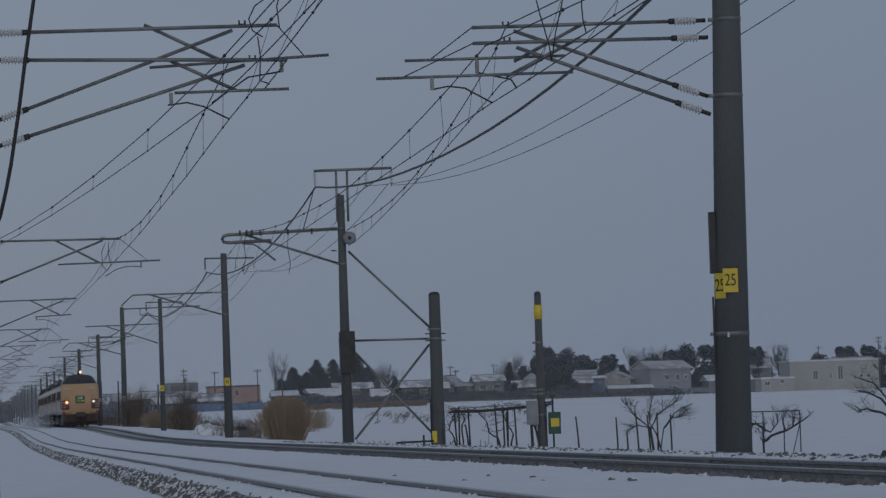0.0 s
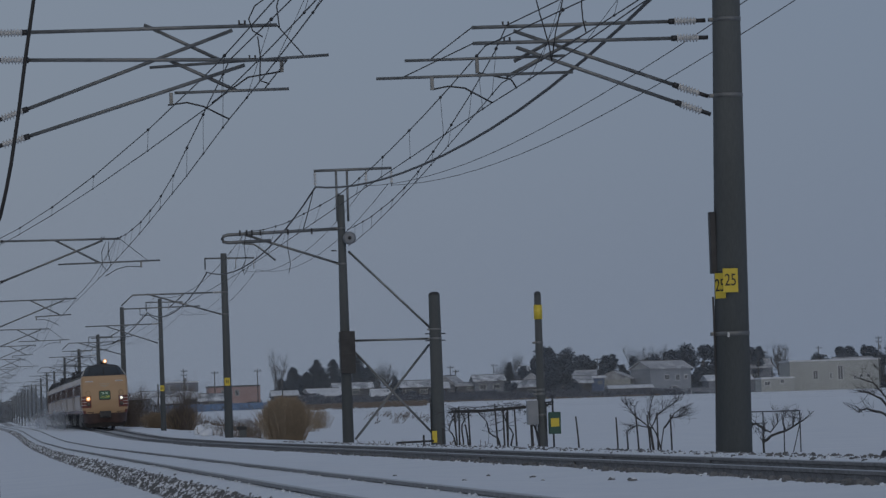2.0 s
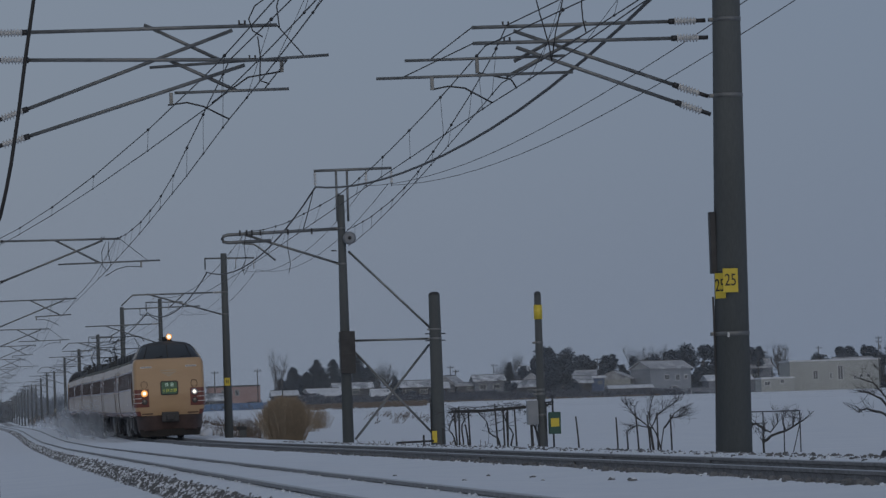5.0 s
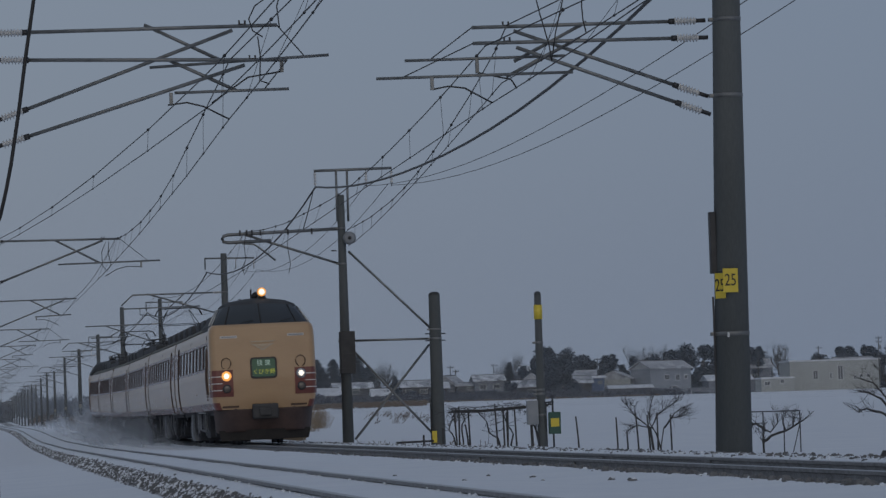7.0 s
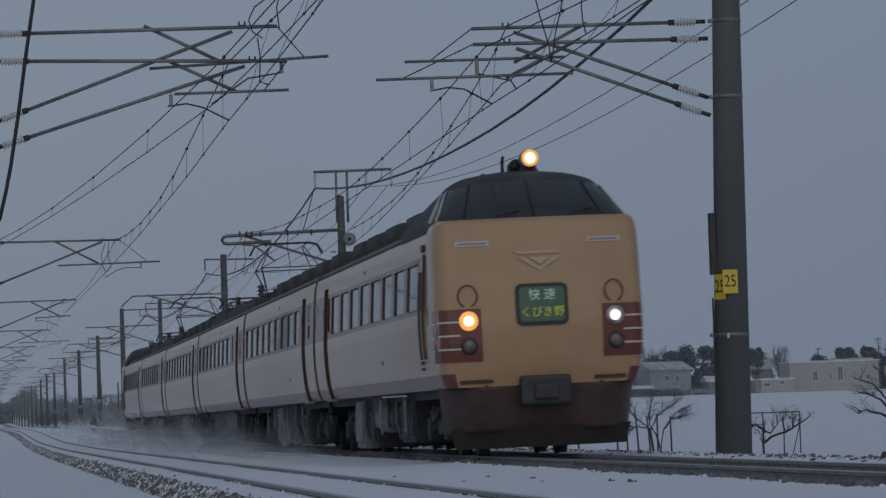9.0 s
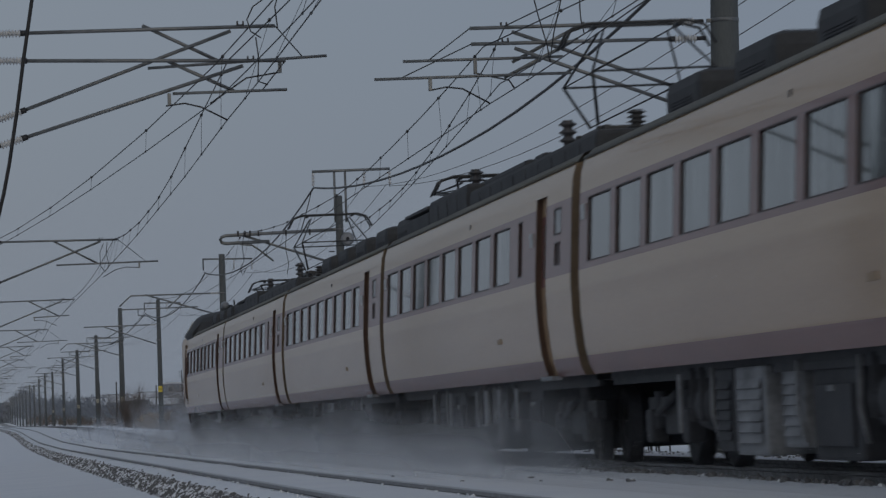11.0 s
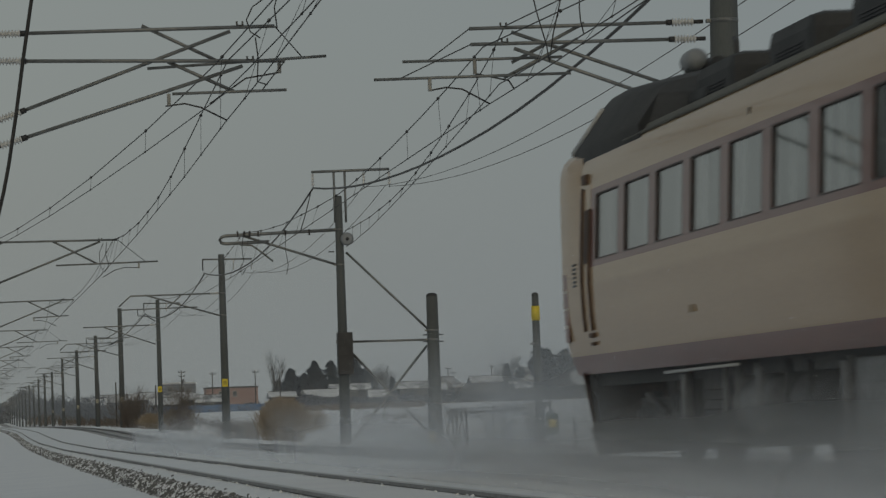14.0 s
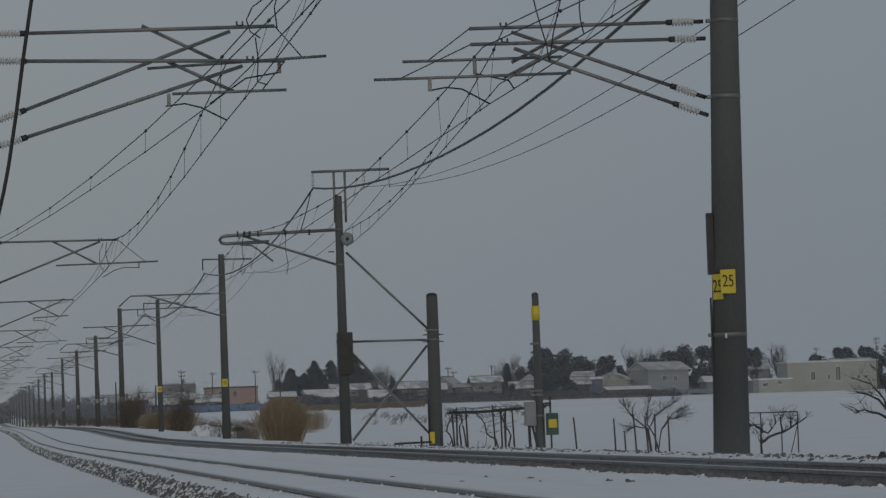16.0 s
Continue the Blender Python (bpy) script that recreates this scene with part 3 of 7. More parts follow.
def wire_pair(contact, catenary, dips, every=6.5, first=8.0, last=125, slack=0.02):
    """A contact wire and its catenary through the supports given, with droppers while the two hang over one another."""
    lines = []
    for pts, sags, name in ((contact, [0.02, 0.02] + [slack] * 24, "contact_wire"), (catenary, dips, "catenary_wire")):
        out = []
        for k, (a, b) in enumerate(zip(pts, pts[1:])):
            s = sag(a, b, sags[k], 16)
            out += s if k == 0 else s[1:]
        wire(name, "taut dark contact wire over the track" if name[1] == "o" else "sagging dark catenary wire over the track", out, 0.0085 if name[1] == "o" else 0.0095)
        lines.append(out)
    grids = [(np.array([p.y for p in l]), np.array([p.x for p in l]), np.array([p.z for p in l])) for l in lines]
    y = first
    while y < min(last, contact[-1][1] - 3):
        p, q = [Vector((np.interp(y, g[0], g[1]), y, np.interp(y, g[0], g[2]))) for g in grids]
        if (p - q).length > 0.12:
            dropper(p, q)
        y += every


def far_run(cx, c_z, m_z, first):
    ys = [y for y in SUPPORTS if y > first]
    return ([(cx + (0.2 if k % 2 else -0.2), y, c_z + track_z(y)) for k, y in enumerate(ys)], [(cx + (0.2 if k % 2 else -0.2), y, m_z + track_z(y)) for k, y in enumerate(ys)])


# near track: the main pair, and the pair that runs off to its anchor beside the second mast
fc, fm = far_run(3.45, 5.05, 6.1, 120)
wire_pair([(3.70, 5, 5.0), (3.63, 40.72, 4.90), (3.62, 55.9, 4.87), (3.63, 68.0, 4.83), (3.65, 87.2, 4.87), (3.65, 96.2, 4.91), (3.67, 116, 5.04)] + fc,
          [(4.6, 5, 6.2), (4.08, 51.17, 5.95), (3.65, 55.9, 5.70), (3.64, 61.6, 5.50), (3.65, 68.0, 5.31), (3.66, 72.8, 5.17), (3.67, 79.6, 5.08), (3.69, 88.4, 5.13), (3.71, 97.4, 5.31), (3.85, 107.0, 5.68), (4.07, 116, 6.08)] + fm,
          [0.3] + [0.0] * 9 + [0.7] * 15, 5.2, 5.5, slack=0.0)
wire_pair([(4.4, 5, 5.3), (3.77, 43.06, 5.15), (3.45, 55.9, 5.13), (2.9, 66.07, 5.15), (2.31, 76.8, 5.20), (1.71, 87.84, 5.30), (1.07, 99.59, 5.45), (0.18, 116, 5.72)],
          [(4.3, 5, 6.15), (3.98, 46.5, 5.95), (3.49, 55.9, 5.67), (3.33, 58.6, 5.61), (2.92, 66.07, 5.50), (2.33, 76.8, 5.44), (1.73, 87.84, 5.48), (1.09, 99.59, 5.61), (0.2, 116, 5.92)], [0.2] + [0.0] * 10, 10.9, 11.6, slack=0.0)
# far track: the main pair, and the pair that is tensioned at the second mast
fc, fm = far_run(7.85, 5.05, 6.15, 120)
wire_pair([(7.2, 5, 5.0), (7.30, 42.95, 5.0), (7.35, 55.9, 5.0), (7.42, 76.3, 4.98), (7.51, 104.2, 4.93), (7.55, 116, 4.93)] + fc,
          [(8.6, 5, 6.3), (7.97, 50.81, 5.92), (7.28, 55.9, 5.81), (7.33, 60.6, 5.64), (7.36, 64.6, 5.51), (7.41, 69.6, 5.39), (7.46, 74.1, 5.31), (7.50, 78.8, 5.26), (7.54, 82.5, 5.26), (7.59, 87.7, 5.33), (7.70, 98.9, 5.53), (7.77, 106.8, 5.78), (7.86, 116, 6.17)] + fm,
          [0.3] + [0.0] * 11 + [0.7] * 15, 5.05, 6.5, slack=0.0)
wire_pair([(8.1, 5, 5.35), (7.77, 45.7, 5.35), (7.50, 55.9, 5.28), (8.18, 68.1, 5.26), (8.74, 78.1, 5.28), (9.35, 88.9, 5.34), (9.97, 100.1, 5.42), (10.62, 111.8, 5.58), (10.86, 116, 5.68)],
          [(8.2, 5, 6.3), (7.89, 52.99, 6.12), (7.60, 55.9, 6.10), (7.70, 58.1, 5.92), (7.97, 63.1, 5.74), (8.29, 68.9, 5.61), (8.56, 73.9, 5.52), (8.86, 79.3, 5.48), (9.15, 84.6, 5.48), (9.42, 89.6, 5.52), (10.0, 100.3, 5.71), (10.61, 111.5, 6.01), (10.86, 116, 6.16)],
          [0.3] + [0.0] * 12, 5.28, 5.0, slack=0.0)


def feeder():
    """The thick black feeder and two thin wires, which hang from gantry to gantry."""
    pts = [(9.95, y, 6.09 + (0.00088 if y > 77 else 0.0013) * (y - 77) ** 2) for y in [20 + 4 * k for k in range(24)] + [116]]
    wire("feeder_cable", "thick black feeder cable sagging between masts", pts, 0.027, CABLE, 8)
    for x in (11.45, 12.2):
        pts = [(x, y, 6.33 + (0.00080 if y > 79 else 0.00055) * (y - 79) ** 2) for y in [20 + 4 * k for k in range(24)] + [116]]
        wire("overhead_wire", "thin dark overhead wire sagging between masts", pts, 0.008)
    tops = [(116, 7.42), (172, 7.19), (233.4, 7.3), (356, 8.3), (496, 9.4), (628, 10)]
    for (a, za), (b, zb) in zip(tops, tops[1:]):
        wire("feeder_cable", "thick black feeder cable sagging between masts", sag((9.95, a, za), (9.9, b, zb), 0.9, 12), 0.027, CABLE, 6)
        for x in (11.45, 12.1):
            wire("overhead_wire", "thin dark overhead wire sagging between masts", sag((x, a, za + 0.05), (x, b, zb + 0.05), 0.9, 12), 0.009)
    # the branch that drops from the gantry of the second mast to its bracket arm
    wire("jumper_cable", "black jumper cable dropping to the bracket arm", sag((9.9, 115.9, 7.40), (9.55, 116.2, 6.15), 0.05, 8), 0.014, CABLE, 6)
    wire("drop_cable", "black cable hanging down beside the near mast",
         [(0.98, 54.5, 7.0), (0.9, 54.5, 6.45), (0.77, 54.5, 5.68), (0.65, 54.5, 4.91), (0.53, 54.5, 4.22), (0.45, 54.5, 3.85), (0.36, 54.5, 3.50), (0.22, 54.6, 3.2), (0.12, 55.6, 3.0)], 0.026, CABLE, 8)
    # jumper loops under the bracket arms
    smooth = lambda pts: [tuple(Vector(a).lerp(Vector(b), u)) for a, b in zip(pts, pts[1:]) for u in (0.0, 0.5)] + [pts[-1]]
    for pts in ([(4.42, 55.6, 6.62), (4.20, 55.6, 6.56), (4.00, 55.6, 6.42), (3.91, 55.6, 6.24), (3.96, 55.6, 6.07), (4.10, 55.6, 5.98)],
                [(4.02, 55.5, 5.98), (4.05, 55.5, 5.70), (4.03, 55.5, 5.36), (4.17, 55.5, 5.31)],
                [(4.36, 55.5, 6.60), (4.30, 55.5, 6.40), (4.33, 55.5, 6.10)],
                [(7.95, 55.6, 6.60), (8.03, 55.6, 6.23), (8.15, 55.6, 5.78), (8.18, 55.6, 5.54), (8.25, 55.6, 5.95), (8.34, 55.6, 6.30), (8.41, 55.6, 6.60)],
                [(8.63, 55.5, 6.60), (8.62, 55.5, 6.30), (8.63, 55.5, 6.12), (8.67, 55.5, 5.93)],
                [(3.78, 115.8, 5.98), (3.66, 115.8, 5.70), (3.67, 115.8, 5.32), (3.80, 115.8, 5.14), (3.92, 115.8, 5.34), (3.84, 115.8, 5.68), (3.88, 115.8, 6.0)],
                [(7.86, 115.8, 6.12), (7.80, 115.8, 5.75), (7.84, 115.8, 5.35), (7.72, 115.8, 5.12), (7.78, 115.8, 4.92), (7.92, 115.8, 5.16)],
                [(9.10, 115.8, 6.12), (9.06, 115.8, 5.70), (9.14, 115.8, 5.20), (9.08, 115.8, 4.92)]):
        wire("jumper_loop", "dark jumper loop between the two wire pairs", smooth(pts), 0.010)


feeder()

# ---------------------------------------------------------------- the express train

GASKET = surface("dark_maroon_gasket", (0.03, 0.016, 0.014), (0.06, 0.03, 0.026), 0.6, scale=6, fine=50, bump=0.05)
SOOTY = surface("sooty_insulator", (0.03, 0.03, 0.032), (0.08, 0.08, 0.082), 0.5, scale=6, fine=40, bump=0.05)
GRIME = surface("grimy_brown_paint", (0.095, 0.068, 0.043), (0.195, 0.135, 0.080), 0.7, scale=3, fine=20, bump=0.1)
VENT = surface("weathered_tan_vent", (0.26, 0.18, 0.108), (0.36, 0.25, 0.15), 0.6, scale=4, fine=30, bump=0.1)
PALE = surface("pale_metal_trim", (0.38, 0.38, 0.38), (0.55, 0.55, 0.54), 0.4, scale=6, fine=40, bump=0.03)
PANTO = surface("dark_pantograph_steel", (0.028, 0.030, 0.032), (0.068, 0.070, 0.073), 0.5, 0.4, scale=5, fine=40, bump=0.05)
# half cross-section of a coach: (half width, height above the rail)
SECTION = [(1.36, 1.00), (1.405, 1.10), (1.445, 1.30), (1.475, 1.65), (1.477, 1.90), (1.483, 1.935), (1.478, 1.97), (1.478, 2.05), (1.470, 2.18), (1.425, 2.86), (1.414, 2.98), (1.395, 3.15), (1.345, 3.30)]
ROOF_SECTION = [(1.345, 3.30), (1.26, 3.40), (1.0, 3.50), (0.6, 3.57), (0.0, 3.60)]
SILL, HEAD = 2.18, 2.86


def cab_w(z):
    """Half width of the cab, which stands straighter than the coach."""
    return float(np.interp(z, (1.0, 1.15, 1.35, 1.7, 2.6, 3.1, 3.25, 3.36), (1.37, 1.42, 1.46, 1.482, 1.482, 1.472, 1.45, 1.39)))


def width_at(z):
    return float(np.interp(z, [p[1] for p in SECTION], [p[0] for p in SECTION]))


def shell(y0, y1, holes):
    """Both side walls from y0 to y1, with openings (ya, yb, za, zb) right through and reveals."""
    bm = bmesh.new()
    zs = sorted({p[1] for p in SECTION} | {1.20, 2.11, 2.93} | {h[2] for h in holes} | {h[3] for h in holes})
    ys = sorted({y0, y1} | {h[0] for h in holes} | {h[1] for h in holes})
    for s in (-1, 1):
        grid = {}
        for i, y in enumerate(ys):
            for j, z in enumerate(zs):
                grid[i, j] = bm.verts.new((s * width_at(z), y, z))
        for i in range(len(ys) - 1):
            for j in range(len(zs) - 1):
                ym, zm = (ys[i] + ys[i + 1]) / 2, (zs[j] + zs[j + 1]) / 2
                if any(h[0] < ym < h[1] and h[2] < zm < h[3] for h in holes):
                    continue
                q = (grid[i, j], grid[i + 1, j], grid[i + 1, j + 1], grid[i, j + 1])
                f = bm.faces.new(q if s > 0 else q[::-1])
                f.material_index = 1 if (zm < 1.20 or 2.11 < zm < 2.93) else 0
                f.smooth = True
        for ya, yb, za, zb in holes:
            d = 0.20 if za < 1.1 else 0.08
            zmid = [z for z in zs if za < z < zb]
            loop = [(ya, za), (yb, za)] + [(yb, z) for z in zmid] + [(yb, zb), (ya, zb)] + [(ya, z) for z in reversed(zmid)]
            outer = [bm.verts.new((s * width_at(z), y, z)) for y, z in loop]
            inner = [bm.verts.new((s * (width_at(z) - d), y, z)) for y, z in loop]
            for k in range(len(loop)):
                m = (k + 1) % len(loop)
                q = (outer[k], outer[m], inner[m], inner[k])
                f = bm.faces.new(q if s < 0 else q[::-1])
                f.material_index = 3 if za < 1.1 else 2
    bmesh.ops.remove_doubles(bm, verts=bm.verts, dist=0.0005)
    bmesh.ops.recalc_face_normals(bm, faces=bm.faces)
    for e in bm.edges:
        if len(e.link_faces) == 2 and e.calc_face_angle() > 0.6:
            e.smooth = False
    return bm


def panel(ya, yb, za, zb, side, inset, n=4):
    """A thin pane that follows the curve of the side."""
    bm = bmesh.new()
    rows = []
    for k in range(n + 1):
        z = za + (zb - za) * k / n
        x = side * (width_at(z) - inset)
        rows.append([bm.verts.new((x, ya, z)), bm.verts.new((x, yb, z)), bm.verts.new((x - side * 0.02, yb, z)), bm.verts.new((x - side * 0.02, ya, z))])
    for a, b in zip(rows, rows[1:]):
        for i in range(4):
            bm.faces.new((a[i], a[(i + 1) % 4], b[(i + 1) % 4], b[i]))
    bm.faces.new(rows[0]), bm.faces.new(rows[-1][::-1])
    bmesh.ops.recalc_face_normals(bm, faces=bm.faces)
    return bm


def frame_ring(ya, yb, za, zb, side, w=0.009, proud=0.005, corner=0.0):
    """A rim round an opening; corner fills its corners to a round of that radius."""
    bm = bmesh.new()
    for a, b, c, d in ((ya - w, ya + 0.01, za - w, zb + w), (yb - 0.01, yb + w, za - w, zb + w), (ya, yb, za - w, za + 0.01), (ya, yb, zb - 0.01, zb + w)):
        n = 3
        rows = []
        for k in range(n + 1):
            z = c + (d - c) * k / n
            x = width_at(z)
            rows.append([bm.verts.new((side * (x + proud), a, z)), bm.verts.new((side * (x + proud), b, z)),
                         bm.verts.new((side * (x - 0.03), b, z)), bm.verts.new((side * (x - 0.03), a, z))])
        for p, q in zip(rows, rows[1:]):
            for i in range(4):
                bm.faces.new((p[i], p[(i + 1) % 4], q[(i + 1) % 4], q[i]))
        bm.faces.new(rows[0]), bm.faces.new(rows[-1][::-1])
    for y, dy in ((ya, 1), (yb, -1)) if corner else ():
        for z, dz in ((za, 1), (zb, -1)):
            arc = [(y, z)] + [(y + dy * corner * (1 - math.sin(a)), z + dz * corner * (1 - math.cos(a))) for a in (math.pi / 8 * k for k in range(5))]
            lids = [[bm.verts.new((side * (width_at(q) - deep), p, q)) for p, q in arc] for deep in (0.003, 0.030)]
            bm.faces.new(lids[0]).material_index = 1
            bm.faces.new(lids[1][::-1])
            for k in range(6):
                bm.faces.new((lids[0][k], lids[1][k], lids[1][(k + 1) % 6], lids[0][(k + 1) % 6]))
    bmesh.ops.recalc_face_normals(bm, faces=bm.faces)
    return bm


def bogie(parent, y):
    bm = bmesh.new()
    for s in (-1, 1):
        box(bm, s * 0.98, y, 0.62, 0.12, 2.9, 0.20, 0.02)
        box(bm, s * 0.98, y, 0.45, 0.14, 0.9, 0.22, 0.03)
        for a in (-1.05, 1.05):
            box(bm, s * 1.02, y + a, 0.43, 0.20, 0.34, 0.34, 0.04)
            tube(bm, [(s * 1.0, y + a * 0.74, 0.40), (s * 1.0, y + a * 0.74, 0.78)], 0.09, 8)
        tube(bm, [(s * 1.10, y - 0.55, 0.75), (s * 1.10, y + 0.55, 0.55)], 0.04, 6)
        box(bm, s * 0.7, y, 0.86, 0.5, 0.6, 0.28, 0.05)
    box(bm, 0, y, 0.62, 1.9, 0.5, 0.26, 0.02)
    b = part("bogie", bm, UNDER, parent, "dark sprung bogie dusted with snow")
    for a in (-1.05, 1.05):
        for s in (-1, 1):
            bm = bmesh.new()
            lathe(bm, (s * 0.50, y + a, 0.43), (s * 0.66, y + a, 0.43), [(0, 0.12), (0.02, 0.455), (0.22, 0.46), (0.25, 0.43), (0.95, 0.425), (0.97, 0.36), (0.8, 0.33), (0.82, 0.14), (1.0, 0.12)], 24)
            part("wheel", bm, UNDER, b, "grimy steel wheel", True)
        bm = bmesh.new()
        tube(bm, [(-0.6, y + a, 0.43), (0.6, y + a, 0.43)], 0.08, 10)
        part("axle", bm, UNDER, b, "", True)
    return b


def louvres(bm, x, y0, y1, z0, z1, side, count=6):
    """A corrugated sheet of slanting blades."""
    rows = []
    for k in range(count):
        a, b = z0 + (z1 - z0) * k / count, z0 + (z1 - z0) * (k + 1) / count
        for z, out in ((a, 0.030), (b - 0.012, 0.002)):
            rows.append([bm.verts.new((x + side * out, y, z)) for y in (y0, y1)])
    for p, q in zip(rows, rows[1:]):
        bm.faces.new((p[0], p[1], q[1], q[0]))
    bmesh.ops.recalc_face_normals(bm, faces=bm.faces)


def underfloor(parent, spans, seed):
    rnd = random.Random(seed)
    bm = bmesh.new()
    box(bm, 0, 0, 0.99, 2.42, 19.6, 0.10)
    for s in (-1, 1):
        box(bm, s * 1.16, 0, 0.93, 0.06, 19.6, 0.12)
    part("underframe", bm, UNDER, parent, "black underframe")
    for a, b in spans:
        y = a
        while y < b - 0.4:
            w = min(rnd.uniform(0.6, 1.9), b - y)
            h = rnd.uniform(0.70, 0.86)
            kind, half = rnd.random(), rnd.uniform(1.12, 1.26)
            if kind < 0.22 and w > 0.9:
                for s in (-1, 1):
                    bm = bmesh.new()
                    lathe(bm, (s * 0.98, y + 0.06, 0.62), (s * 0.98, y + w - 0.06, 0.62), [(0, 0.10), (0.04, 0.21), (0.08, 0.25), (0.92, 0.25), (0.96, 0.21), (1, 0.10)], 14)
                    for u in (0.25, 0.75):
                        box(bm, s * 0.98, y + w * u, 0.72, 0.54, 0.05, 0.50, 0.01)
                    part("air_tank", bm, UNDER if rnd.random() < 0.6 else UNDER_GREY, parent, "round air tank slung under the floor", True)
                bm = bmesh.new()
                box(bm, 0, y + w / 2, 0.66, 1.3, w - 0.1, 0.5, 0.03)
                part("equipment_box", bm, UNDER, parent)
            else:
                bm = bmesh.new()
                box(bm, 0, y + w / 2, 0.94 - h / 2, 2 * half, w - 0.08, h, 0.03)
                paint = UNDER if rnd.random() < 0.84 else UNDER_GREY
                case = part("equipment_box", bm, paint, parent, "underfloor equipment box caked with snow")
                for s in (-1, 1):
                    bm = bmesh.new()
                    if kind < 0.6:
                        louvres(bm, s * (half + 0.002), y + w * 0.14, y + w * 0.86, 0.94 - h * 0.86, 0.94 - h * 0.12, s)
                        part("louvre_panel", bm, paint, case)
                    else:
                        box(bm, s * (half + 0.015), y + w / 2, 0.94 - h * 0.55, 0.04, w * 0.74, h * 0.62, 0.012)
                        part("cover", bm, paint, case)
                        if s < 0:
                            bm = bmesh.new()
                            box(bm, s * (half + 0.045), y + w * 0.5, 0.94 - h * 0.28, 0.03, 0.16, 0.05, 0.006)
                            part("latch", bm, UNDER_GREY, case)
            if rnd.random() < 0.42:
                wide, low = rnd.uniform(0.08, 0.30), rnd.uniform(0.22, 0.45)
                for s in (-1, 1):
                    bm = bmesh.new()
                    box(bm, s * 1.30, y + w + 0.04, (0.92 + low) / 2, 0.03, wide, 0.92 - low, 0.006)
                    if wide > 0.18:
                        box(bm, s * 1.32, y + w + 0.04, low + 0.03, 0.10, wide + 0.06, 0.035, 0.006)
                    part("drop_plate", bm, UNDER_GREY, parent, "upright plate caked with snow")
            if rnd.random() < 0.45:
                for s in (-1, 1):
                    bar(parent, "drop_pipe", [(s * 1.24, y + w + 0.03, 0.96), (s * 1.25, y + w + 0.05, 0.55), (s * 1.18, y + w + 0.10, 0.28)], 0.022, UNDER_GREY, 6)
            y += w + rnd.uniform(0.05, 0.45)


def cooler(parent, y, w=1.5, l=1.95, h=0.46, z=3.47, rnd_top=0.14):
    bm = bmesh.new()
    box(bm, 0, y, z + h / 2, w, l, h, rnd_top)
    c = part("cooling_unit", bm, ROOF_GREY, parent, "sooty rounded roof cooling unit")
    for s in (-1, 1):
        bm = bmesh.new()
        for k in range(4):
            box(bm, s * (w / 2 + 0.004), y, z + 0.13 + k * 0.03, 0.012, l * 0.6, 0.012)
        part("louvre", bm, UNDER, c)
    bm = bmesh.new()
    box(bm, 0, y + l / 2 + 0.46, 3.60, 1.15, 0.72, 0.26, 0.06)
    part("vent_box", bm, ROOF_GREY, c)


def pantograph(parent, y, raised):
    p = tagged(new("pantograph"), "raised dark lattice pantograph" if raised else "folded dark lattice pantograph")
    p.parent = parent
    p.location = (0, y, 0)
    bm = bmesh.new()
    for s in (-1, 1):
        box(bm, s * 0.55, 0, 3.86, 0.08, 2.0, 0.06)
        box(bm, 0, s * 0.8, 3.86, 1.3, 0.08, 0.06)
    part("base_frame", bm, PANTO, p)
    for sx in (-1, 1):
        for sy in (-1, 1):
            insulator(p, (sx * 0.55, sy * 0.8, 3.52), (sx * 0.55, sy * 0.8, 3.82), 4, 0.05, 0.08, 8, SOOTY)
    top, knee, reach = (5.14, 4.50, 1.15) if raised else (4.22, 4.06, 1.55)
    for sy in (-1, 1):
        bm = bmesh.new()
        for sx in (-1, 1):
            tube(bm, [(sx * 0.55, sy * 0.30, 3.95), (sx * 0.72, sy * reach, knee)], 0.020, 6)
            tube(bm, [(sx * 0.72, sy * reach, knee), (sx * 0.42, sy * 0.22, top - 0.08)], 0.015, 6)
        tube(bm, [(-0.72, sy * reach, knee), (0.72, sy * reach, knee)], 0.015, 6)
        tube(bm, [(-0.72, sy * reach, knee), (0.42, sy * 0.22, top - 0.08)], 0.009, 5)
        tube(bm, [(-0.55, sy * 0.30, 3.95), (0.72, sy * reach, knee)], 0.009, 5)
        part("arm", bm, PANTO, p, "", True)
    bm = bmesh.new()
    for sy in (-0.2, 0.2):
        tube(bm, [(-0.92, sy, top - 0.28), (-0.80, sy, top - 0.06), (-0.6, sy, top), (0.6, sy, top), (0.80, sy, top - 0.06), (0.92, sy, top - 0.28)], 0.020, 6)
    for x in (-0.5, 0.5):
        box(bm, x, 0, top - 0.03, 0.05, 0.42, 0.04)
    part("collector_head", bm, PANTO, p, "", True)
    return p


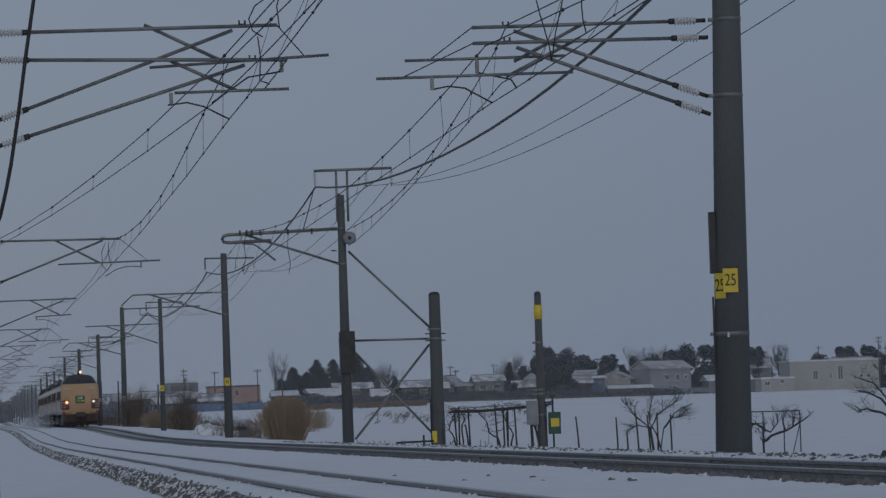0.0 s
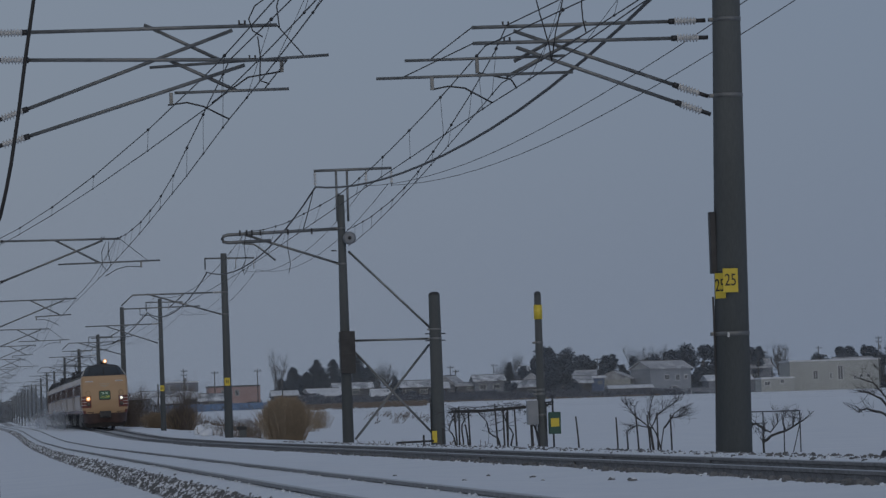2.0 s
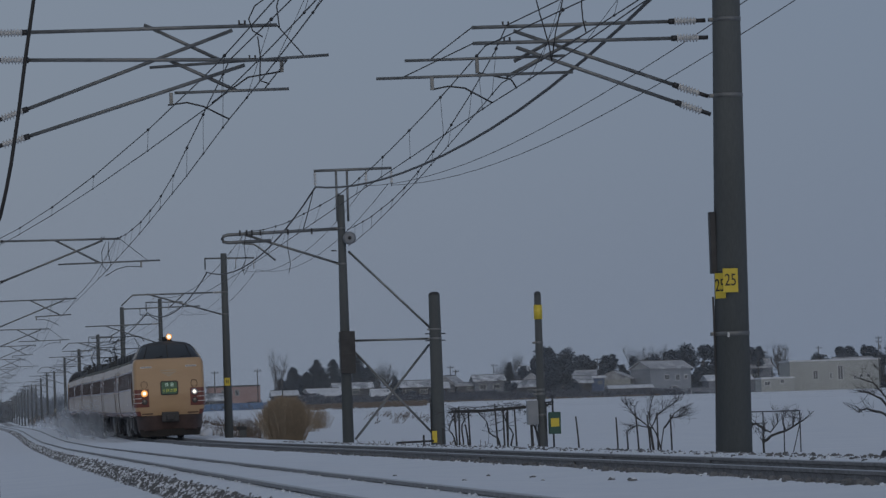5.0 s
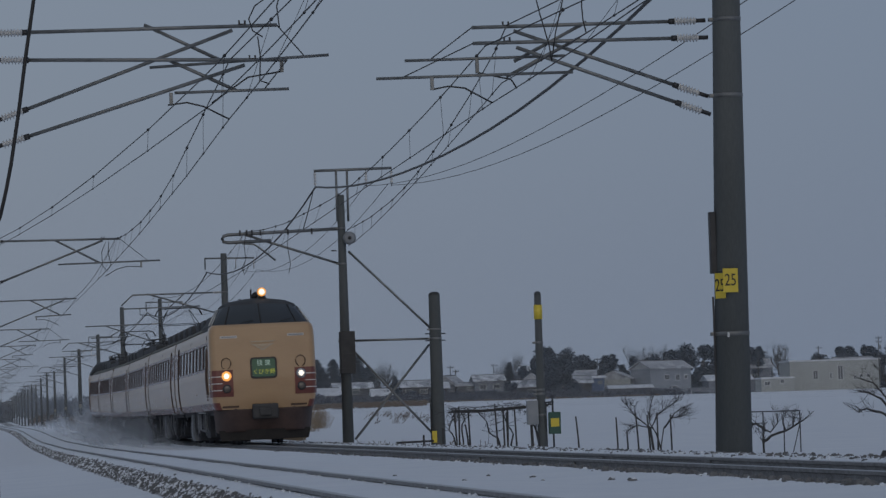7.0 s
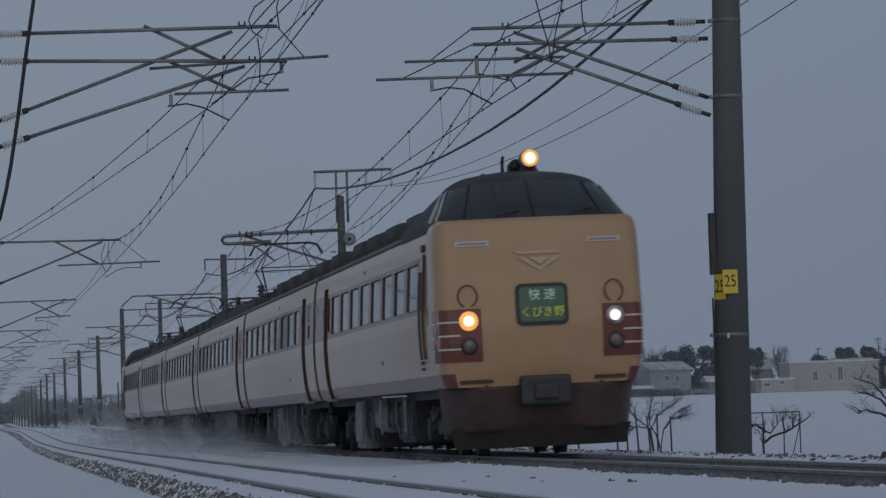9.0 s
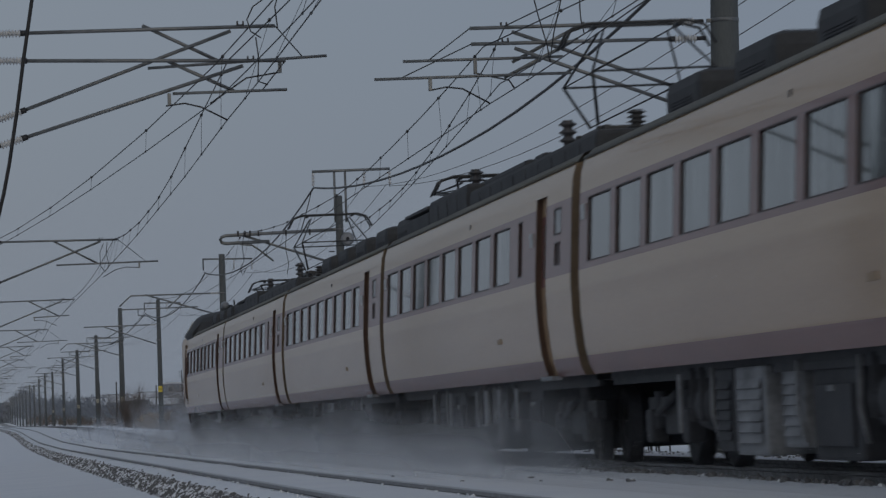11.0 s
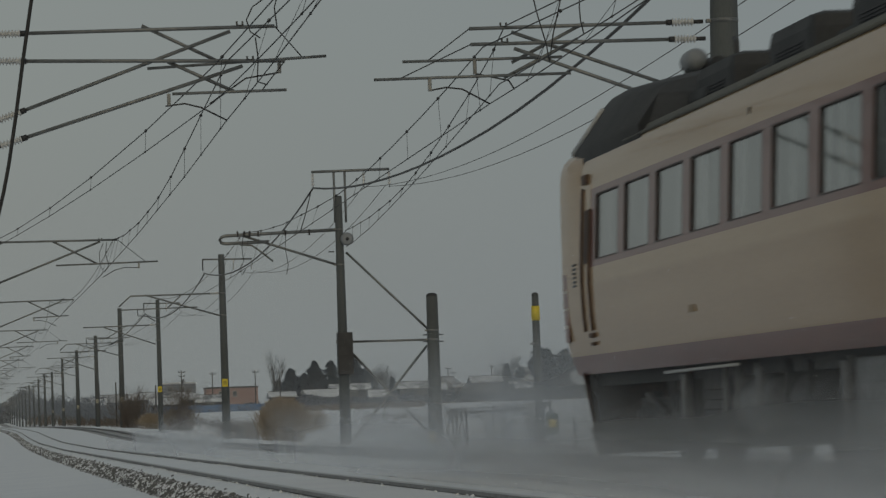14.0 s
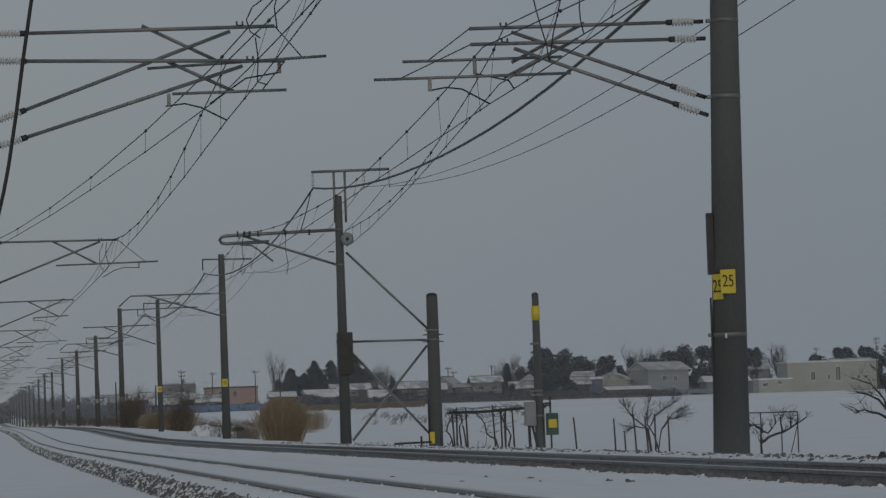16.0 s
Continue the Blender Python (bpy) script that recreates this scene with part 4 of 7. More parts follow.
def rooftop(parent, y0, y1):
    bm = bmesh.new()
    ys = [y0, y0 + 0.03, y1 - 0.03, y1]
    rows = []
    for y in ys:
        pts = [(-x, z) for x, z in ROOF_SECTION] + [(x, z) for x, z in reversed(ROOF_SECTION[:-1])]
        rows.append([bm.verts.new((x, y, z)) for x, z in pts])
    for a, b in zip(rows, rows[1:]):
        for j in range(len(a) - 1):
            f = bm.faces.new((a[j], b[j], b[j + 1], a[j + 1]))
            f.smooth = True
    bm.faces.new(rows[0]), bm.faces.new(rows[-1][::-1])
    bmesh.ops.recalc_face_normals(bm, faces=bm.faces)
    r = part("roof", bm, ROOF_CLOTH, parent, "weathered olive-grey canvas-covered roof")
    bm = bmesh.new()
    for s in (-1, 1):
        tube(bm, [(s * 1.356, y0 + 0.1, 3.305), (s * 1.356, y1 - 0.1, 3.305)], 0.018, 6)
    part("gutter", bm, ROOF_CLOTH, r, "", True)
    return r


def bellows(parent, y, d):
    bm = bmesh.new()
    for k in range(4):
        box(bm, 0, y + d * (0.03 + 0.06 * k), 2.15, 1.15 - 0.05 * (k % 2), 0.05, 2.2 - 0.05 * (k % 2), 0.015)
    part("gangway_bellows", bm, RUBBER, parent, "black gangway bellows")
    bm = bmesh.new()
    box(bm, 0, y + d * 0.16, 0.80, 0.28, 0.34, 0.22, 0.03)
    part("coupler", bm, UNDER, parent)


def end_wall(parent, y):
    bm = bmesh.new()
    pts = [(-x, z) for x, z in reversed(SECTION)] + [(x, z) for x, z in SECTION]
    top = [(x, z) for x, z in ROOF_SECTION[1:]] + [(-x, z) for x, z in reversed(ROOF_SECTION[1:-1])]
    a = [bm.verts.new((x, y - 0.02, z)) for x, z in pts + top]
    b = [bm.verts.new((x, y + 0.02, z)) for x, z in pts + top]
    bm.faces.new(a), bm.faces.new(b[::-1])
    for k in range(len(a)):
        bm.faces.new((a[k], b[k], b[(k + 1) % len(a)], a[(k + 1) % len(a)]))
    bmesh.ops.recalc_face_normals(bm, faces=bm.faces)
    part("end_wall", bm, GRIME, parent, "grimy brown end wall")


def passenger_parts(t, y0, y1, wins, doors, slits):
    """Walls, panes and doors of a coach between y0 and y1."""
    holes = [(a, b, SILL, HEAD) for a, b in wins] + [(a, b, 1.02, 3.05) for a, b in doors] + [(a, b, c, d) for a, b, c, d in slits]
    part("body", shell(y0, y1, holes), [CREAM, MAROON, GASKET, RUST], t, "cream body with maroon window band and sill band")
    for s in (-1, 1):
        for a, b in wins:
            w = part("window", panel(a, b, SILL, HEAD, s, 0.023), GLASS, t, "tinted sealed window that mirrors the sky")
            part("gasket", frame_ring(a, b, SILL, HEAD, s, 0.004, 0.001, 0.075), [GASKET, MAROON], w)
        for a, b, c, d in slits:
            tall = d - c > 0.4
            w = part("window", panel(a, b, c, d, s, 0.030 if tall else 0.012), SLOT if tall or c < 2.4 else FROSTED, t, "narrow dark vent slot" if tall or c < 2.4 else "small pale frosted window")
            part("gasket", frame_ring(a, b, c, d, s, 0.012, 0.002), GASKET, w)
        for a, b in doors:
            d = part("door", panel(a, b, 1.02, 3.05, s, 0.07, 10), [CREAM, MAROON], t, "cream and maroon folding door in a rust-streaked recess")
            d.data.polygons.foreach_set("material_index", [1 if 2.11 < p.center.z < 2.93 else 0 for p in d.data.polygons])
            part("door_window", panel(a + 0.2, b - 0.2, 2.15, 2.75, s, 0.067), GLASS, d)
            for y in (a, b):
                bar(d, "jamb", [(s * (width_at(z) - 0.012), y, z) for z in (1.02 + 2.03 * k / 8 for k in range(9))], 0.017, RUST, 6, "rust-brown door jamb")
            bm = bmesh.new()
            box(bm, s * 1.40, (a + b) / 2, 0.99, 0.12, b - a + 0.1, 0.05, 0.01)
            part("step", bm, UNDER_GREY, d)


def detail_marks(t, y0, y1, door):
    """Small vents, lamps and plates on the flanks; the door ends at that y."""
    for s in (-1, 1):
        for k, (y, z, w, h) in enumerate(((y0 + 6.2, 1.50, 0.34, 0.065), (y0 + 9.0, 3.06, 0.06, 0.06))):
            bm = bmesh.new()
            box(bm, s * (width_at(z) + 0.002), y, z, 0.016, w, h, 0.004)
            part("side_vent" if k % 2 == 0 else "side_lamp", bm, VENT if k % 2 == 0 else DARK_STEEL, t)
        for y, z in ((y1 - 0.30, 2.72), (door + 0.35, 2.60)):
            bm = bmesh.new()
            box(bm, s * (width_at(z) + 0.004), y, z, 0.02, 0.26, 0.16, 0.006)
            part("number_plate", bm, FROSTED, t, "small pale plate beside the door")


COACH = "coaches of the express train"
HALF = 10.25


def middle_coach(power, seed):
    t = thing("train_coach", "cream and maroon express coach with " + ("pantographs on its roof" if power else "sealed windows and a sooty roof"), "train coach", COACH)
    y0, y1 = -HALF + 0.20, HALF - 0.20
    wins = [(HALF - 0.80 - 1.85 * k - (1.52 if k < 8 else 1.15), HALF - 0.80 - 1.85 * k) for k in range(8 if power else 9)]
    slits = ([(-HALF + 4.12, -HALF + 4.46, 2.22, 2.86)] if power else []) + [(-HALF + 0.98, -HALF + 1.52, 2.58, 2.86), (-HALF + 1.04, -HALF + 1.46, 2.24, 2.48)]
    passenger_parts(t, y0, y1, wins, [(-HALF + 2.15, -HALF + 2.95)], slits)
    rooftop(t, y0, y1)
    end_wall(t, y0 + 0.02), end_wall(t, y1 - 0.02)
    bellows(t, y0, -1), bellows(t, y1, 1)
    bogie(t, -7.1), bogie(t, 7.1)
    underfloor(t, ((-5.2, 5.2),), seed)
    detail_marks(t, y0, y1, -HALF + 2.95)
    if power:
        pantograph(t, -HALF + 3.9, True)
        pantograph(t, HALF - 3.0, False)
        bm = bmesh.new()
        box(bm, 0, 0.6, 3.68, 1.7, 6.2, 0.30, 0.06)
        c = part("roof_equipment", bm, ROOF_GREY, t, "long sooty roof equipment case")
        bm = bmesh.new()
        box(bm, 0, 8.5, 3.49, 2.05, 3.0, 0.42, 0.04)
        rc = part("resistor_case", bm, ROOF_GREY, t, "low sooty equipment case at the roof end")
        bm = bmesh.new()
        box(bm, 0, 8.5, 3.755, 2.10, 3.1, 0.05, 0.015)
        part("lid", bm, ROOF_GREY, rc)
        bm = bmesh.new()
        box(bm, -0.55, 6.62, 3.66, 0.6, 0.5, 0.42, 0.06)
        part("switch_box", bm, ROOF_GREY, t)
        for ya, yb, w, top in ((y0 + 0.25, 1.45, 2.16, 3.67), (1.55, 6.15, 2.20, 3.79)):
            bm = bmesh.new()
            box(bm, 0, (ya + yb) / 2, (3.28 + top) / 2, w, yb - ya, top - 3.28, 0.05)
            f = part("roof_fairing", bm, ROOF_GREY, t, "sooty grey fairing along the roof edge")
            n = int((yb - ya) / 1.1)
            for k in range(n):
                for s in (-1, 1):
                    bm = bmesh.new()
                    box(bm, s * (w / 2 + 0.004), ya + (k + 0.5) * (yb - ya) / n, (3.30 + top) / 2, 0.012, (yb - ya) / n - 0.08, (top - 3.32) * 0.62, 0.004)
                    part("fairing_panel", bm, ROOF_GREY, f)
        for k in range(5):
            bm = bmesh.new()
            box(bm, 0, -2.0 + 1.3 * k, 3.86, 1.2, 0.8, 0.12, 0.04)
            part("hatch", bm, ROOF_GREY, c)
        for y in (-HALF + 1.2, -HALF + 6.3, HALF - 5.0):
            insulator(t, (-0.5, y, 3.60), (-0.5, y, 4.20 if y > -HALF + 2 else 3.92), 6, 0.06, 0.115, 8, SOOTY)
            bm = bmesh.new()
            box(bm, 0.3, y, 3.72, 0.5, 0.5, 0.34, 0.05)
            part("switch_box", bm, ROOF_GREY, t)
    else:
        for k in range(5):
            cooler(t, -7.4 + 3.7 * k)
    return t


HOOD_SILL, HOOD_HEAD = (1.39, -10.14, -9.40, 3.38, 0.0), (1.14, -9.44, -8.85, 3.80, 0.13)    # lower and upper edge of the windscreen


def cab_coach():
    """Driving coach, cab towards -y; the nose stands at y = -10.5."""
    t = thing("train_coach", "cream and maroon driving coach with a raised cab and lit headlamps", "train coach", COACH)
    nose, y0, y1 = -10.5, -8.95, HALF - 0.20
    wins = [(HALF - 5.17 - 1.85 * k, HALF - 5.17 - 1.85 * k + 1.47) for k in range(8)]
    passenger_parts(t, y0, y1, wins, [(HALF - 2.92, HALF - 2.12)], [(HALF - 3.35, HALF - 3.0, 2.24, 2.86)])
    rooftop(t, -6.4, y1)
    end_wall(t, y1 - 0.02)
    bellows(t, y1, 1)
    bogie(t, -6.6), bogie(t, 7.1)
    underfloor(t, ((-4.6, 5.2),), 31)
    detail_marks(t, -8.6, y1, HALF - 2.12)
    for y in (-4.6, -1.0, 2.4, 5.6, 8.4):
        cooler(t, y)
    # nose: stations from the flank forward, each a full outline
    bm = bmesh.new()
    zs = sorted([p[1] for p in SECTION if p[1] <= 3.0] + [1.20, 3.12, 3.22, 3.30])
    plan = []                                    # (share of half width, y): rounded corner and gently bowed face
    for k in range(9):
        a = math.pi / 2 * k / 8
        plan.append((1 - 0.13 * (1 - math.cos(a)), -10.10 - 0.27 * math.sin(a)))
    plan = [(1.0, y0), (1.0, -9.42), (1.0, -9.8)] + plan + [(0.55, nose + 0.05), (0.25, nose), (0.0, nose - 0.01)]
    cols = plan + [(-x, y) for x, y in reversed(plan[:-1])]
    grid = []
    for z in zs:
        lean = max(0, z - 1.9) * 0.08 + max(0, 1.5 - z) * 0.25
        grid.append([bm.verts.new((x * (cab_w(z) if y < -9.4 else width_at(min(z, 3.22))), y + (lean if y < -9.6 else 0), z)) for x, y in cols])
    for r, (a, b) in enumerate(zip(grid, grid[1:])):
        zm = (zs[r] + zs[r + 1]) / 2
        for j in range(len(cols) - 1):
            f = bm.faces.new((a[j], a[j + 1], b[j + 1], b[j]))
            f.smooth = True
            f.material_index = int(zm < 1.20 and min(j, len(cols) - 2 - j) < 11)     # the sill band ends round the corner
    # shoulder under the windscreen
    edge = grid[-1]
    inner = [bm.verts.new((v.co.x * 0.965, v.co.y + (0.06 if v.co.y < -9.6 else 0), 3.36)) for v in edge]
    for j in range(len(cols) - 1):
        f = bm.faces.new((edge[j], edge[j + 1], inner[j + 1], inner[j]))
        f.smooth = True
    bm.faces.new(inner)
    bmesh.ops.recalc_face_normals(bm, faces=bm.faces)
    part("nose", bm, [CREAM, MAROON], t, "rounded cream cab front")
    # cab hood: windscreen band and domed roof
    bm = bmesh.new()

    def hood_ring(half, y_front, y_back, z, crown):
        pts = []
        for k in range(13):
            a = math.pi * k / 12
            x = -math.cos(a) * half
            f = math.sin(a) ** 0.55
            pts.append((x, y_back + (y_front - y_back) * f, z + crown * math.sin(a)))
        rise = max(0.0, z - 3.4)
        back, low = -5.3 - rise * 1.2, z - 0.20 * rise
        return [bm.verts.new(p) for p in [(-half * (1 - 0.12 * rise), back, low)] + pts + [(half * (1 - 0.12 * rise), back, low)]]

    rings = [hood_ring(1.345, -10.22, -9.5, 3.20, 0), hood_ring(*HOOD_SILL), hood_ring(*HOOD_HEAD), hood_ring(1.06, -9.28, -8.65, 3.90, 0.12),
             hood_ring(0.91, -9.02, -8.3, 3.98, 0.10), hood_ring(0.52, -8.65, -7.9, 4.06, 0.06), hood_ring(0.2, -8.2, -7.7, 4.11, 0.02)]
    for r, (a, b) in enumerate(zip(rings, rings[1:])):
        for j in range(len(a) - 1):
            f = bm.faces.new((a[j], a[j + 1], b[j + 1], b[j]))
            f.smooth = True
            f.material_index = 1 if (r == 1 and 1 <= j <= 12) else 0
    bm.faces.new(rings[-1])
    bm.faces.new([r[0] for r in rings] + [r[-1] for r in reversed(rings)])
    bmesh.ops.recalc_face_normals(bm, faces=bm.faces)
    h = part("cab_hood", bm, [ROOF_GREY, WINDSCREEN], t, "raised dark cab hood with a wraparound windscreen")
    for k in (1, 2, 4, 7, 10, 12, 13):
        bar(h, "pillar", [rings_co(*HOOD_SILL, k), rings_co(*HOOD_HEAD, k)], 0.030 if k in (1, 13) else 0.016, PALE if k in (1, 2, 12, 13) else RUBBER, 6)
    for x in (-0.55, 0.5):
        bar(h, "wiper", [(x, -10.24, 3.40), (x + 0.35, -10.05, 3.47)], 0.012, BLACK, 5)
    # step down behind the hood
    bm = bmesh.new()
    box(bm, 0, -5.9, 3.55, 1.6, 2.2, 0.36, 0.12)
    part("hood_fairing", bm, ROOF_GREY, t, "sooty fairing behind the cab")
    lamp_pair = part("roof_lamp", lathe(bmesh.new(), (0.15, -8.95, 4.28), (0.15, -8.50, 4.28), [(0, 0.10), (0.1, 0.13), (0.7, 0.13), (1, 0.09)], 16), GREY_BOX, t, "round grey roof headlamp", True)
    part("lens", lathe(bmesh.new(), (0.15, -9.0, 4.28), (0.15, -8.965, 4.28), [(0, 0.05), (0.5, 0.08), (1, 0.085)], 14), LAMP, lamp_pair, "glowing lamp lens", True)
    part("reflector", lathe(bmesh.new(), (0.15, -8.97, 4.28), (0.15, -8.952, 4.28), [(0, 0.115), (1, 0.125)], 14), LAMP_HALO, lamp_pair, "ring glowing amber by itself as the lamp's halo", True)
    part("lamp_pedestal", lathe(bmesh.new(), (0.15, -8.72, 3.95), (0.15, -8.72, 4.20), [(0, 0.24), (0.4, 0.17), (1, 0.10)], 14), ROOF_GREY, lamp_pair, "", True)
    part("horn", lathe(bmesh.new(), (0.0, -8.55, 4.19), (0.0, -8.15, 4.19), [(0, 0.11), (0.25, 0.07), (0.7, 0.06), (1, 0.09)], 12), DARK_STEEL, t, "dark trumpet horn", True)
    bar(t, "antenna", [(-0.05, -7.4, 4.0), (-0.05, -7.4, 4.34), (-0.05, -7.5, 4.40)], 0.025, DARK_STEEL, 6, "thin upright antenna")
    bar(t, "antenna", [(-0.42, -8.0, 4.0), (-0.42, -8.0, 4.13)], 0.04, DARK_STEEL, 6, "low stub antenna")
    front_fittings(t)
    return t


def rings_co(half, y_front, y_back, z, crown, k):
    """A point of the cab hood's outline, for its pillars."""
    a = math.pi * (k - 1) / 12
    f = math.sin(a) ** 0.55 if 0 < a < math.pi else 0
    return (-math.cos(a) * (half + 0.01), y_back + (y_front - y_back) * f - 0.01, z + crown * math.sin(a))


def face_y(x, z):
    """How far forward the cab front stands at (x, z)."""
    u = min(1.0, abs(x) / cab_w(z))
    lean = max(0, z - 1.9) * 0.08 + max(0, 1.5 - z) * 0.25
    if u <= 0.87:
        return float(np.interp(u, (0, 0.25, 0.55, 0.87), (-10.51, -10.5, -10.45, -10.37))) + lean
    a = math.acos(max(0.0, min(1.0, 1 - (1 - u) / 0.13)))
    return -10.10 - 0.27 * math.sin(a) + lean


def face_patch(x0, x1, z0, z1, proud, nx=10, nz=4, thick=0.03, corner=0.0):
    """A raised plate that follows the cab front."""
    bm = bmesh.new()
    rows = []
    for j in range(nz + 1):
        z = z0 + (z1 - z0) * (j / nz if not corner else 0.5 - 0.5 * math.cos(math.pi * j / nz))
        gap = max(0.0, corner - min(z - z0, z1 - z))
        cut = corner - math.sqrt(max(0.0, corner ** 2 - gap ** 2))
        rows.append([bm.verts.new((x, face_y(x, z) - proud, z)) for x in (x0 + cut + (x1 - x0 - 2 * cut) * i / nx for i in range(nx + 1))])
    for a, b in zip(rows, rows[1:]):
        for i in range(nx):
            bm.faces.new((a[i], a[i + 1], b[i + 1], b[i]))
    faces = list(bm.faces)
    r = bmesh.ops.extrude_face_region(bm, geom=faces)
    for v in (g for g in r["geom"] if isinstance(g, bmesh.types.BMVert)):
        v.co.y += thick
    bmesh.ops.recalc_face_normals(bm, faces=bm.faces)
    return bm


def lettering(parent, text, x, z, size, material, y, sx=1.0):
    cu = bpy.data.curves.new("lettering", 'FONT')
    cu.body, cu.size, cu.align_x, cu.align_y, cu.extrude = text, size, 'CENTER', 'CENTER', 0.003
    ob = new("lettering", cu)
    dep = bpy.context.evaluated_depsgraph_get()
    me = bpy.data.meshes.new_from_object(ob.evaluated_get(dep))
    bpy.data.objects.remove(ob)
    me.materials.clear(), me.materials.append(material)
    d = new("lettering", me)
    d.parent = parent
    d.matrix_basis = pose(x, y, z, 90, 0, 0) @ Matrix.Diagonal((sx, 1, 1, 1))
    return d


SIGN_GREEN = glow("lit_green_sign", (0.02, 0.075, 0.04), 0.14)
SIGN_WHITE = glow("lit_white_letters", (0.50, 0.68, 0.58), 0.11)
SIGN_YELLOW = glow("lit_yellow_letters", (0.52, 0.56, 0.07), 0.12)
EMBLEM = surface("dull_emblem_metal", (0.30, 0.24, 0.17), (0.42, 0.34, 0.25), 0.4, 0.3, scale=6, fine=40, bump=0.05)
LAMP_OFF = surface("dull_smoked_lens", (0.07, 0.055, 0.045), (0.13, 0.11, 0.09), 0.25, scale=10, fine=60, bump=0.02, coat=0.5)
WHITE_TRIM = surface("pale_trim", (0.50, 0.46, 0.42), (0.66, 0.62, 0.58), 0.4, scale=6, fine=40, bump=0.03)
PLOUGH = surface("dark_maroon_skirt", (0.034, 0.021, 0.019), (0.085, 0.052, 0.044), 0.6, scale=3, fine=30, bump=0.1)


def front_fittings(t):
    for s in (-1, 1):
        a, b = sorted((s * 0.86, s * 1.475))
        red = part("lamp_panel", face_patch(a, b, 1.36, 2.10, 0.012, 12, 6), MAROON, t, "maroon headlamp panel")
        bm = bmesh.new()
        box(bm, s * 1.478, -9.93, 1.73, 0.012, 0.26, 0.74, 0.004)
        part("side_flash", bm, MAROON, red)
        for z in (1.53, 1.72, 1.91):
            bm = bmesh.new()
            box(bm, s * 1.484, -9.93, z, 0.014, 0.24, 0.028, 0.003)
            part("trim_strip", bm, WHITE_TRIM, red)
        for z in (1.53, 1.72, 1.91):
            a, b = sorted((s * 1.16, s * 1.46))
            part("trim_strip", face_patch(a, b, z, z + 0.025, 0.022, 6, 1, 0.012), WHITE_TRIM, red)
        y = face_y(s * 1.04, 1.93)
        hl = part("headlamp", lathe(bmesh.new(), (s * 1.04, y + 0.05, 1.93), (s * 1.04, y - 0.05, 1.93), [(0, 0.14), (0.85, 0.14), (1, 0.125)], 20), STEEL, t, "round chrome-rimmed headlamp", True)
        part("lens", lathe(bmesh.new(), (s * 1.04, y - 0.05, 1.93), (s * 1.04, y - 0.078, 1.93), [(0, 0.085), (0.5, 0.07), (1, 0.03)], 20), LAMP, hl, "glowing lamp lens", True)
        part("reflector", lathe(bmesh.new(), (s * 1.04, y - 0.04, 1.93), (s * 1.04, y - 0.058, 1.93), [(0, 0.138), (1, 0.128)], 20), LAMP_HALO if s < 0 else STEEL, hl, "ring glowing amber by itself as the lamp's halo" if s < 0 else "dull chrome reflector", True)
        y = face_y(s * 1.04, 1.58)
        tl = part("tail_lamp", lathe(bmesh.new(), (s * 1.04, y + 0.05, 1.58), (s * 1.04, y - 0.045, 1.58), [(0, 0.12), (0.85, 0.12), (1, 0.10)], 18), DARK_STEEL, t, "round unlit tail lamp", True)
        part("lens", lathe(bmesh.new(), (s * 1.04, y - 0.04, 1.58), (s * 1.04, y - 0.06, 1.58), [(0, 0.095), (0.6, 0.08), (1, 0.03)], 18), LAMP_OFF, tl, "", True)
        pts = []
        for k in range(13):
            a = math.pi * (-0.38 + 1.76 * k / 12)
            x, z = s * 1.04 + 0.135 * math.cos(a), 2.28 + 0.155 * math.sin(a)
            pts.append((x, face_y(x, z) - 0.05, z))
        bar(t, "hand_loop", pts, 0.012, RUST, 6, "brown grab loop")
        a, b = sorted((s * 0.70, s * 1.17))
        v = part("vent", face_patch(a, b, 2.98, 3.05, 0.016, 6, 1), WHITE_TRIM, t, "pale horizontal front vent")
        part("vent_slot", face_patch(a + 0.03, b - 0.03, 3.0, 3.03, 0.022, 6, 1, 0.01), GREY_BOX, v)
        # cab side door, seams and mirror
        d = part("cab_door", panel(-8.69, -8.21, 1.40, 2.98, s, -0.004, 8), CREAM, t, "narrow cream cab door")
        for y, top in ((-8.70, 2.96), (-8.20, 2.72)):
            bar(d, "jamb", [(s * (width_at(z) + 0.006), y, z) for z in (1.45 + (top - 1.45) * k / 8 for k in range(9))], 0.026, RUST, 6, "rust-brown door jamb")
        part("door_window", panel(-8.60, -8.28, 2.16, 2.72, s, -0.010), SLOT, d, "dark narrow door window")
        for y, z, w, h in ((-8.56, 3.05, 0.30, 0.10), (-8.24, 1.31, 0.22, 0.035), (-8.26, 1.40, 0.26, 0.05)):
            bm = bmesh.new()
            box(bm, s * (width_at(z) + 0.012), y, z, 0.05, w, h, 0.008)
            part("foot_step" if z < 2 else "door_hood", bm, RUST, t)
        bar(t, "side_pipe", [(s * 1.34, -4.70, 0.95), (s * 1.34, -1.0, 0.965)], 0.016, PALE, 6, "pale pipe under the sill")
        bm = bmesh.new()
        for k in range(6):
            box(bm, s * 1.482, -9.25, 1.95 + 0.045 * k, 0.012, 0.22, 0.022)
        part("louvre", bm, BLACK, t)
    # destination sign
    f = part("sign_frame", face_patch(-0.37, 0.37, 1.83, 2.42, 0.035, 4, 14, 0.05, 0.09), BLACK, t, "dark rounded destination sign frame")
    p = part("sign_pane", face_patch(-0.32, 0.32, 1.88, 2.37, 0.045, 4, 14, 0.02, 0.07), SIGN_GREEN, f, "lit green destination pane")
    y = face_y(0, 2.2) - 0.062
    lettering(p, "快 速", 0, 2.25, 0.17, SIGN_WHITE, y)
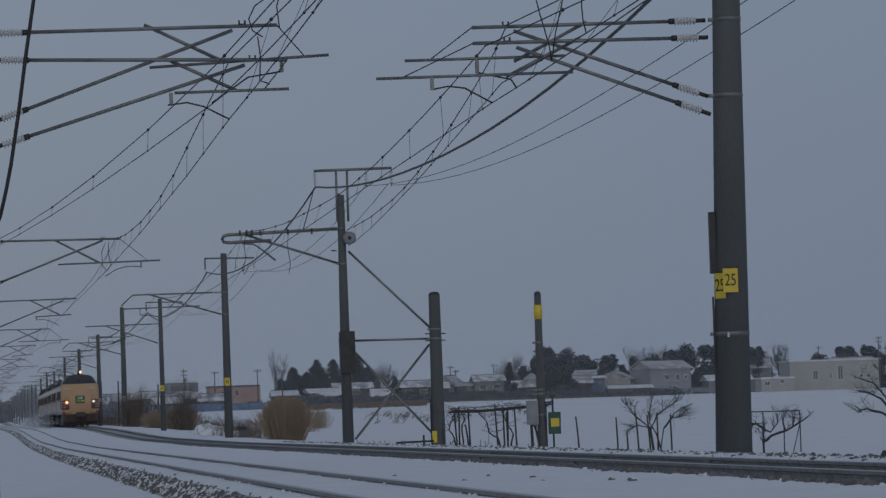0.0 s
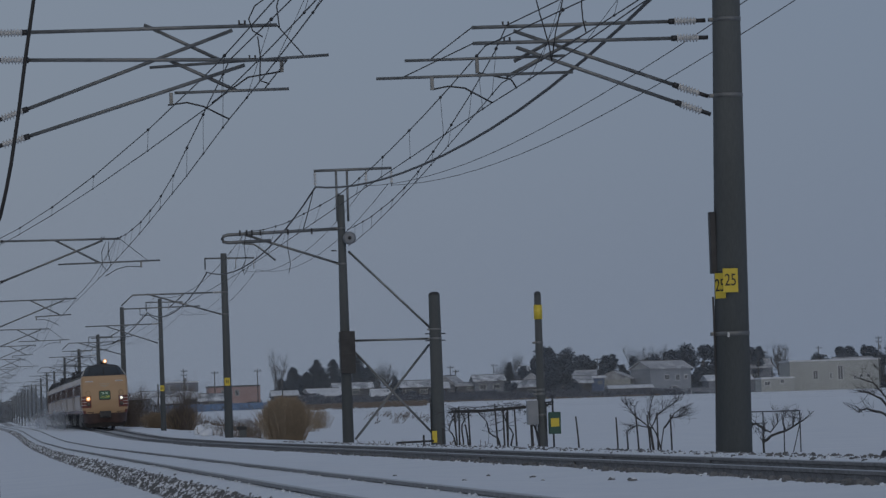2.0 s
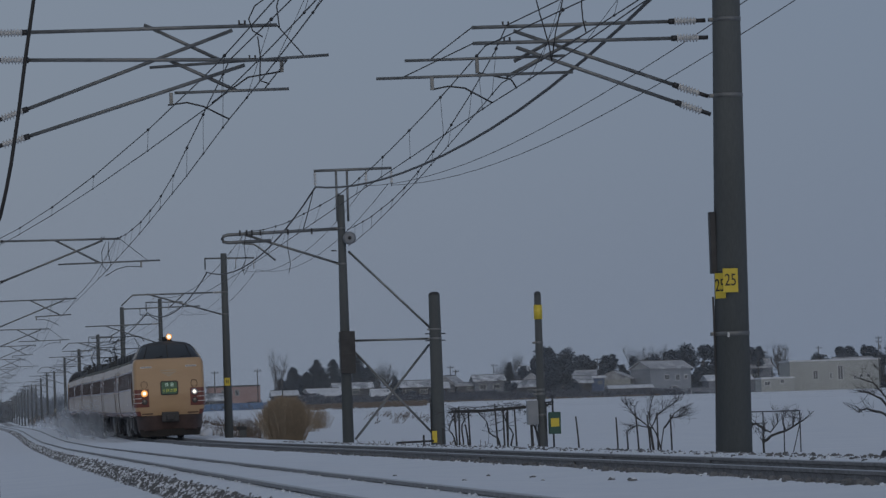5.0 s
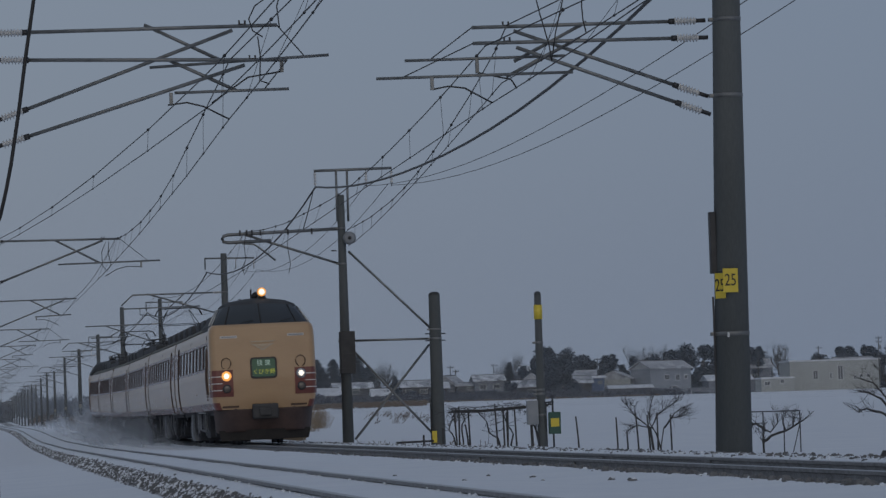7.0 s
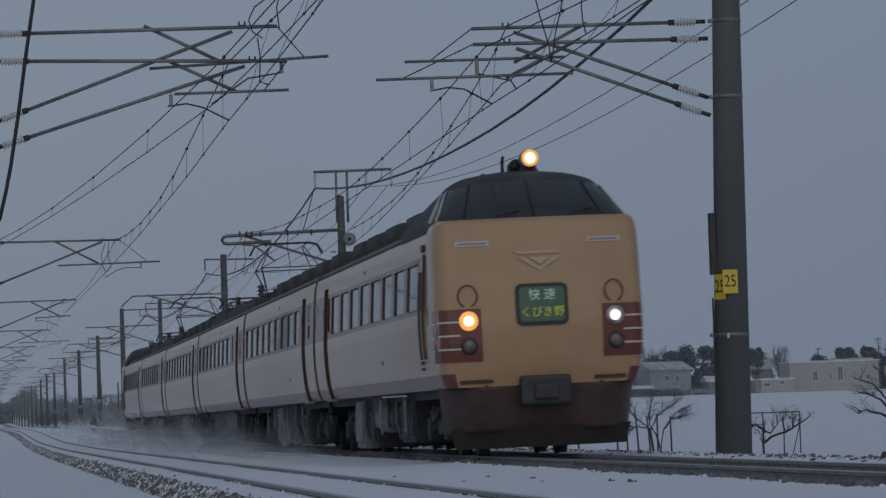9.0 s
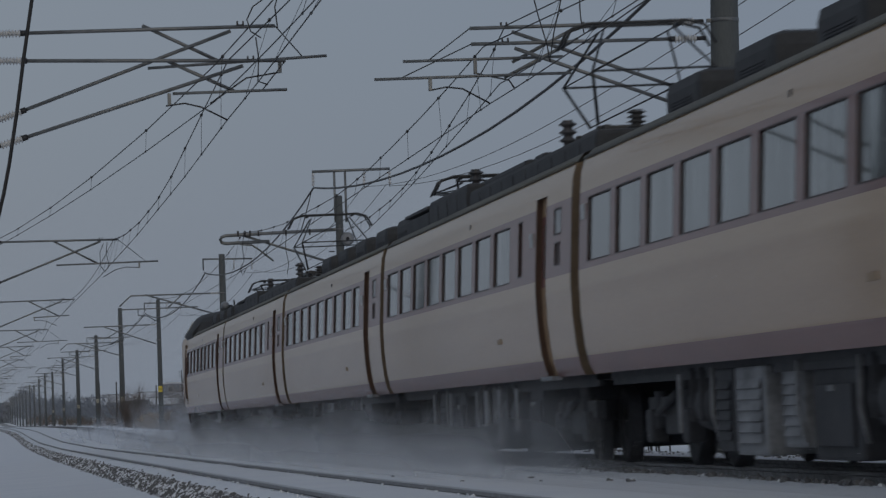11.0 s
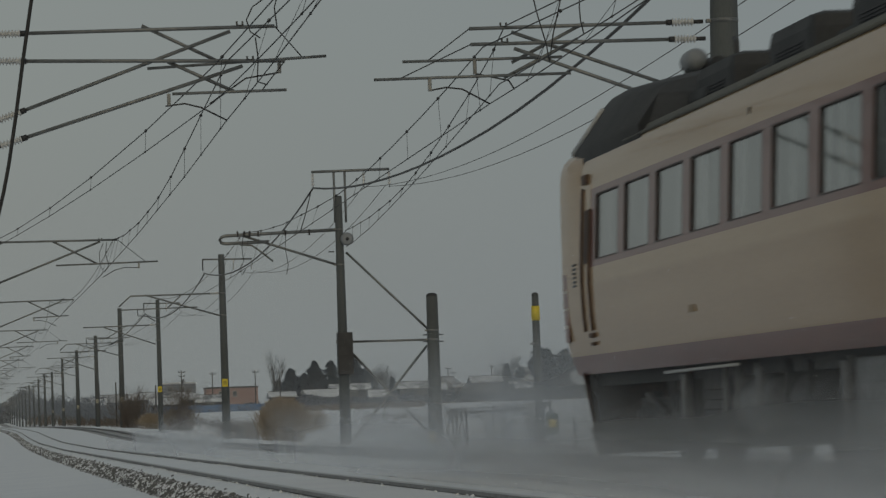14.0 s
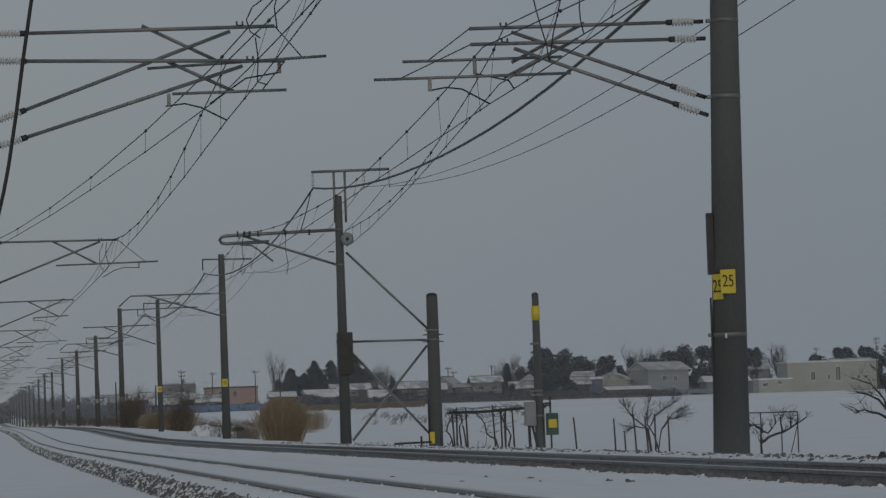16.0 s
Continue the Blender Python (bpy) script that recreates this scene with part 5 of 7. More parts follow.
    lettering(p, "くびき野", 0, 2.01, 0.155, SIGN_YELLOW, y - 0.012)
    # winged emblem
    bm = bmesh.new()
    for pts in (((-0.37, 2.88), (0.37, 2.88), (0.30, 2.84), (-0.30, 2.84)), ((-0.33, 2.80), (-0.20, 2.80), (0.0, 2.66), (0.0, 2.60)), ((0.33, 2.80), (0.0, 2.60), (0.0, 2.66), (0.20, 2.80)),
                ((-0.16, 2.79), (0.16, 2.79), (0.0, 2.69), (0.0, 2.69))):
        pts = list(dict.fromkeys(pts))
        a = [bm.verts.new((x, face_y(x, z) - 0.03, z)) for x, z in pts]
        b = [bm.verts.new((x, face_y(x, z) + 0.01, z)) for x, z in pts]
        bm.faces.new(a), bm.faces.new(b[::-1])
        for k in range(len(a)):
            bm.faces.new((a[k], a[(k + 1) % len(a)], b[(k + 1) % len(a)], b[k]))
    bmesh.ops.recalc_face_normals(bm, faces=bm.faces)
    part("emblem", bm, EMBLEM, t, "dull winged metal emblem")
    # coupler cover, skirt and plough
    bm = bmesh.new()
    box(bm, 0, -10.36, 0.92, 0.72, 0.42, 0.42, 0.05)
    c = part("coupler_cover", bm, DARK_STEEL, t, "dark coupler cover")
    bm = bmesh.new()
    box(bm, 0, -10.60, 0.90, 0.34, 0.08, 0.22, 0.03)
    part("coupler_plate", bm, DARK_STEEL, c)
    bm = bmesh.new()
    rows = []
    for z, w, off in ((1.02, 1.40, 0.0), (0.95, 1.39, 0.02), (0.42, 1.33, 0.16), (0.36, 1.31, 0.18)):
        rows.append([bm.verts.new((u * w, -10.34 + off + 0.9 * abs(u) ** 7 * 0.9, z)) for u in (k / 12 for k in range(-12, 13))])
    for a, b in zip(rows, rows[1:]):
        for i in range(24):
            bm.faces.new((a[i], a[i + 1], b[i + 1], b[i])).smooth = True
    r = bmesh.ops.extrude_face_region(bm, geom=list(bm.faces))
    for v in (g for g in r["geom"] if isinstance(g, bmesh.types.BMVert)):
        v.co.y += 0.05
    bmesh.ops.recalc_face_normals(bm, faces=bm.faces)
    part("skirt", bm, PLOUGH, t, "dark maroon front skirt")
    bm = bmesh.new()
    for s in (-1, 1):
        q = [(0, -10.42, 0.42), (s * 1.29, -9.85, 0.42), (s * 1.22, -9.80, 0.13), (0, -10.36, 0.13)]
        a = [bm.verts.new(p) for p in q]
        b = [bm.verts.new((x, y + 0.06, z)) for x, y, z in q]
        bm.faces.new(a), bm.faces.new(b[::-1])
        for k in range(4):
            bm.faces.new((a[k], a[(k + 1) % 4], b[(k + 1) % 4], b[k]))
    bmesh.ops.recalc_face_normals(bm, faces=bm.faces)
    part("snow_plough", bm, RUBBER, t, "black snow plough under the nose")
    for s in (-1, 1):
        a, b = sorted((s * 0.72, s * 1.18))
        part("foot_step", face_patch(a, b, 1.05, 1.10, 0.03, 4, 1), RUST, t)


def train():
    """Six coaches; the third and the fifth carry pantographs."""
    plain, power = middle_coach(False, 11), middle_coach(True, 12)
    front = cab_coach()
    return [front, plain, power, copy_thing(plain, Matrix.Identity(4)), copy_thing(power, Matrix.Identity(4)), copy_thing(front, Matrix.Identity(4))]


COACHES = train()
for ob in COACHES[-1].children_recursive:
    if ob.name.startswith(("lens", "reflector")) and ob.data.materials[0] in (LAMP, LAMP_HALO):
        ob.data = ob.data.copy()
        ob.data.materials[0] = LAMP_OFF
tagged(COACHES[-1], "cream and maroon driving coach at the rear, its headlamps dark")
# centre of each coach behind the nose
OFFSETS = [10.5, 31.05, 51.7, 72.3, 93.0, 113.5]


def nose_y(t):
    """Where the nose is at t seconds: the train brakes gently from 32 to 27 m/s."""
    u = min(t, 13.0)
    a, b = min(1.0, max(0.0, (t - 9.2) / 2.3)), min(1.0, max(0.0, (t - 12.5) / 1.0))
    late = 0.65 * a * a * (3 - 2 * a) * (1 - b * b * (3 - 2 * b))
    return late + 313.89 + u * (-32.331 + u * (0.84597 + u * (-0.068559 + u * 0.0021172))) - 26.9 * max(0.0, t - 13.0)

# ---------------------------------------------------------------- beside the line


def signal_post():
    t = thing("marker_post", "slim dark post with a yellow band and two equipment boxes", "post")
    t.location = (12.72, 90, 0)
    pole(t, 3.34, 0.115, 0.078, -1.0, (2.20, 1.12, 1.03, 0.55), n=16)
    bm = bmesh.new()
    lathe(bm, (0, 0, 2.73), (0, 0, 3.06), [(0, 0.098), (1, 0.096)], 16)
    part("yellow_band", bm, YELLOW, t, "bright yellow reflective band", True)
    bm = bmesh.new()
    lathe(bm, (0, 0, 3.3), (0, 0, 3.37), [(0, 0.082), (0.6, 0.07), (1, 0.03)], 16)
    part("cap", bm, DARK_STEEL, t, "", True)
    bm = bmesh.new()
    box(bm, -0.22, -0.10, 0.61, 0.26, 0.18, 0.55, 0.015)
    c = part("relay_box", bm, GREY_BOX, t, "grey metal relay box")
    bm = bmesh.new()
    box(bm, -0.22, -0.195, 0.61, 0.20, 0.012, 0.47, 0.004)
    part("box_door", bm, GREY_BOX, c)
    bm = bmesh.new()
    box(bm, 0.28, -0.10, 0.36, 0.27, 0.16, 0.50, 0.015)
    g = part("junction_box", bm, GREEN_BOX, t, "dark green junction box with a yellow panel")
    bm = bmesh.new()
    box(bm, 0.28, -0.186, 0.37, 0.19, 0.010, 0.19, 0.003)
    part("panel", bm, YELLOW, g)
    for pts in ([(-0.26, -0.08, 0.35), (-0.25, -0.08, -0.3), (-0.2, -0.05, -0.9)], [(-0.20, -0.1, 0.34), (-0.08, -0.08, 0.02), (-0.08, -0.06, -0.9)], [(0.26, 0, 1.0), (0.27, 0, -0.9)], [(-0.35, -0.05, 0.80), (0.28, -0.05, 0.84)]):
        bar(t, "conduit", pts, 0.022, DARK_STEEL, 6)


signal_post()


def small_finds():
    t = thing("cable_trough", "short dark cable trough with a stub post in the snow", "trough")
    t.location = (12.0, 115.2, -0.12)
    bar(t, "trough", [(0, 0, 0), (1.1, 0, 0.02)], 0.035, DARK_STEEL, 6)
    bar(t, "stub", [(0.80, -0.05, -0.3), (0.80, -0.05, 0.20)], 0.03, DARK_STEEL, 6)
    t = thing("cable_box", "small dark cable box beside the track", "box")
    t.location = (11.22, 172, 0.12)
    bm = bmesh.new()
    box(bm, 0, 0, 0.30, 0.44, 0.4, 0.16, 0.02)
    part("lid", bm, DARK_STEEL, t)
    bm = bmesh.new()
    box(bm, 0.05, 0, 0.05, 0.30, 0.3, 0.36, 0.02)
    part("plinth", bm, CONCRETE, t)
    t = thing("track_marker", "small dark marker with a red cap half buried in snow", "marker")
    t.location = (9.85, 42.9, ground_z(9.85, 42.9))
    bm = bmesh.new()
    lathe(bm, (0, 0, -0.1), (0, 0, 0.07), [(0, 0.05), (0.7, 0.05), (1, 0.025)], 12)
    part("stub", bm, DARK_STEEL, t, "", True)
    bm = bmesh.new()
    box(bm, 0.07, 0, 0.005, 0.07, 0.05, 0.035, 0.010)
    part("cap", bm, LAMP_OFF, t, "dull red cap")


small_finds()


def line_pole(x, y, height):
    t = thing("line_pole", "slim dark wooden pole beside the line", "pole", "slim poles beside the line")
    t.location = (x, y, ground_z(x, y))
    bm = bmesh.new()
    tube(bm, [(0, 0, -0.4), (0, 0, height)], 0.065, 8, 0.05)
    part("shaft", bm, BARK, t, "", True)


for lx, ly, lh in ((11.45, 330, 3.7), (12.3, 345, 3.3), (15.4, 345, 3.4), (12.2, 400, 4.2)):
    line_pole(lx, ly, lh)


def stake(x, y, top, lean=0.0, r=0.026):
    z = ground_z(x, y)
    t = thing("stake", "thin dark wooden stake standing in the snow", "stake", "stakes in the field")
    t.location = (x, y, z)
    bm = bmesh.new()
    tube(bm, [(0, 0, -0.3), (lean * 0.5, 0, (top - z) * 0.5), (lean, 0, top - z)], r, 6, r * 0.8)
    part("shaft", bm, BARK, t, "", True)
    bm = bmesh.new()
    tube(bm, [(lean, 0, top - z - 0.01), (lean * 1.01, 0, top - z + 0.025)], r * 0.85, 6, r * 0.4)
    part("cut_tip", bm, BARK, t)


for sx, sy, sz, sl in ((15.85, 105, 0.46, -0.09), (16.88, 105, 0.40, -0.04), (17.15, 105, 0.02, -0.03), (17.45, 105, 0.50, -0.08), (17.6, 104, 0.44, -0.09), (17.95, 105, 0.50, 0.0), (18.5, 106, 0.42, -0.02), (13.0, 112, 0.25, 0)):
    stake(sx, sy, sz, sl)


def branching(bm, rnd, p, d, length, r, depth, spread=0.55, up=0.15):
    """A crooked branch and its twigs."""
    pts, q, e = [Vector(p)], Vector(p), Vector(d).normalized()
    n = 4
    for k in range(n):
        e = (e + Vector((rnd.gauss(0, 0.16), rnd.gauss(0, 0.16), rnd.gauss(up * 0.4, 0.12)))).normalized()
        q = q + e * length / n
        pts.append(q.copy())
    tube(bm, pts, r, 6 if depth > 2 else 4, r * 0.55, cap=depth == 0)
    if depth <= 0:
        return
    for k in range(rnd.choice((2, 3, 3))):
        a = pts[rnd.randint(2, n)]
        b = (e + Vector((rnd.gauss(0, spread), rnd.gauss(0, spread), rnd.gauss(up, spread * 0.6)))).normalized()
        branching(bm, rnd, a, b, length * rnd.uniform(0.55, 0.8), r * 0.55, depth - 1, spread, up)


def bare_tree(x, y, height, seed, r=0.06, stems=1, depth=4, spread=0.55, up=0.15, label="small leafless tree with dark crooked branches in the snow", lean=(0, 0), name="bare_tree", sink=0.25, first=0.36, limbs=11, low=0.6, reach=(0.30, 0.42)):
    rnd = random.Random(seed)
    t = thing(name, label, "tree", "leafless trees")
    t.location = (x, y, ground_z(x, y))
    for s in range(stems):
        bm = bmesh.new()
        d = Vector((lean[0] + rnd.gauss(0, 0.25 if stems > 1 else 0.06), rnd.gauss(0, 0.1), 1)).normalized()
        fork = d * height * first
        tube(bm, [Vector((0, 0, -sink)), d * height * first * 0.5 + Vector((rnd.gauss(0, 0.03), 0, 0)), fork], r, 8, r * 0.7)
        tr = part("trunk", bm, BARK, t, "", True)
        for b in range(limbs):
            bm = bmesh.new()
            e = (d * 0.6 + Vector((rnd.gauss(0, spread * 1.2), rnd.gauss(0, spread * 0.7), abs(rnd.gauss(up, 0.3))))).normalized()
            branching(bm, rnd, fork * rnd.uniform(low, 1.0), e, height * rnd.uniform(*reach), r * 0.55, depth - 1, spread, up)
            part("limb", bm, BARK, tr, "", True)
    return t


def fruit_tree(x, y, base, limbs, seed, r, twigs, label):
    """A pruned tree: crooked limbs along the given ways, each with a spray of twigs."""
    rnd = random.Random(seed)
    t = thing("fruit_tree", label, "tree", "leafless trees")
    t.location = (x, y, base)
    for k, way in enumerate(limbs):
        bm = bmesh.new()
        bend = rnd.gauss(0, 0.3)
        pts = [Vector((u, bend * max(0.0, w) + rnd.gauss(0, 0.02), w if n or w else -0.45)) for n, (u, w) in enumerate(way)]
        fine = [a.lerp(b, v) + Vector((rnd.gauss(0, 0.012), 0, rnd.gauss(0, 0.012))) * (v > 0) for a, b in zip(pts, pts[1:]) for v in (0.0, 0.5)] + [pts[-1]]
        rr = r if k < 3 else r * 0.7
        tube(bm, fine, rr, 7, rr * 0.38)
        limb = part("limb", bm, BARK, t, "", True)
        bm = bmesh.new()
        for n in range(int(twigs * 1.5)):
            u = rnd.uniform(0.45, 1.0)
            at = fine[min(len(fine) - 1, int(u * len(fine)))]
            way_out = (fine[-1] - fine[-3]).normalized() + Vector((rnd.gauss(0, 0.7), rnd.gauss(0, 0.5), rnd.gauss(0.35, 0.5)))
            branching(bm, rnd, at, way_out, rnd.uniform(0.14, 0.34), rr * 0.19, 1, 0.7, 0.1)
        part("twig_spray", bm, BARK, limb)
    return t


fruit_tree(17.87, 105, -0.49, [[(0, 0), (-0.13, 0.62), (-0.36, 0.80), (-0.62, 1.08), (-0.72, 1.22)], [(0.02, 0), (-0.10, 0.58), (0.08, 0.92), (0.36, 1.14), (0.62, 1.26)],
                        [(0.28, 0), (0.08, 0.42), (-0.08, 0.72), (-0.05, 1.02), (0.02, 1.28)], [(0.06, 0), (0.26, 0.58), (0.52, 0.90), (0.80, 1.12), (0.92, 1.06)],
                        [(0.26, 0.58), (0.46, 0.84), (0.78, 0.90)], [(-0.13, 0.62), (-0.42, 0.68), (-0.58, 0.60)]], 3, 0.027, 24, "small leafless fruit tree with crooked spreading limbs in the snow")
fruit_tree(20.83, 105, -0.72, [[(0, 0), (-0.05, 0.30), (-0.06, 0.76)], [(-0.03, 0.34), (0.20, 0.50), (0.62, 0.62), (0.98, 0.82), (1.22, 0.96)], [(-0.06, 0.70), (-0.30, 0.84), (-0.42, 0.80)],
                        [(-0.06, 0.68), (0.16, 0.60), (0.36, 0.84), (0.34, 1.02)], [(0.62, 0.62), (0.58, 0.84), (0.64, 1.02)], [(0.85, 0.74), (0.86, 0.94)]], 12, 0.042, 10, "pruned leafless fruit tree with a long low limb")
fruit_tree(21.66, 92, -0.76, [[(0, 0), (-0.12, 0.55), (-0.30, 1.05), (-0.42, 1.45), (-0.70, 1.80), (-1.02, 1.92)], [(-0.25, 0.90), (-0.55, 1.10), (-0.88, 1.20), (-1.10, 1.12)], [(-0.30, 1.05), (-0.62, 1.42), (-0.92, 1.58), (-1.15, 1.62)],
                       [(-0.42, 1.45), (-0.50, 1.80), (-0.62, 2.05)], [(-0.1, 0.5), (0.25, 1.1), (0.5, 1.7)], [(0.1, 0.8), (0.6, 1.2), (1.0, 1.5)]], 8, 0.036, 10, "gnarled leafless fruit tree with drooping dark limbs")


def trellis():
    """Uneven posts with a rail and wires that carry bare crooked vines."""
    rnd = random.Random(5)
    x0, y, top, w, depth = 12.83, 108, 0.76, 2.72, 0.7
    t = thing("vine_trellis", "weathered wooden vine trellis with bare dark vines", "trellis")
    t.location = (x0, y, 0)
    for u, high, lean, dy in ((0.03, 0.0, 0.10, 0), (0.20, 0.10, -0.02, 0.3), (0.33, -0.42, 0.12, 0), (0.50, 0.05, 0.06, 0.7), (1.15, 0.14, 0.10, 0), (1.40, 0.06, 0.03, 0.2), (1.47, -0.10, 0.02, 0),
                              (1.60, 0.02, -0.04, 0.7), (1.69, 0.0, 0.06, 0), (2.20, 0.08, 0.03, 0.3), (2.46, 0.02, 0.05, 0), (2.66, 0.14, 0.0, 0.7)):
        g = ground_z(x0 + u, y + dy)
        bm = bmesh.new()
        tube(bm, [(u + lean, dy, g - 0.3), (u + lean * 0.4, dy, (g + top) / 2), (u, dy, top + high)], 0.028, 6, 0.021)
        part("post", bm, BARK, t, "", True)
    for z, dy in ((top - 0.02, 0), (top - 0.06, depth)):
        bar(t, "rail", [(-0.05, dy, z), (w * 0.3, dy, z - 0.01), (w * 0.7, dy, z + 0.05), (w, dy, z + 0.09)], 0.024, BARK, 6)
    for k in range(4):
        bar(t, "wire", [(-0.05, depth * k / 3, top + 0.04), (w, depth * k / 3, top + 0.12)], 0.005, WIRE, 4)
    for way in ([(1.37, -0.5), (1.22, -0.05), (1.0, 0.12), (0.95, 0.40), (0.80, 0.60), (0.66, 0.74)], [(1.60, -0.5), (1.66, 0.05), (1.52, 0.30), (1.44, 0.56), (1.26, 0.78)],
                [(0.14, -0.5), (0.04, 0.0), (-0.08, 0.22), (-0.02, 0.50), (0.10, 0.74)], [(0.30, -0.4), (0.24, 0.2), (0.34, 0.5), (0.22, 0.76)], [(2.42, -0.5), (2.30, 0.1), (2.36, 0.4), (2.05, 0.80)]):
        bm = bmesh.new()
        pts = [Vector((u, 0.25 + rnd.gauss(0, 0.06), z)) for u, z in way]
        pts = [a.lerp(b, v) + Vector((rnd.gauss(0, 0.018), 0, 0)) for a, b in zip(pts, pts[1:]) for v in (0.0, 0.5)] + [pts[-1]]
        tube(bm, pts, 0.026, 7, 0.014)
        for b in range(14):
            branching(bm, rnd, pts[rnd.randint(4, len(pts) - 1)], (rnd.gauss(0, 1), rnd.gauss(0, 0.3), rnd.gauss(0.1, 0.4)), rnd.uniform(0.15, 0.38), 0.007, 1, 0.6, 0.0)
        part("vine", bm, BARK, t, "bare twisting vine", True)
    bm = bmesh.new()
    for k in range(70):
        u, v = rnd.uniform(-0.1, w), rnd.uniform(0, depth)
        branching(bm, rnd, (u, v, top + 0.03 * u + rnd.uniform(-0.05, 0.06)), (rnd.gauss(0, 1), rnd.gauss(0, 0.3), rnd.gauss(-0.1, 0.35)), rnd.uniform(0.12, 0.34), 0.007, 1, 0.7, -0.1)
    tagged(part("vine_canes", bm, BARK, t, "tangled canes tied along the top", True), kind="stuff")


trellis()


def gate_frame():
    t = thing("pipe_frame", "thin dark pipe frame over a pruned fruit tree", "frame")
    t.location = (20.2, 105, 0)
    g = ground_z(21, 105)
    for u, lean in ((0.0, 0.05), (0.62, 0.0), (1.62, 0.0)):
        bar(t, "upright", [(u + lean, 0, g - 0.3), (u, 0, 0.42)], 0.017, DARK_STEEL, 6)
    bar(t, "rail", [(-0.1, 0, 0.44), (1.64, 0, 0.43)], 0.017, DARK_STEEL, 6)
    bar(t, "rail", [(-0.1, 0, 0.12), (0.64, 0, 0.13)], 0.014, DARK_STEEL, 6)
    bar(t, "brace", [(1.36, 0, g - 0.2), (1.62, 0, 0.1)], 0.013, DARK_STEEL, 6)
    bar(t, "prop", [(1.17, 0, g - 0.2), (1.18, 0, 0.1)], 0.017, DARK_STEEL, 6)


gate_frame()


def reed_clump(x, y, w, h, count, seed, label):
    """A clump of thin dry stalks, uneven in height, that spread towards their plumes."""
    rnd = random.Random(seed)
    t = thing("reed_clump", label, "reeds", "reeds beside the track")
    t.location = (x, y, ground_z(x, y))
    bm = bmesh.new()
    for k in range(count):
        u, v = 0.5 * w * max(-1.5, min(1.5, rnd.gauss(0, 0.50))), rnd.gauss(0, 0.28) * w
        edge = min(1.0, abs(u) / (w * 0.55))
        hh = h * rnd.uniform(0.40, 1.0) ** 0.6 * (1 - 0.22 * edge ** 3) * (0.92 + 0.22 * noise.noise((u * 4, v * 3, seed)))
        dx, dy = rnd.gauss(0, 0.10) + u * 0.10, rnd.gauss(0, 0.12)
        nod = rnd.gauss(0, 0.05)
        r = rnd.uniform(0.002, 0.004)
        tube(bm, [(u * 0.68, v * 0.7, -0.15), (u * 0.90 + dx * 0.4, v + dy * 0.4, hh * 0.55), (u + dx * 0.8, v + dy, hh * 0.9), (u + dx + nod, v + dy, hh)], r, 3, r * 2.2, cap=False)
    tagged(part("thicket", bm, REED, t), kind="stuff")


def shrub(x, y, w, h, count, seed, label):
    rnd = random.Random(seed)
    t = thing("shrub", label, "shrub", "shrubs beside the track")
    t.location = (x, y, ground_z(x, y))
    bm = bmesh.new()
    for k in range(count):
        u, v = rnd.gauss(0, 0.22) * w, rnd.gauss(0, 0.25) * w
        branching(bm, rnd, (u, v, -0.1), (u * 0.5 / w + rnd.gauss(0, 0.25), rnd.gauss(0, 0.3), 1), h * rnd.uniform(0.3, 0.62), 0.020, 2, 0.45, 0.2)
    tagged(part("thicket", bm, TWIG, t), kind="stuff")


reed_clump(11.45, 150, 1.30, 1.66, 10000, 2, "dense clump of dry grey-brown reeds")
reed_clump(20.0, 236, 1.2, 1.25, 330, 3, "thin clump of dry pale reeds on the bank")
reed_clump(17.9, 218, 1.6, 0.85, 160, 13, "sparse low dry reeds on the snowy bank")
shrub(11.2, 290, 1.7, 2.9, 120, 4, "dark tangled leafless scrub beside the masts")
shrub(13.4, 262, 1.3, 3.3, 70, 6, "dark tangled leafless shrub")
reed_clump(13.2, 263, 2.0, 1.55, 2600, 7, "brown reeds round a leafless shrub")
reed_clump(11.5, 264, 1.6, 1.15, 1200, 8, "brown reeds under dark scrub")


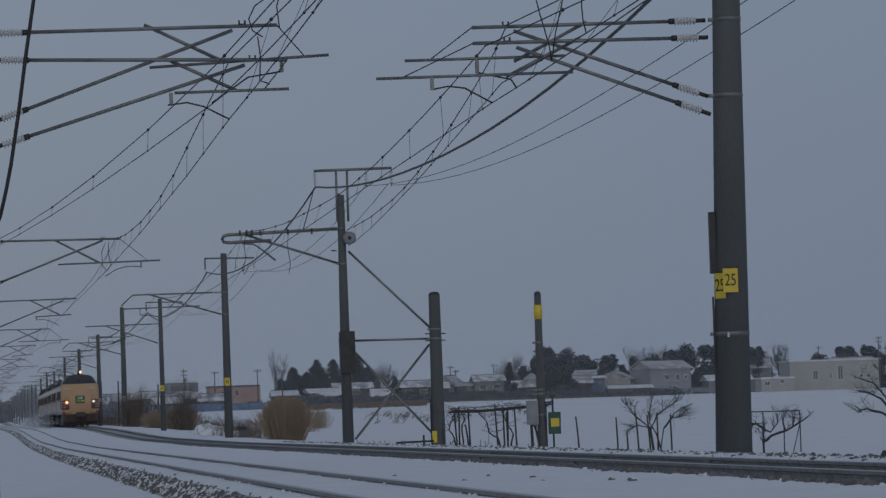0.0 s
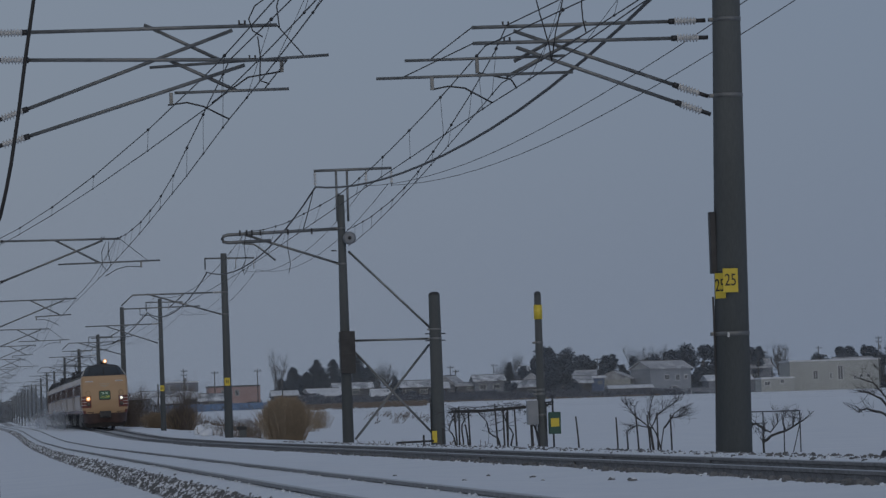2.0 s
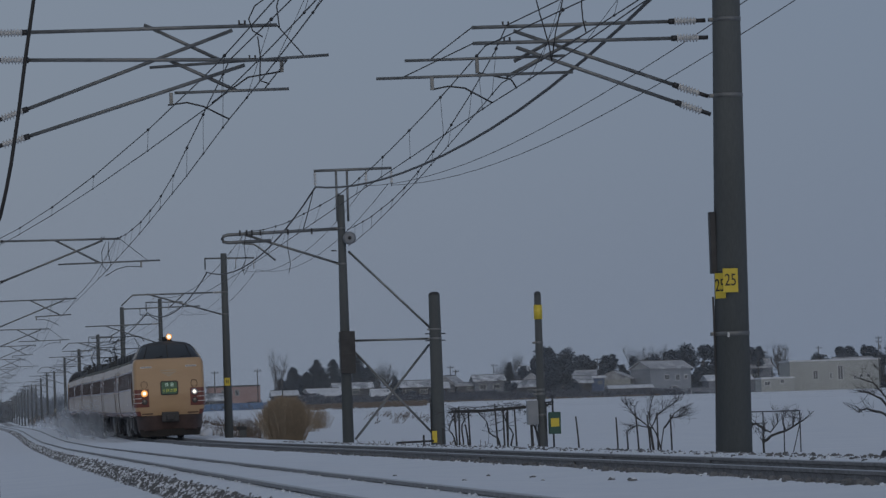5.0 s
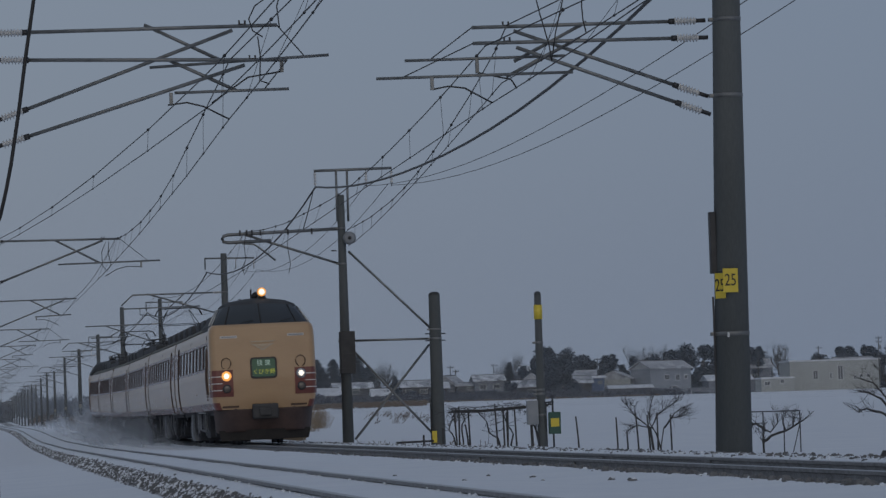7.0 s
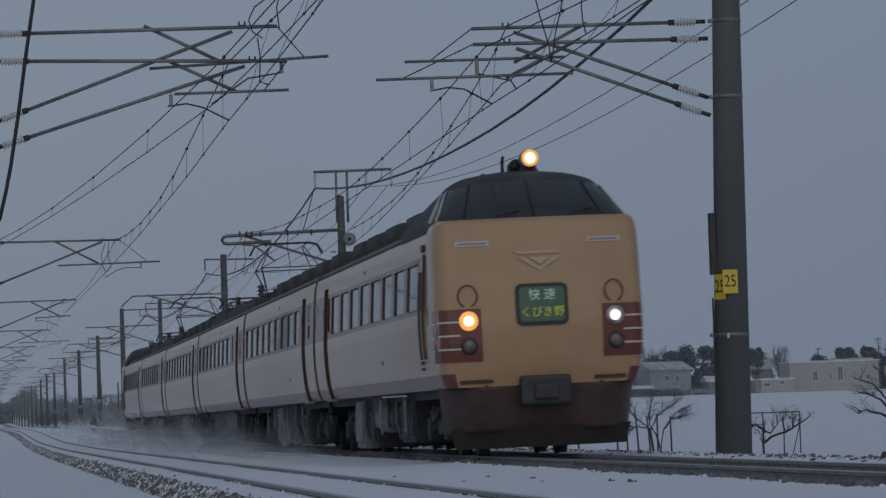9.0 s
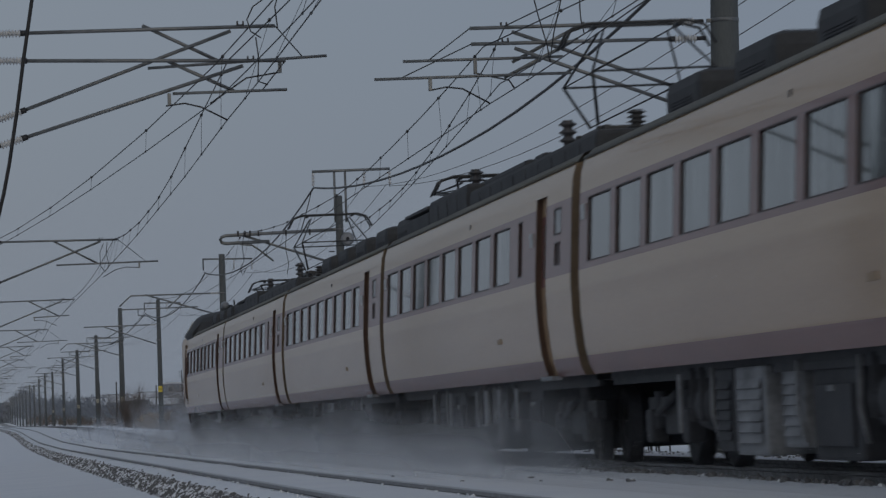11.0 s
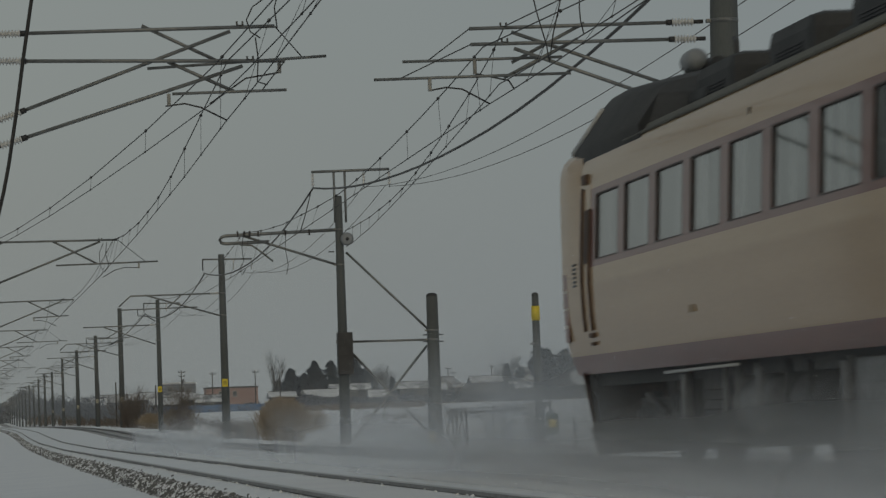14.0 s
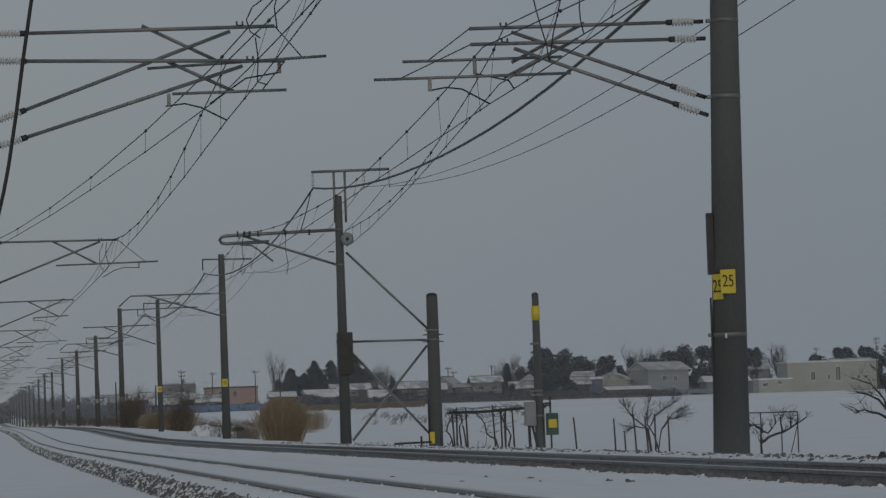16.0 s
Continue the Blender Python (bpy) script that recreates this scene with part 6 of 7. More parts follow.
def weeds():
    rnd = random.Random(21)
    bm = bmesh.new()

    def tuft(x, y, n, h, r=0.006, lean=0.0):
        z = ground_z(x, y)
        for k in range(n):
            u, v = rnd.gauss(0, 0.25), rnd.gauss(0, 0.4)
            hh = h * rnd.uniform(0.4, 1.0)
            tube(bm, [(x + u, y + v, z - 0.05), (x + u + rnd.gauss(lean, 0.08 + lean * 0.5), y + v, z + hh)], r, 3, r * 1.6, cap=False)
    for k in range(34):
        tuft(rnd.uniform(11.3, 12.6), rnd.uniform(170, 215), 14, 0.6)
    for k in range(34):
        y = rnd.uniform(248, 400)
        u = rnd.random()
        tuft(y * (0.0967 + 0.0085 * u), y - 60 + 90 * u, 4, 0.5, 0.012, 0.25)
    for k in range(420):
        y = rnd.uniform(640, 800)
        tuft(y * rnd.uniform(0.078, 0.112), y, 8, 0.9, 0.03)
    for k in range(170):
        y = rnd.uniform(800, 855)
        tuft(y * rnd.uniform(0.112, 0.172), y, 5, 0.45, 0.03)
    for k in range(26):
        tuft(rnd.uniform(10.9, 12.4), rnd.uniform(80, 120), 3, 0.12)
    for k in range(40):
        tuft(rnd.uniform(11.5, 20), rnd.uniform(260, 600), 10, 0.7)
    for k in range(300):
        y = 330 * (950 / 330) ** rnd.random()
        x = rnd.uniform(11.1, 13.2)
        z = ground_z(x, y)
        for j in range(9):
            u, hh = rnd.gauss(0, 0.3), rnd.uniform(0.25, 0.8) * (0.5 + y / 900)
            tube(bm, [(x + u, y + rnd.gauss(0, 1.0), z - 0.05), (x + u + rnd.gauss(0, 0.15), y, z + hh)], 0.010, 3, 0.014 * y / 300, cap=False)
    tagged(mesh_ob("weeds", bm, SCRUB), "dry weed stalks poking out of the snow", "weeds", kind="stuff")
    # lumps of snow and stone lying on the snow between the tracks
    for x, y, r in ((5.6, 44, 0.035), (5.75, 41.5, 0.045), (5.5, 39, 0.03), (5.95, 37.5, 0.05), (6.0, 36.6, 0.06), (4.6, 38.0, 0.03), (4.4, 42.5, 0.03)):
        t = thing("stone", "dark stone lying on the snow", "stone", "stones on the snow")
        t.location = (x, y, ground_z(x, y))
        m = bmesh.new()
        bmesh.ops.create_icosphere(m, subdivisions=2, radius=r)
        for v in m.verts:
            v.co *= 0.8 + 0.5 * noise.noise(v.co * 30 + Vector((x, y, 0)))
            v.co.z *= 0.55
        part("core", m, STONE, t, "", True)
        m = bmesh.new()
        bmesh.ops.create_icosphere(m, subdivisions=1, radius=r * 0.55, matrix=Matrix.Translation((r * 0.3, 0, r * 0.35)) @ Matrix.Diagonal((1, 1, 0.4, 1)))
        part("snow_cap", m, SNOW, t, "", True)


weeds()

# ---------------------------------------------------------------- the town beyond the field

WALLS = {
    # both greys are tinted blue in place of haze before the houses
    "pale": surface("pale_grey_cladding", (0.185, 0.203, 0.230), (0.28, 0.303, 0.335), 0.8, scale=0.6, fine=8, bump=0.1),
    "grey": surface("grey_cladding", (0.115, 0.126, 0.147), (0.185, 0.200, 0.228), 0.8, scale=0.6, fine=8, bump=0.1),
    "cream": surface("cream_render", (0.27, 0.282, 0.270), (0.36, 0.372, 0.355), 0.8, scale=0.6, fine=8, bump=0.1),
    "brown": surface("brown_boards", (0.048, 0.050, 0.056), (0.095, 0.098, 0.105), 0.8, scale=0.6, fine=8, bump=0.1),
    "dark": surface("dark_boards", (0.03, 0.032, 0.036), (0.07, 0.072, 0.078), 0.8, scale=0.6, fine=8, bump=0.1),
    "pink": surface("faded_red_brick_wall", (0.26, 0.175, 0.162), (0.35, 0.24, 0.222), 0.8, scale=0.6, fine=8, bump=0.1),
    "blue": surface("blue_cladding", (0.05, 0.085, 0.16), (0.09, 0.13, 0.22), 0.7, scale=0.6, fine=8, bump=0.1),
}
WINDOW_WHITE = surface("white_window_frame", (0.44, 0.45, 0.46), (0.56, 0.57, 0.58), 0.6, scale=1.0, fine=10, bump=0.05)
ROOF_TILE = surface("dark_roof_tile", (0.04, 0.042, 0.046), (0.09, 0.09, 0.095), 0.7, scale=0.8, fine=9, bump=0.2)
ROOF_SNOWY = surface("thinly_snowed_roof", (0.21, 0.22, 0.235), (0.48, 0.49, 0.51), 0.8, scale=0.5, fine=5, bump=0.2, spread=0.3)
ROOF_WHITE = surface("snowed_roof", (0.40, 0.42, 0.45), (0.70, 0.72, 0.75), 0.8, scale=0.5, fine=3, bump=0.3, spread=0.4)
ROOF_PATCHY = surface("patchily_snowed_roof", (0.13, 0.14, 0.155), (0.66, 0.68, 0.71), 0.8, scale=0.45, fine=3, bump=0.3, spread=0.22)
PANE = surface("dark_window_pane", (0.045, 0.05, 0.058), (0.09, 0.098, 0.11), 0.15, scale=0.4, fine=4, bump=0.0)


def house(x, y, w, d, h, wall, roof, ridge, label, wins=(), chimney=False, turn=0, base=None):
    """A house with walls, gabled or flat roof, eaves and windows; w runs across the view."""
    t = thing("house", label, "house", "houses of the town")
    z = ground_z(x, y) + 0.6 if base is None else base
    t.matrix_basis = pose(x, y, z, 0, 0, turn)
    th = 0.2
    bm = bmesh.new()
    for cx, cy, sx, sy in ((0, -d / 2 + th / 2, w, th), (0, d / 2 - th / 2, w, th), (-w / 2 + th / 2, 0, th, d - 2 * th), (w / 2 - th / 2, 0, th, d - 2 * th)):
        box(bm, cx, cy, h / 2 - 0.6, sx, sy, h + 1.2)
    part("wall", bm, WALLS[wall], t)
    o = 0.5
    bm = bmesh.new()
    if ridge > 0:
        for s in (-1, 1):
            q = [(-w / 2 - o, s * (d / 2 + o), h - 0.15), (w / 2 + o, s * (d / 2 + o), h - 0.15), (w / 2 + o, 0, h + ridge), (-w / 2 - o, 0, h + ridge)]
            a = [bm.verts.new(p) for p in q]
            b = [bm.verts.new((p[0], p[1], p[2] + 0.22)) for p in q]
            bm.faces.new(a), bm.faces.new(b)
            for k in range(4):
                bm.faces.new((a[k], a[(k + 1) % 4], b[(k + 1) % 4], b[k]))
        for s in (-1, 1):
            a = [bm.verts.new((s * (w / 2 - 0.02), v, hh)) for v, hh in ((-d / 2, h), (d / 2, h), (0, h + ridge - 0.05))]
            b = [bm.verts.new((s * (w / 2 - 0.22), v, hh)) for v, hh in ((-d / 2, h), (d / 2, h), (0, h + ridge - 0.05))]
            bm.faces.new(a), bm.faces.new(b)
    else:
        box(bm, 0, 0, h + 0.12, w + 0.3, d + 0.3, 0.3)
        box(bm, 0, 0, h + 0.30, w - 0.2, d - 0.2, 0.06)
    bmesh.ops.recalc_face_normals(bm, faces=bm.faces)
    r = part("roof", bm, {"snow": ROOF_WHITE, "patchy": ROOF_PATCHY, "thin": ROOF_SNOWY, "tile": ROOF_TILE}[roof], t, {"snow": "snow-covered roof", "patchy": "roof under patchy snow", "thin": "thinly snowed roof", "tile": "dark tiled roof"}[roof])
    if chimney:
        bm = bmesh.new()
        box(bm, w * 0.2, 0.3, h + ridge + 0.3, 0.5, 0.5, 1.0, 0.03)
        part("chimney", bm, WALLS["grey"], r)
    if ridge > 0:
        bm = bmesh.new()
        box(bm, 0, 0, h + ridge + 0.2, w + 1.0, 0.3, 0.18, 0.03)
        part("ridge_cap", bm, ROOF_TILE, r)
    for u, v, ww, hh in wins:
        bm = bmesh.new()
        box(bm, u, -d / 2 - 0.02, v, ww, 0.06, hh)
        k = part("window", bm, PANE, t)
        bm = bmesh.new()
        for cx, cz, sx, sz in ((u, v + hh / 2, ww + 0.2, 0.12), (u, v - hh / 2, ww + 0.2, 0.12), (u - ww / 2, v, 0.12, hh), (u + ww / 2, v, 0.12, hh), (u, v, 0.07, hh)):
            box(bm, cx, -d / 2 - 0.06, cz, sx, 0.08, sz)
        part("window_frame", bm, WINDOW_WHITE if wall in ("pale", "cream") else WALLS["cream"], k)
    return t


def town():
    D = 900
    house(155.1, D, 12.0, 7, 5.4, "pale", "thin", 1.7, "two-storey pale grey house with a thinly snowed roof", [(-1.2, 3.4, 1.3, 1.2), (2.0, 3.3, 1.2, 1.4), (4.4, 3.4, 0.9, 1.0), (1.0, 0.9, 1.6, 1.0)], True, 30)
    house(171.5, D + 6, 10, 8, 2.4, "grey", "snow", 1.1, "low grey shed under a snow-covered roof", [(-2, 1.2, 1.2, 1.1)])
    house(194.4, D, 21.0, 12, 6.0, "cream", "snow", 0, "long cream flat-roofed building with tall windows", [(-4.6, 2.9, 1.1, 2.0), (-1.0, 2.6, 0.6, 1.4), (1.2, 3.3, 1.2, 3.2), (4.6, 2.0, 0.8, 1.0), (6.0, 2.4, 0.8, 0.8), (7.6, 2.4, 0.8, 0.9)])
    house(179.9, D - 8, 7.6, 7, 2.3, "cream", "snow", 0, "small cream flat-roofed outbuilding", [(-2.4, 1.2, 1.3, 0.9), (1.0, 1.6, 0.9, 0.9)])
    house(181.0, D + 25, 8, 8, 5.0, "grey", "thin", 2.0, "grey house with a thinly snowed gable roof", [(0, 3.0, 1.2, 0.9)])
    house(206.5, D + 30, 9, 8, 5.5, "brown", "thin", 1.4, "brown house with a thinly snowed roof", [(-2, 3.5, 1.5, 1.2), (2, 3.5, 1.5, 1.2)])
    house(144.6, D, 8.4, 8, 3.3, "cream", "thin", 1.7, "cream gabled house with a snow-edged roof", [(-0.5, 2.8, 1.4, 1.5), (-2.2, 1.0, 1.2, 0.9)], turn=72)
    house(146.0, D - 10, 9.5, 5, 1.2, "brown", "snow", 0.5, "low lean-to under fresh snow")
    house(134.6, D + 8, 12.5, 9, 3.6, "grey", "thin", 1.9, "grey hall with a thinly snowed roof", [(0, 1.6, 4, 0.8)])
    house(133.0, D + 30, 12.5, 8, 6.0, "dark", "snow", 0.9, "dark house behind with a snow-covered roof")
    house(127.0, D + 12, 3.6, 4.2, 3.4, "dark", "snow", 1.7, "narrow dark house with a snow-covered gable", turn=75)
    house(123.6, D, 5.4, 6, 2.1, "dark", "patchy", 1.4, "low dark house with a snow-covered roof", [(0.8, 1.2, 1.2, 0.7)])
    house(115.6, D + 4, 6.6, 7, 3.8, "grey", "patchy", 1.2, "grey house with a snow-covered hipped roof", [(-1.5, 2.4, 1.4, 1.0), (1.6, 2.4, 1.4, 1.0)])
    house(110.6, D + 6, 4.4, 6, 2.9, "brown", "thin", 0.5, "small brown house with a shallow snowed roof", [(0.6, 2.0, 1.2, 0.8)])
    house(107.4, D + 8, 6.0, 4.6, 3.2, "grey", "thin", 1.9, "grey gabled house with a thinly snowed roof", [(0, 2.2, 1.2, 0.9)], turn=62)
    house(103.9, D + 4, 4.4, 6, 2.5, "dark", "snow", 1.3, "small dark house with a snow-covered roof")
    house(98.6, D, 7.0, 7, 2.9, "dark", "patchy", 1.3, "long dark house with a snow-covered roof", [(-2, 1.8, 1.6, 0.9), (1.4, 1.8, 1.6, 0.9)])
    house(90.0, D - 6, 4.0, 5, 1.2, "brown", "snow", 1.5, "low brown shed under snow")
    house(85.2, D + 12, 8.6, 7, 3.1, "dark", "patchy", 1.2, "long dark farmhouse with a snow-covered roof", [(-2.6, 2.2, 1.6, 0.9), (0.6, 2.2, 1.6, 0.9)])
    house(77.2, D, 7.2, 7, 1.7, "dark", "snow", 1.6, "dark farmhouse with a snow-covered roof", [(0.6, 1.1, 2.0, 0.8)], turn=14)
    house(68.6, D, 5.4, 7, 2.2, "dark", "snow", 0.9, "low dark house under snow", [(-1, 1.4, 1.4, 0.8)])
    house(59.0, D + 30, 12.0, 10, 4.6, "pink", "tile", 0, "faded red flat-roofed building", [(-2.6, 3.2, 0.9, 1.3), (-1.0, 3.2, 0.9, 1.3), (0.6, 3.2, 0.9, 1.3)])
    house(48.0, D + 60, 8.5, 10, 6.2, "grey", "snow", 0, "grey flat-roofed building above the houses", [(-2, 4.9, 1.2, 1.2), (1, 4.9, 1.2, 1.2)])
    house(51.5, D - 12, 5.6, 6, 1.7, "dark", "patchy", 1.4, "low dark farmhouse under patchy snow", [(0, 1.0, 1.4, 0.7)])
    house(41.8, D - 10, 6.2, 6, 1.5, "dark", "snow", 1.3, "low dark house with a snow-covered roof")
    house(46.5, D, 7.5, 8, 2.2, "dark", "snow", 1.7, "dark farmhouse with a snow-covered roof", [(0, 1.6, 2.0, 1.0)], turn=62)
    house(38.5, D + 10, 7.0, 8, 2.6, "brown", "snow", 1.5, "brown house with a snow-covered roof", turn=-58)


town()
house(139.4, 896, 3.2, 4, 3.7, "blue", "snow", 0.3, "small shed clad in blue sheeting under a snowy roof", [(0.6, 2.6, 0.8, 0.6)])
house(134.9, 893, 5.2, 6, 2.6, "dark", "patchy", 1.4, "dark house under a patchily snowed roof", [(-1, 1.4, 1.2, 0.8)])


def conifer(x, y, h, w, seed, label="dark narrow conifer beside the houses", shape=1.0):
    """A tapered trunk with whorls of drooping boughs built of many small sprays."""
    rnd = random.Random(seed)
    t = thing("conifer", label, "tree", "conifers of the town")
    t.location = (x, y, ground_z(x, y))
    bm = bmesh.new()
    tube(bm, [(0, 0, -0.5), (0, 0, h * 0.5), (0, 0, h * 0.96)], h * 0.022, 6, h * 0.004)
    part("trunk", bm, BARK, t, "", True)
    bm = bmesh.new()
    n = int(3600 * min(2.0, max(0.6, w * h / 30)))
    for k in range(n):
        u = rnd.random() ** 0.8
        a = rnd.random() * 2 * math.pi
        lim = w / 2 * (1 - u) ** shape * (0.78 + 1.1 * noise.noise((math.cos(a) * 1.1 + seed * 7, math.sin(a) * 1.1, u * h * 0.55))) * (1.25 - 0.62 * ((u * h * 0.85 + 0.8 * noise.noise((math.cos(a) * 2, math.sin(a) * 2, seed))) % 1.0)) + 0.10
        r = lim * rnd.uniform(0.25, 1.2)
        c = Vector((r * math.cos(a), r * math.sin(a), h * (0.01 + 0.99 * u)))
        s = rnd.uniform(0.25, 0.62) * (0.5 + 0.5 * (1 - u))
        d = Vector((math.cos(a), math.sin(a), rnd.uniform(-0.5, 0.3))) * s
        e = Vector((-math.sin(a), math.cos(a), rnd.uniform(-0.4, 0.4))) * s * 0.6
        q = [bm.verts.new(c + v) for v in (d, e, -d * 0.6 + Vector((0, 0, s * 0.4)), -e)]
        bm.faces.new(q[:3]), bm.faces.new((q[0], q[2], q[3]))
    part("crown", bm, CONIFER, t, "dark evergreen boughs")


def broad_evergreen(x, y, h, w, seed, label="broad dark evergreen tree behind the houses"):
    rnd = random.Random(seed)
    t = thing("evergreen_tree", label, "tree", "evergreens of the town")
    t.location = (x, y, ground_z(x, y))
    bm = bmesh.new()
    tube(bm, [(0, 0, -0.5), (0.1, 0, h * 0.35), (0.0, 0, h * 0.6)], h * 0.03, 7, h * 0.012)
    for k in range(5):
        a = rnd.random() * 6.28
        tube(bm, [(0, 0, h * (0.3 + 0.06 * k)), (math.cos(a) * w * 0.3, math.sin(a) * w * 0.3, h * (0.55 + 0.06 * k))], h * 0.012, 5, h * 0.004)
    part("trunk", bm, BARK, t, "", True)
    blobs = [(rnd.gauss(0, w * 0.28), rnd.gauss(0, w * 0.2), h * rnd.uniform(0.05, 0.80) ** 1.15, rnd.uniform(0.13, 0.25)) for k in range(20)]
    bm = bmesh.new()
    for k in range(int(min(8500, 1400 + 95 * w * h))):
        bx, by, bz, br = rnd.choice(blobs)
        v = Vector((rnd.gauss(0, 1), rnd.gauss(0, 1), rnd.gauss(0, 1))).normalized() * rnd.random() ** 0.4
        c = Vector((bx + v.x * br * w, by + v.y * br * w, max(0.2, bz + v.z * br * h * 0.8)))
        s = rnd.uniform(0.16, 0.42)
        d = Vector((rnd.gauss(0, 1), rnd.gauss(0, 1), rnd.gauss(0, 0.6))).normalized() * s
        e = d.cross(Vector((rnd.gauss(0, 1), rnd.gauss(0, 1), rnd.gauss(0, 1)))).normalized() * s * 0.7
        q = [bm.verts.new(c + p) for p in (d, e, -d, -e)]
        bm.faces.new(q)
    part("crown", bm, CONIFER, t, "dark evergreen foliage")


for x, y, h, w, s in ((72.4, 922, 9.2, 6.4, 1), (75.9, 925, 8.0, 5.6, 3), (78.3, 926, 10.8, 7.2, 5), (80.6, 930, 7.4, 5.0, 9), (82.2, 925, 10.7, 6.4, 7), (87.6, 924, 11.6, 8.2, 11), (90.6, 928, 8.8, 6.4, 13), (85.0, 928, 7.6, 5.0, 19), (74.4, 930, 7.4, 6.0, 25), (80.2, 932, 8.4, 6.6, 27), (70.2, 930, 6.6, 5.6, 29), (89.4, 932, 9.0, 6.4, 31),
                      (123.2, 922, 8.6, 4.6, 15), (99.0, 950, 6.4, 4.0, 17), (190.0, 960, 11.0, 9.0, 23)):
    conifer(x, y, h, w, s, "dark ragged conifer behind the houses", shape=0.6)
for x, y, h, w, s in ((92.4, 893, 3.6, 4.4, 61), (94.8, 895, 2.8, 3.0, 62), (119.6, 893, 4.2, 3.0, 63), (105.6, 892, 2.6, 3.0, 64), (113.0, 890, 2.6, 3.4, 65), (126.5, 892, 3.6, 3.6, 66), (70.5, 894, 2.8, 3.2, 67), (81.5, 893, 2.8, 3.2, 68)):
    broad_evergreen(x, y, h, w, s, "low dark evergreen shrub before the houses")
for x, y, h, w, s in ((129.6, 888, 10.5, 7.5, 20), (127.8, 915, 11.0, 7.0, 21), (133.0, 920, 13.4, 9.0, 22), (138.8, 925, 10.6, 7.5, 23), (146.4, 925, 10.4, 7.0, 24), (151.0, 925, 8.6, 4.6, 34), (163.5, 925, 11.5, 9.0, 25), (168.5, 920, 13.0, 10.0, 26), (174.5, 922, 13.4, 10.0, 27), (179.5, 924, 12.6, 8.5, 28),
                      (202.5, 945, 10.0, 7.0, 33), (206.5, 935, 12.0, 9.0, 29), (159.5, 930, 10.5, 6.5, 30), (213.5, 935, 11.8, 9.0, 31)):
    broad_evergreen(x, y, h, w, s)
bare_tree(67.0, 900, 11.0, 31, 0.13, 1, 5, 0.5, 0.4, "tall airy leafless tree beside the houses", sink=0.5, first=0.55, limbs=13, low=0.45, reach=(0.22, 0.34))
bare_tree(95.0, 925, 9.6, 41, 0.15, 1, 5, 0.55, 0.2, "spreading leafless tree between the houses", sink=0.5, first=0.45, limbs=14, low=0.6, reach=(0.22, 0.34))
bare_tree(155.0, 935, 10.5, 32, 0.2, 1, 5, 0.45, 0.3, "leafless tree behind the roofs", sink=0.5, first=0.50, limbs=16, low=0.5, reach=(0.20, 0.32))
bare_tree(160.5, 940, 11.5, 33, 0.2, 1, 5, 0.5, 0.3, "leafless tree behind the roofs", sink=0.5, first=0.50, limbs=16, low=0.5, reach=(0.20, 0.32))
bare_tree(183.0, 945, 9.8, 34, 0.2, 1, 5, 0.5, 0.25, "leafless tree behind the roofs", sink=0.5, first=0.50, limbs=16, low=0.5, reach=(0.20, 0.32))
bare_tree(187.0, 950, 9.4, 35, 0.2, 1, 5, 0.5, 0.25, "leafless tree behind the roofs", sink=0.5, first=0.50, limbs=16, low=0.5, reach=(0.20, 0.32))
bare_tree(194.5, 955, 11.0, 36, 0.2, 1, 5, 0.5, 0.3, "leafless tree behind the roofs", sink=0.5, first=0.50, limbs=16, low=0.5, reach=(0.20, 0.32))
bare_tree(92.0, 915, 8.0, 37, 0.16, 1, 5, 0.5, 0.25, "leafless tree between the houses", sink=0.5, first=0.50, limbs=14, low=0.5, reach=(0.20, 0.32))
bare_tree(128.0, 940, 10.0, 38, 0.16, 1, 5, 0.4, 0.35, "leafless tree between the houses", sink=0.5, first=0.50, limbs=14, low=0.5, reach=(0.20, 0.32))
bare_tree(124.5, 940, 8.5, 39, 0.16, 1, 5, 0.4, 0.35, "leafless tree between the houses", sink=0.5, first=0.50, limbs=14, low=0.5, reach=(0.20, 0.32))


def utility_pole(x, y, h, arms=1):
    t = thing("utility_pole", "dark utility pole with crossarms above the roofs", "utility pole", "utility poles of the town")
    t.location = (x, y, ground_z(x, y))
    bm = bmesh.new()
    tube(bm, [(0, 0, -0.5), (0, 0, h)], 0.15, 7, 0.10)
    part("shaft", bm, BARK, t, "", True)
    for k in range(arms):
        bm = bmesh.new()
        box(bm, 0.1, 0, h - 0.5 - 0.9 * k, 1.6 - 0.3 * k, 0.14, 0.14, 0.02)
        for u in (-0.55, 0, 0.7):
            tube(bm, [(u, 0, h - 0.45 - 0.9 * k), (u, 0, h - 0.15 - 0.9 * k)], 0.07, 5)
        part("crossarm", bm, DARK_STEEL, t)
    if arms > 1:
        bm = bmesh.new()
        tube(bm, [(0.35, 0, h - 3.0), (0.35, 0, h - 2.0)], 0.28, 8)
        part("transformer", bm, GREY_BOX, t, "grey drum transformer", True)


for x, y, h, a in ((45.0, 880, 9.5, 2), (62.0, 890, 9.0, 1), (109.0, 920, 8.2, 1), (111.4, 930, 7.4, 1), (120.5, 930, 8.5, 1), (140.5, 900, 9.0, 1), (147.6, 930, 9.2, 2), (181.8, 920, 9.8, 1), (186.2, 910, 10.2, 1), (191.0, 950, 8.0, 1),
                   (203.8, 890, 12.0, 2), (200.5, 940, 10.5, 1), (103.0, 900, 7.0, 1), (66.0, 870, 8.5, 1), (53.0, 900, 9.0, 1)):
    utility_pole(x, y, h, a)


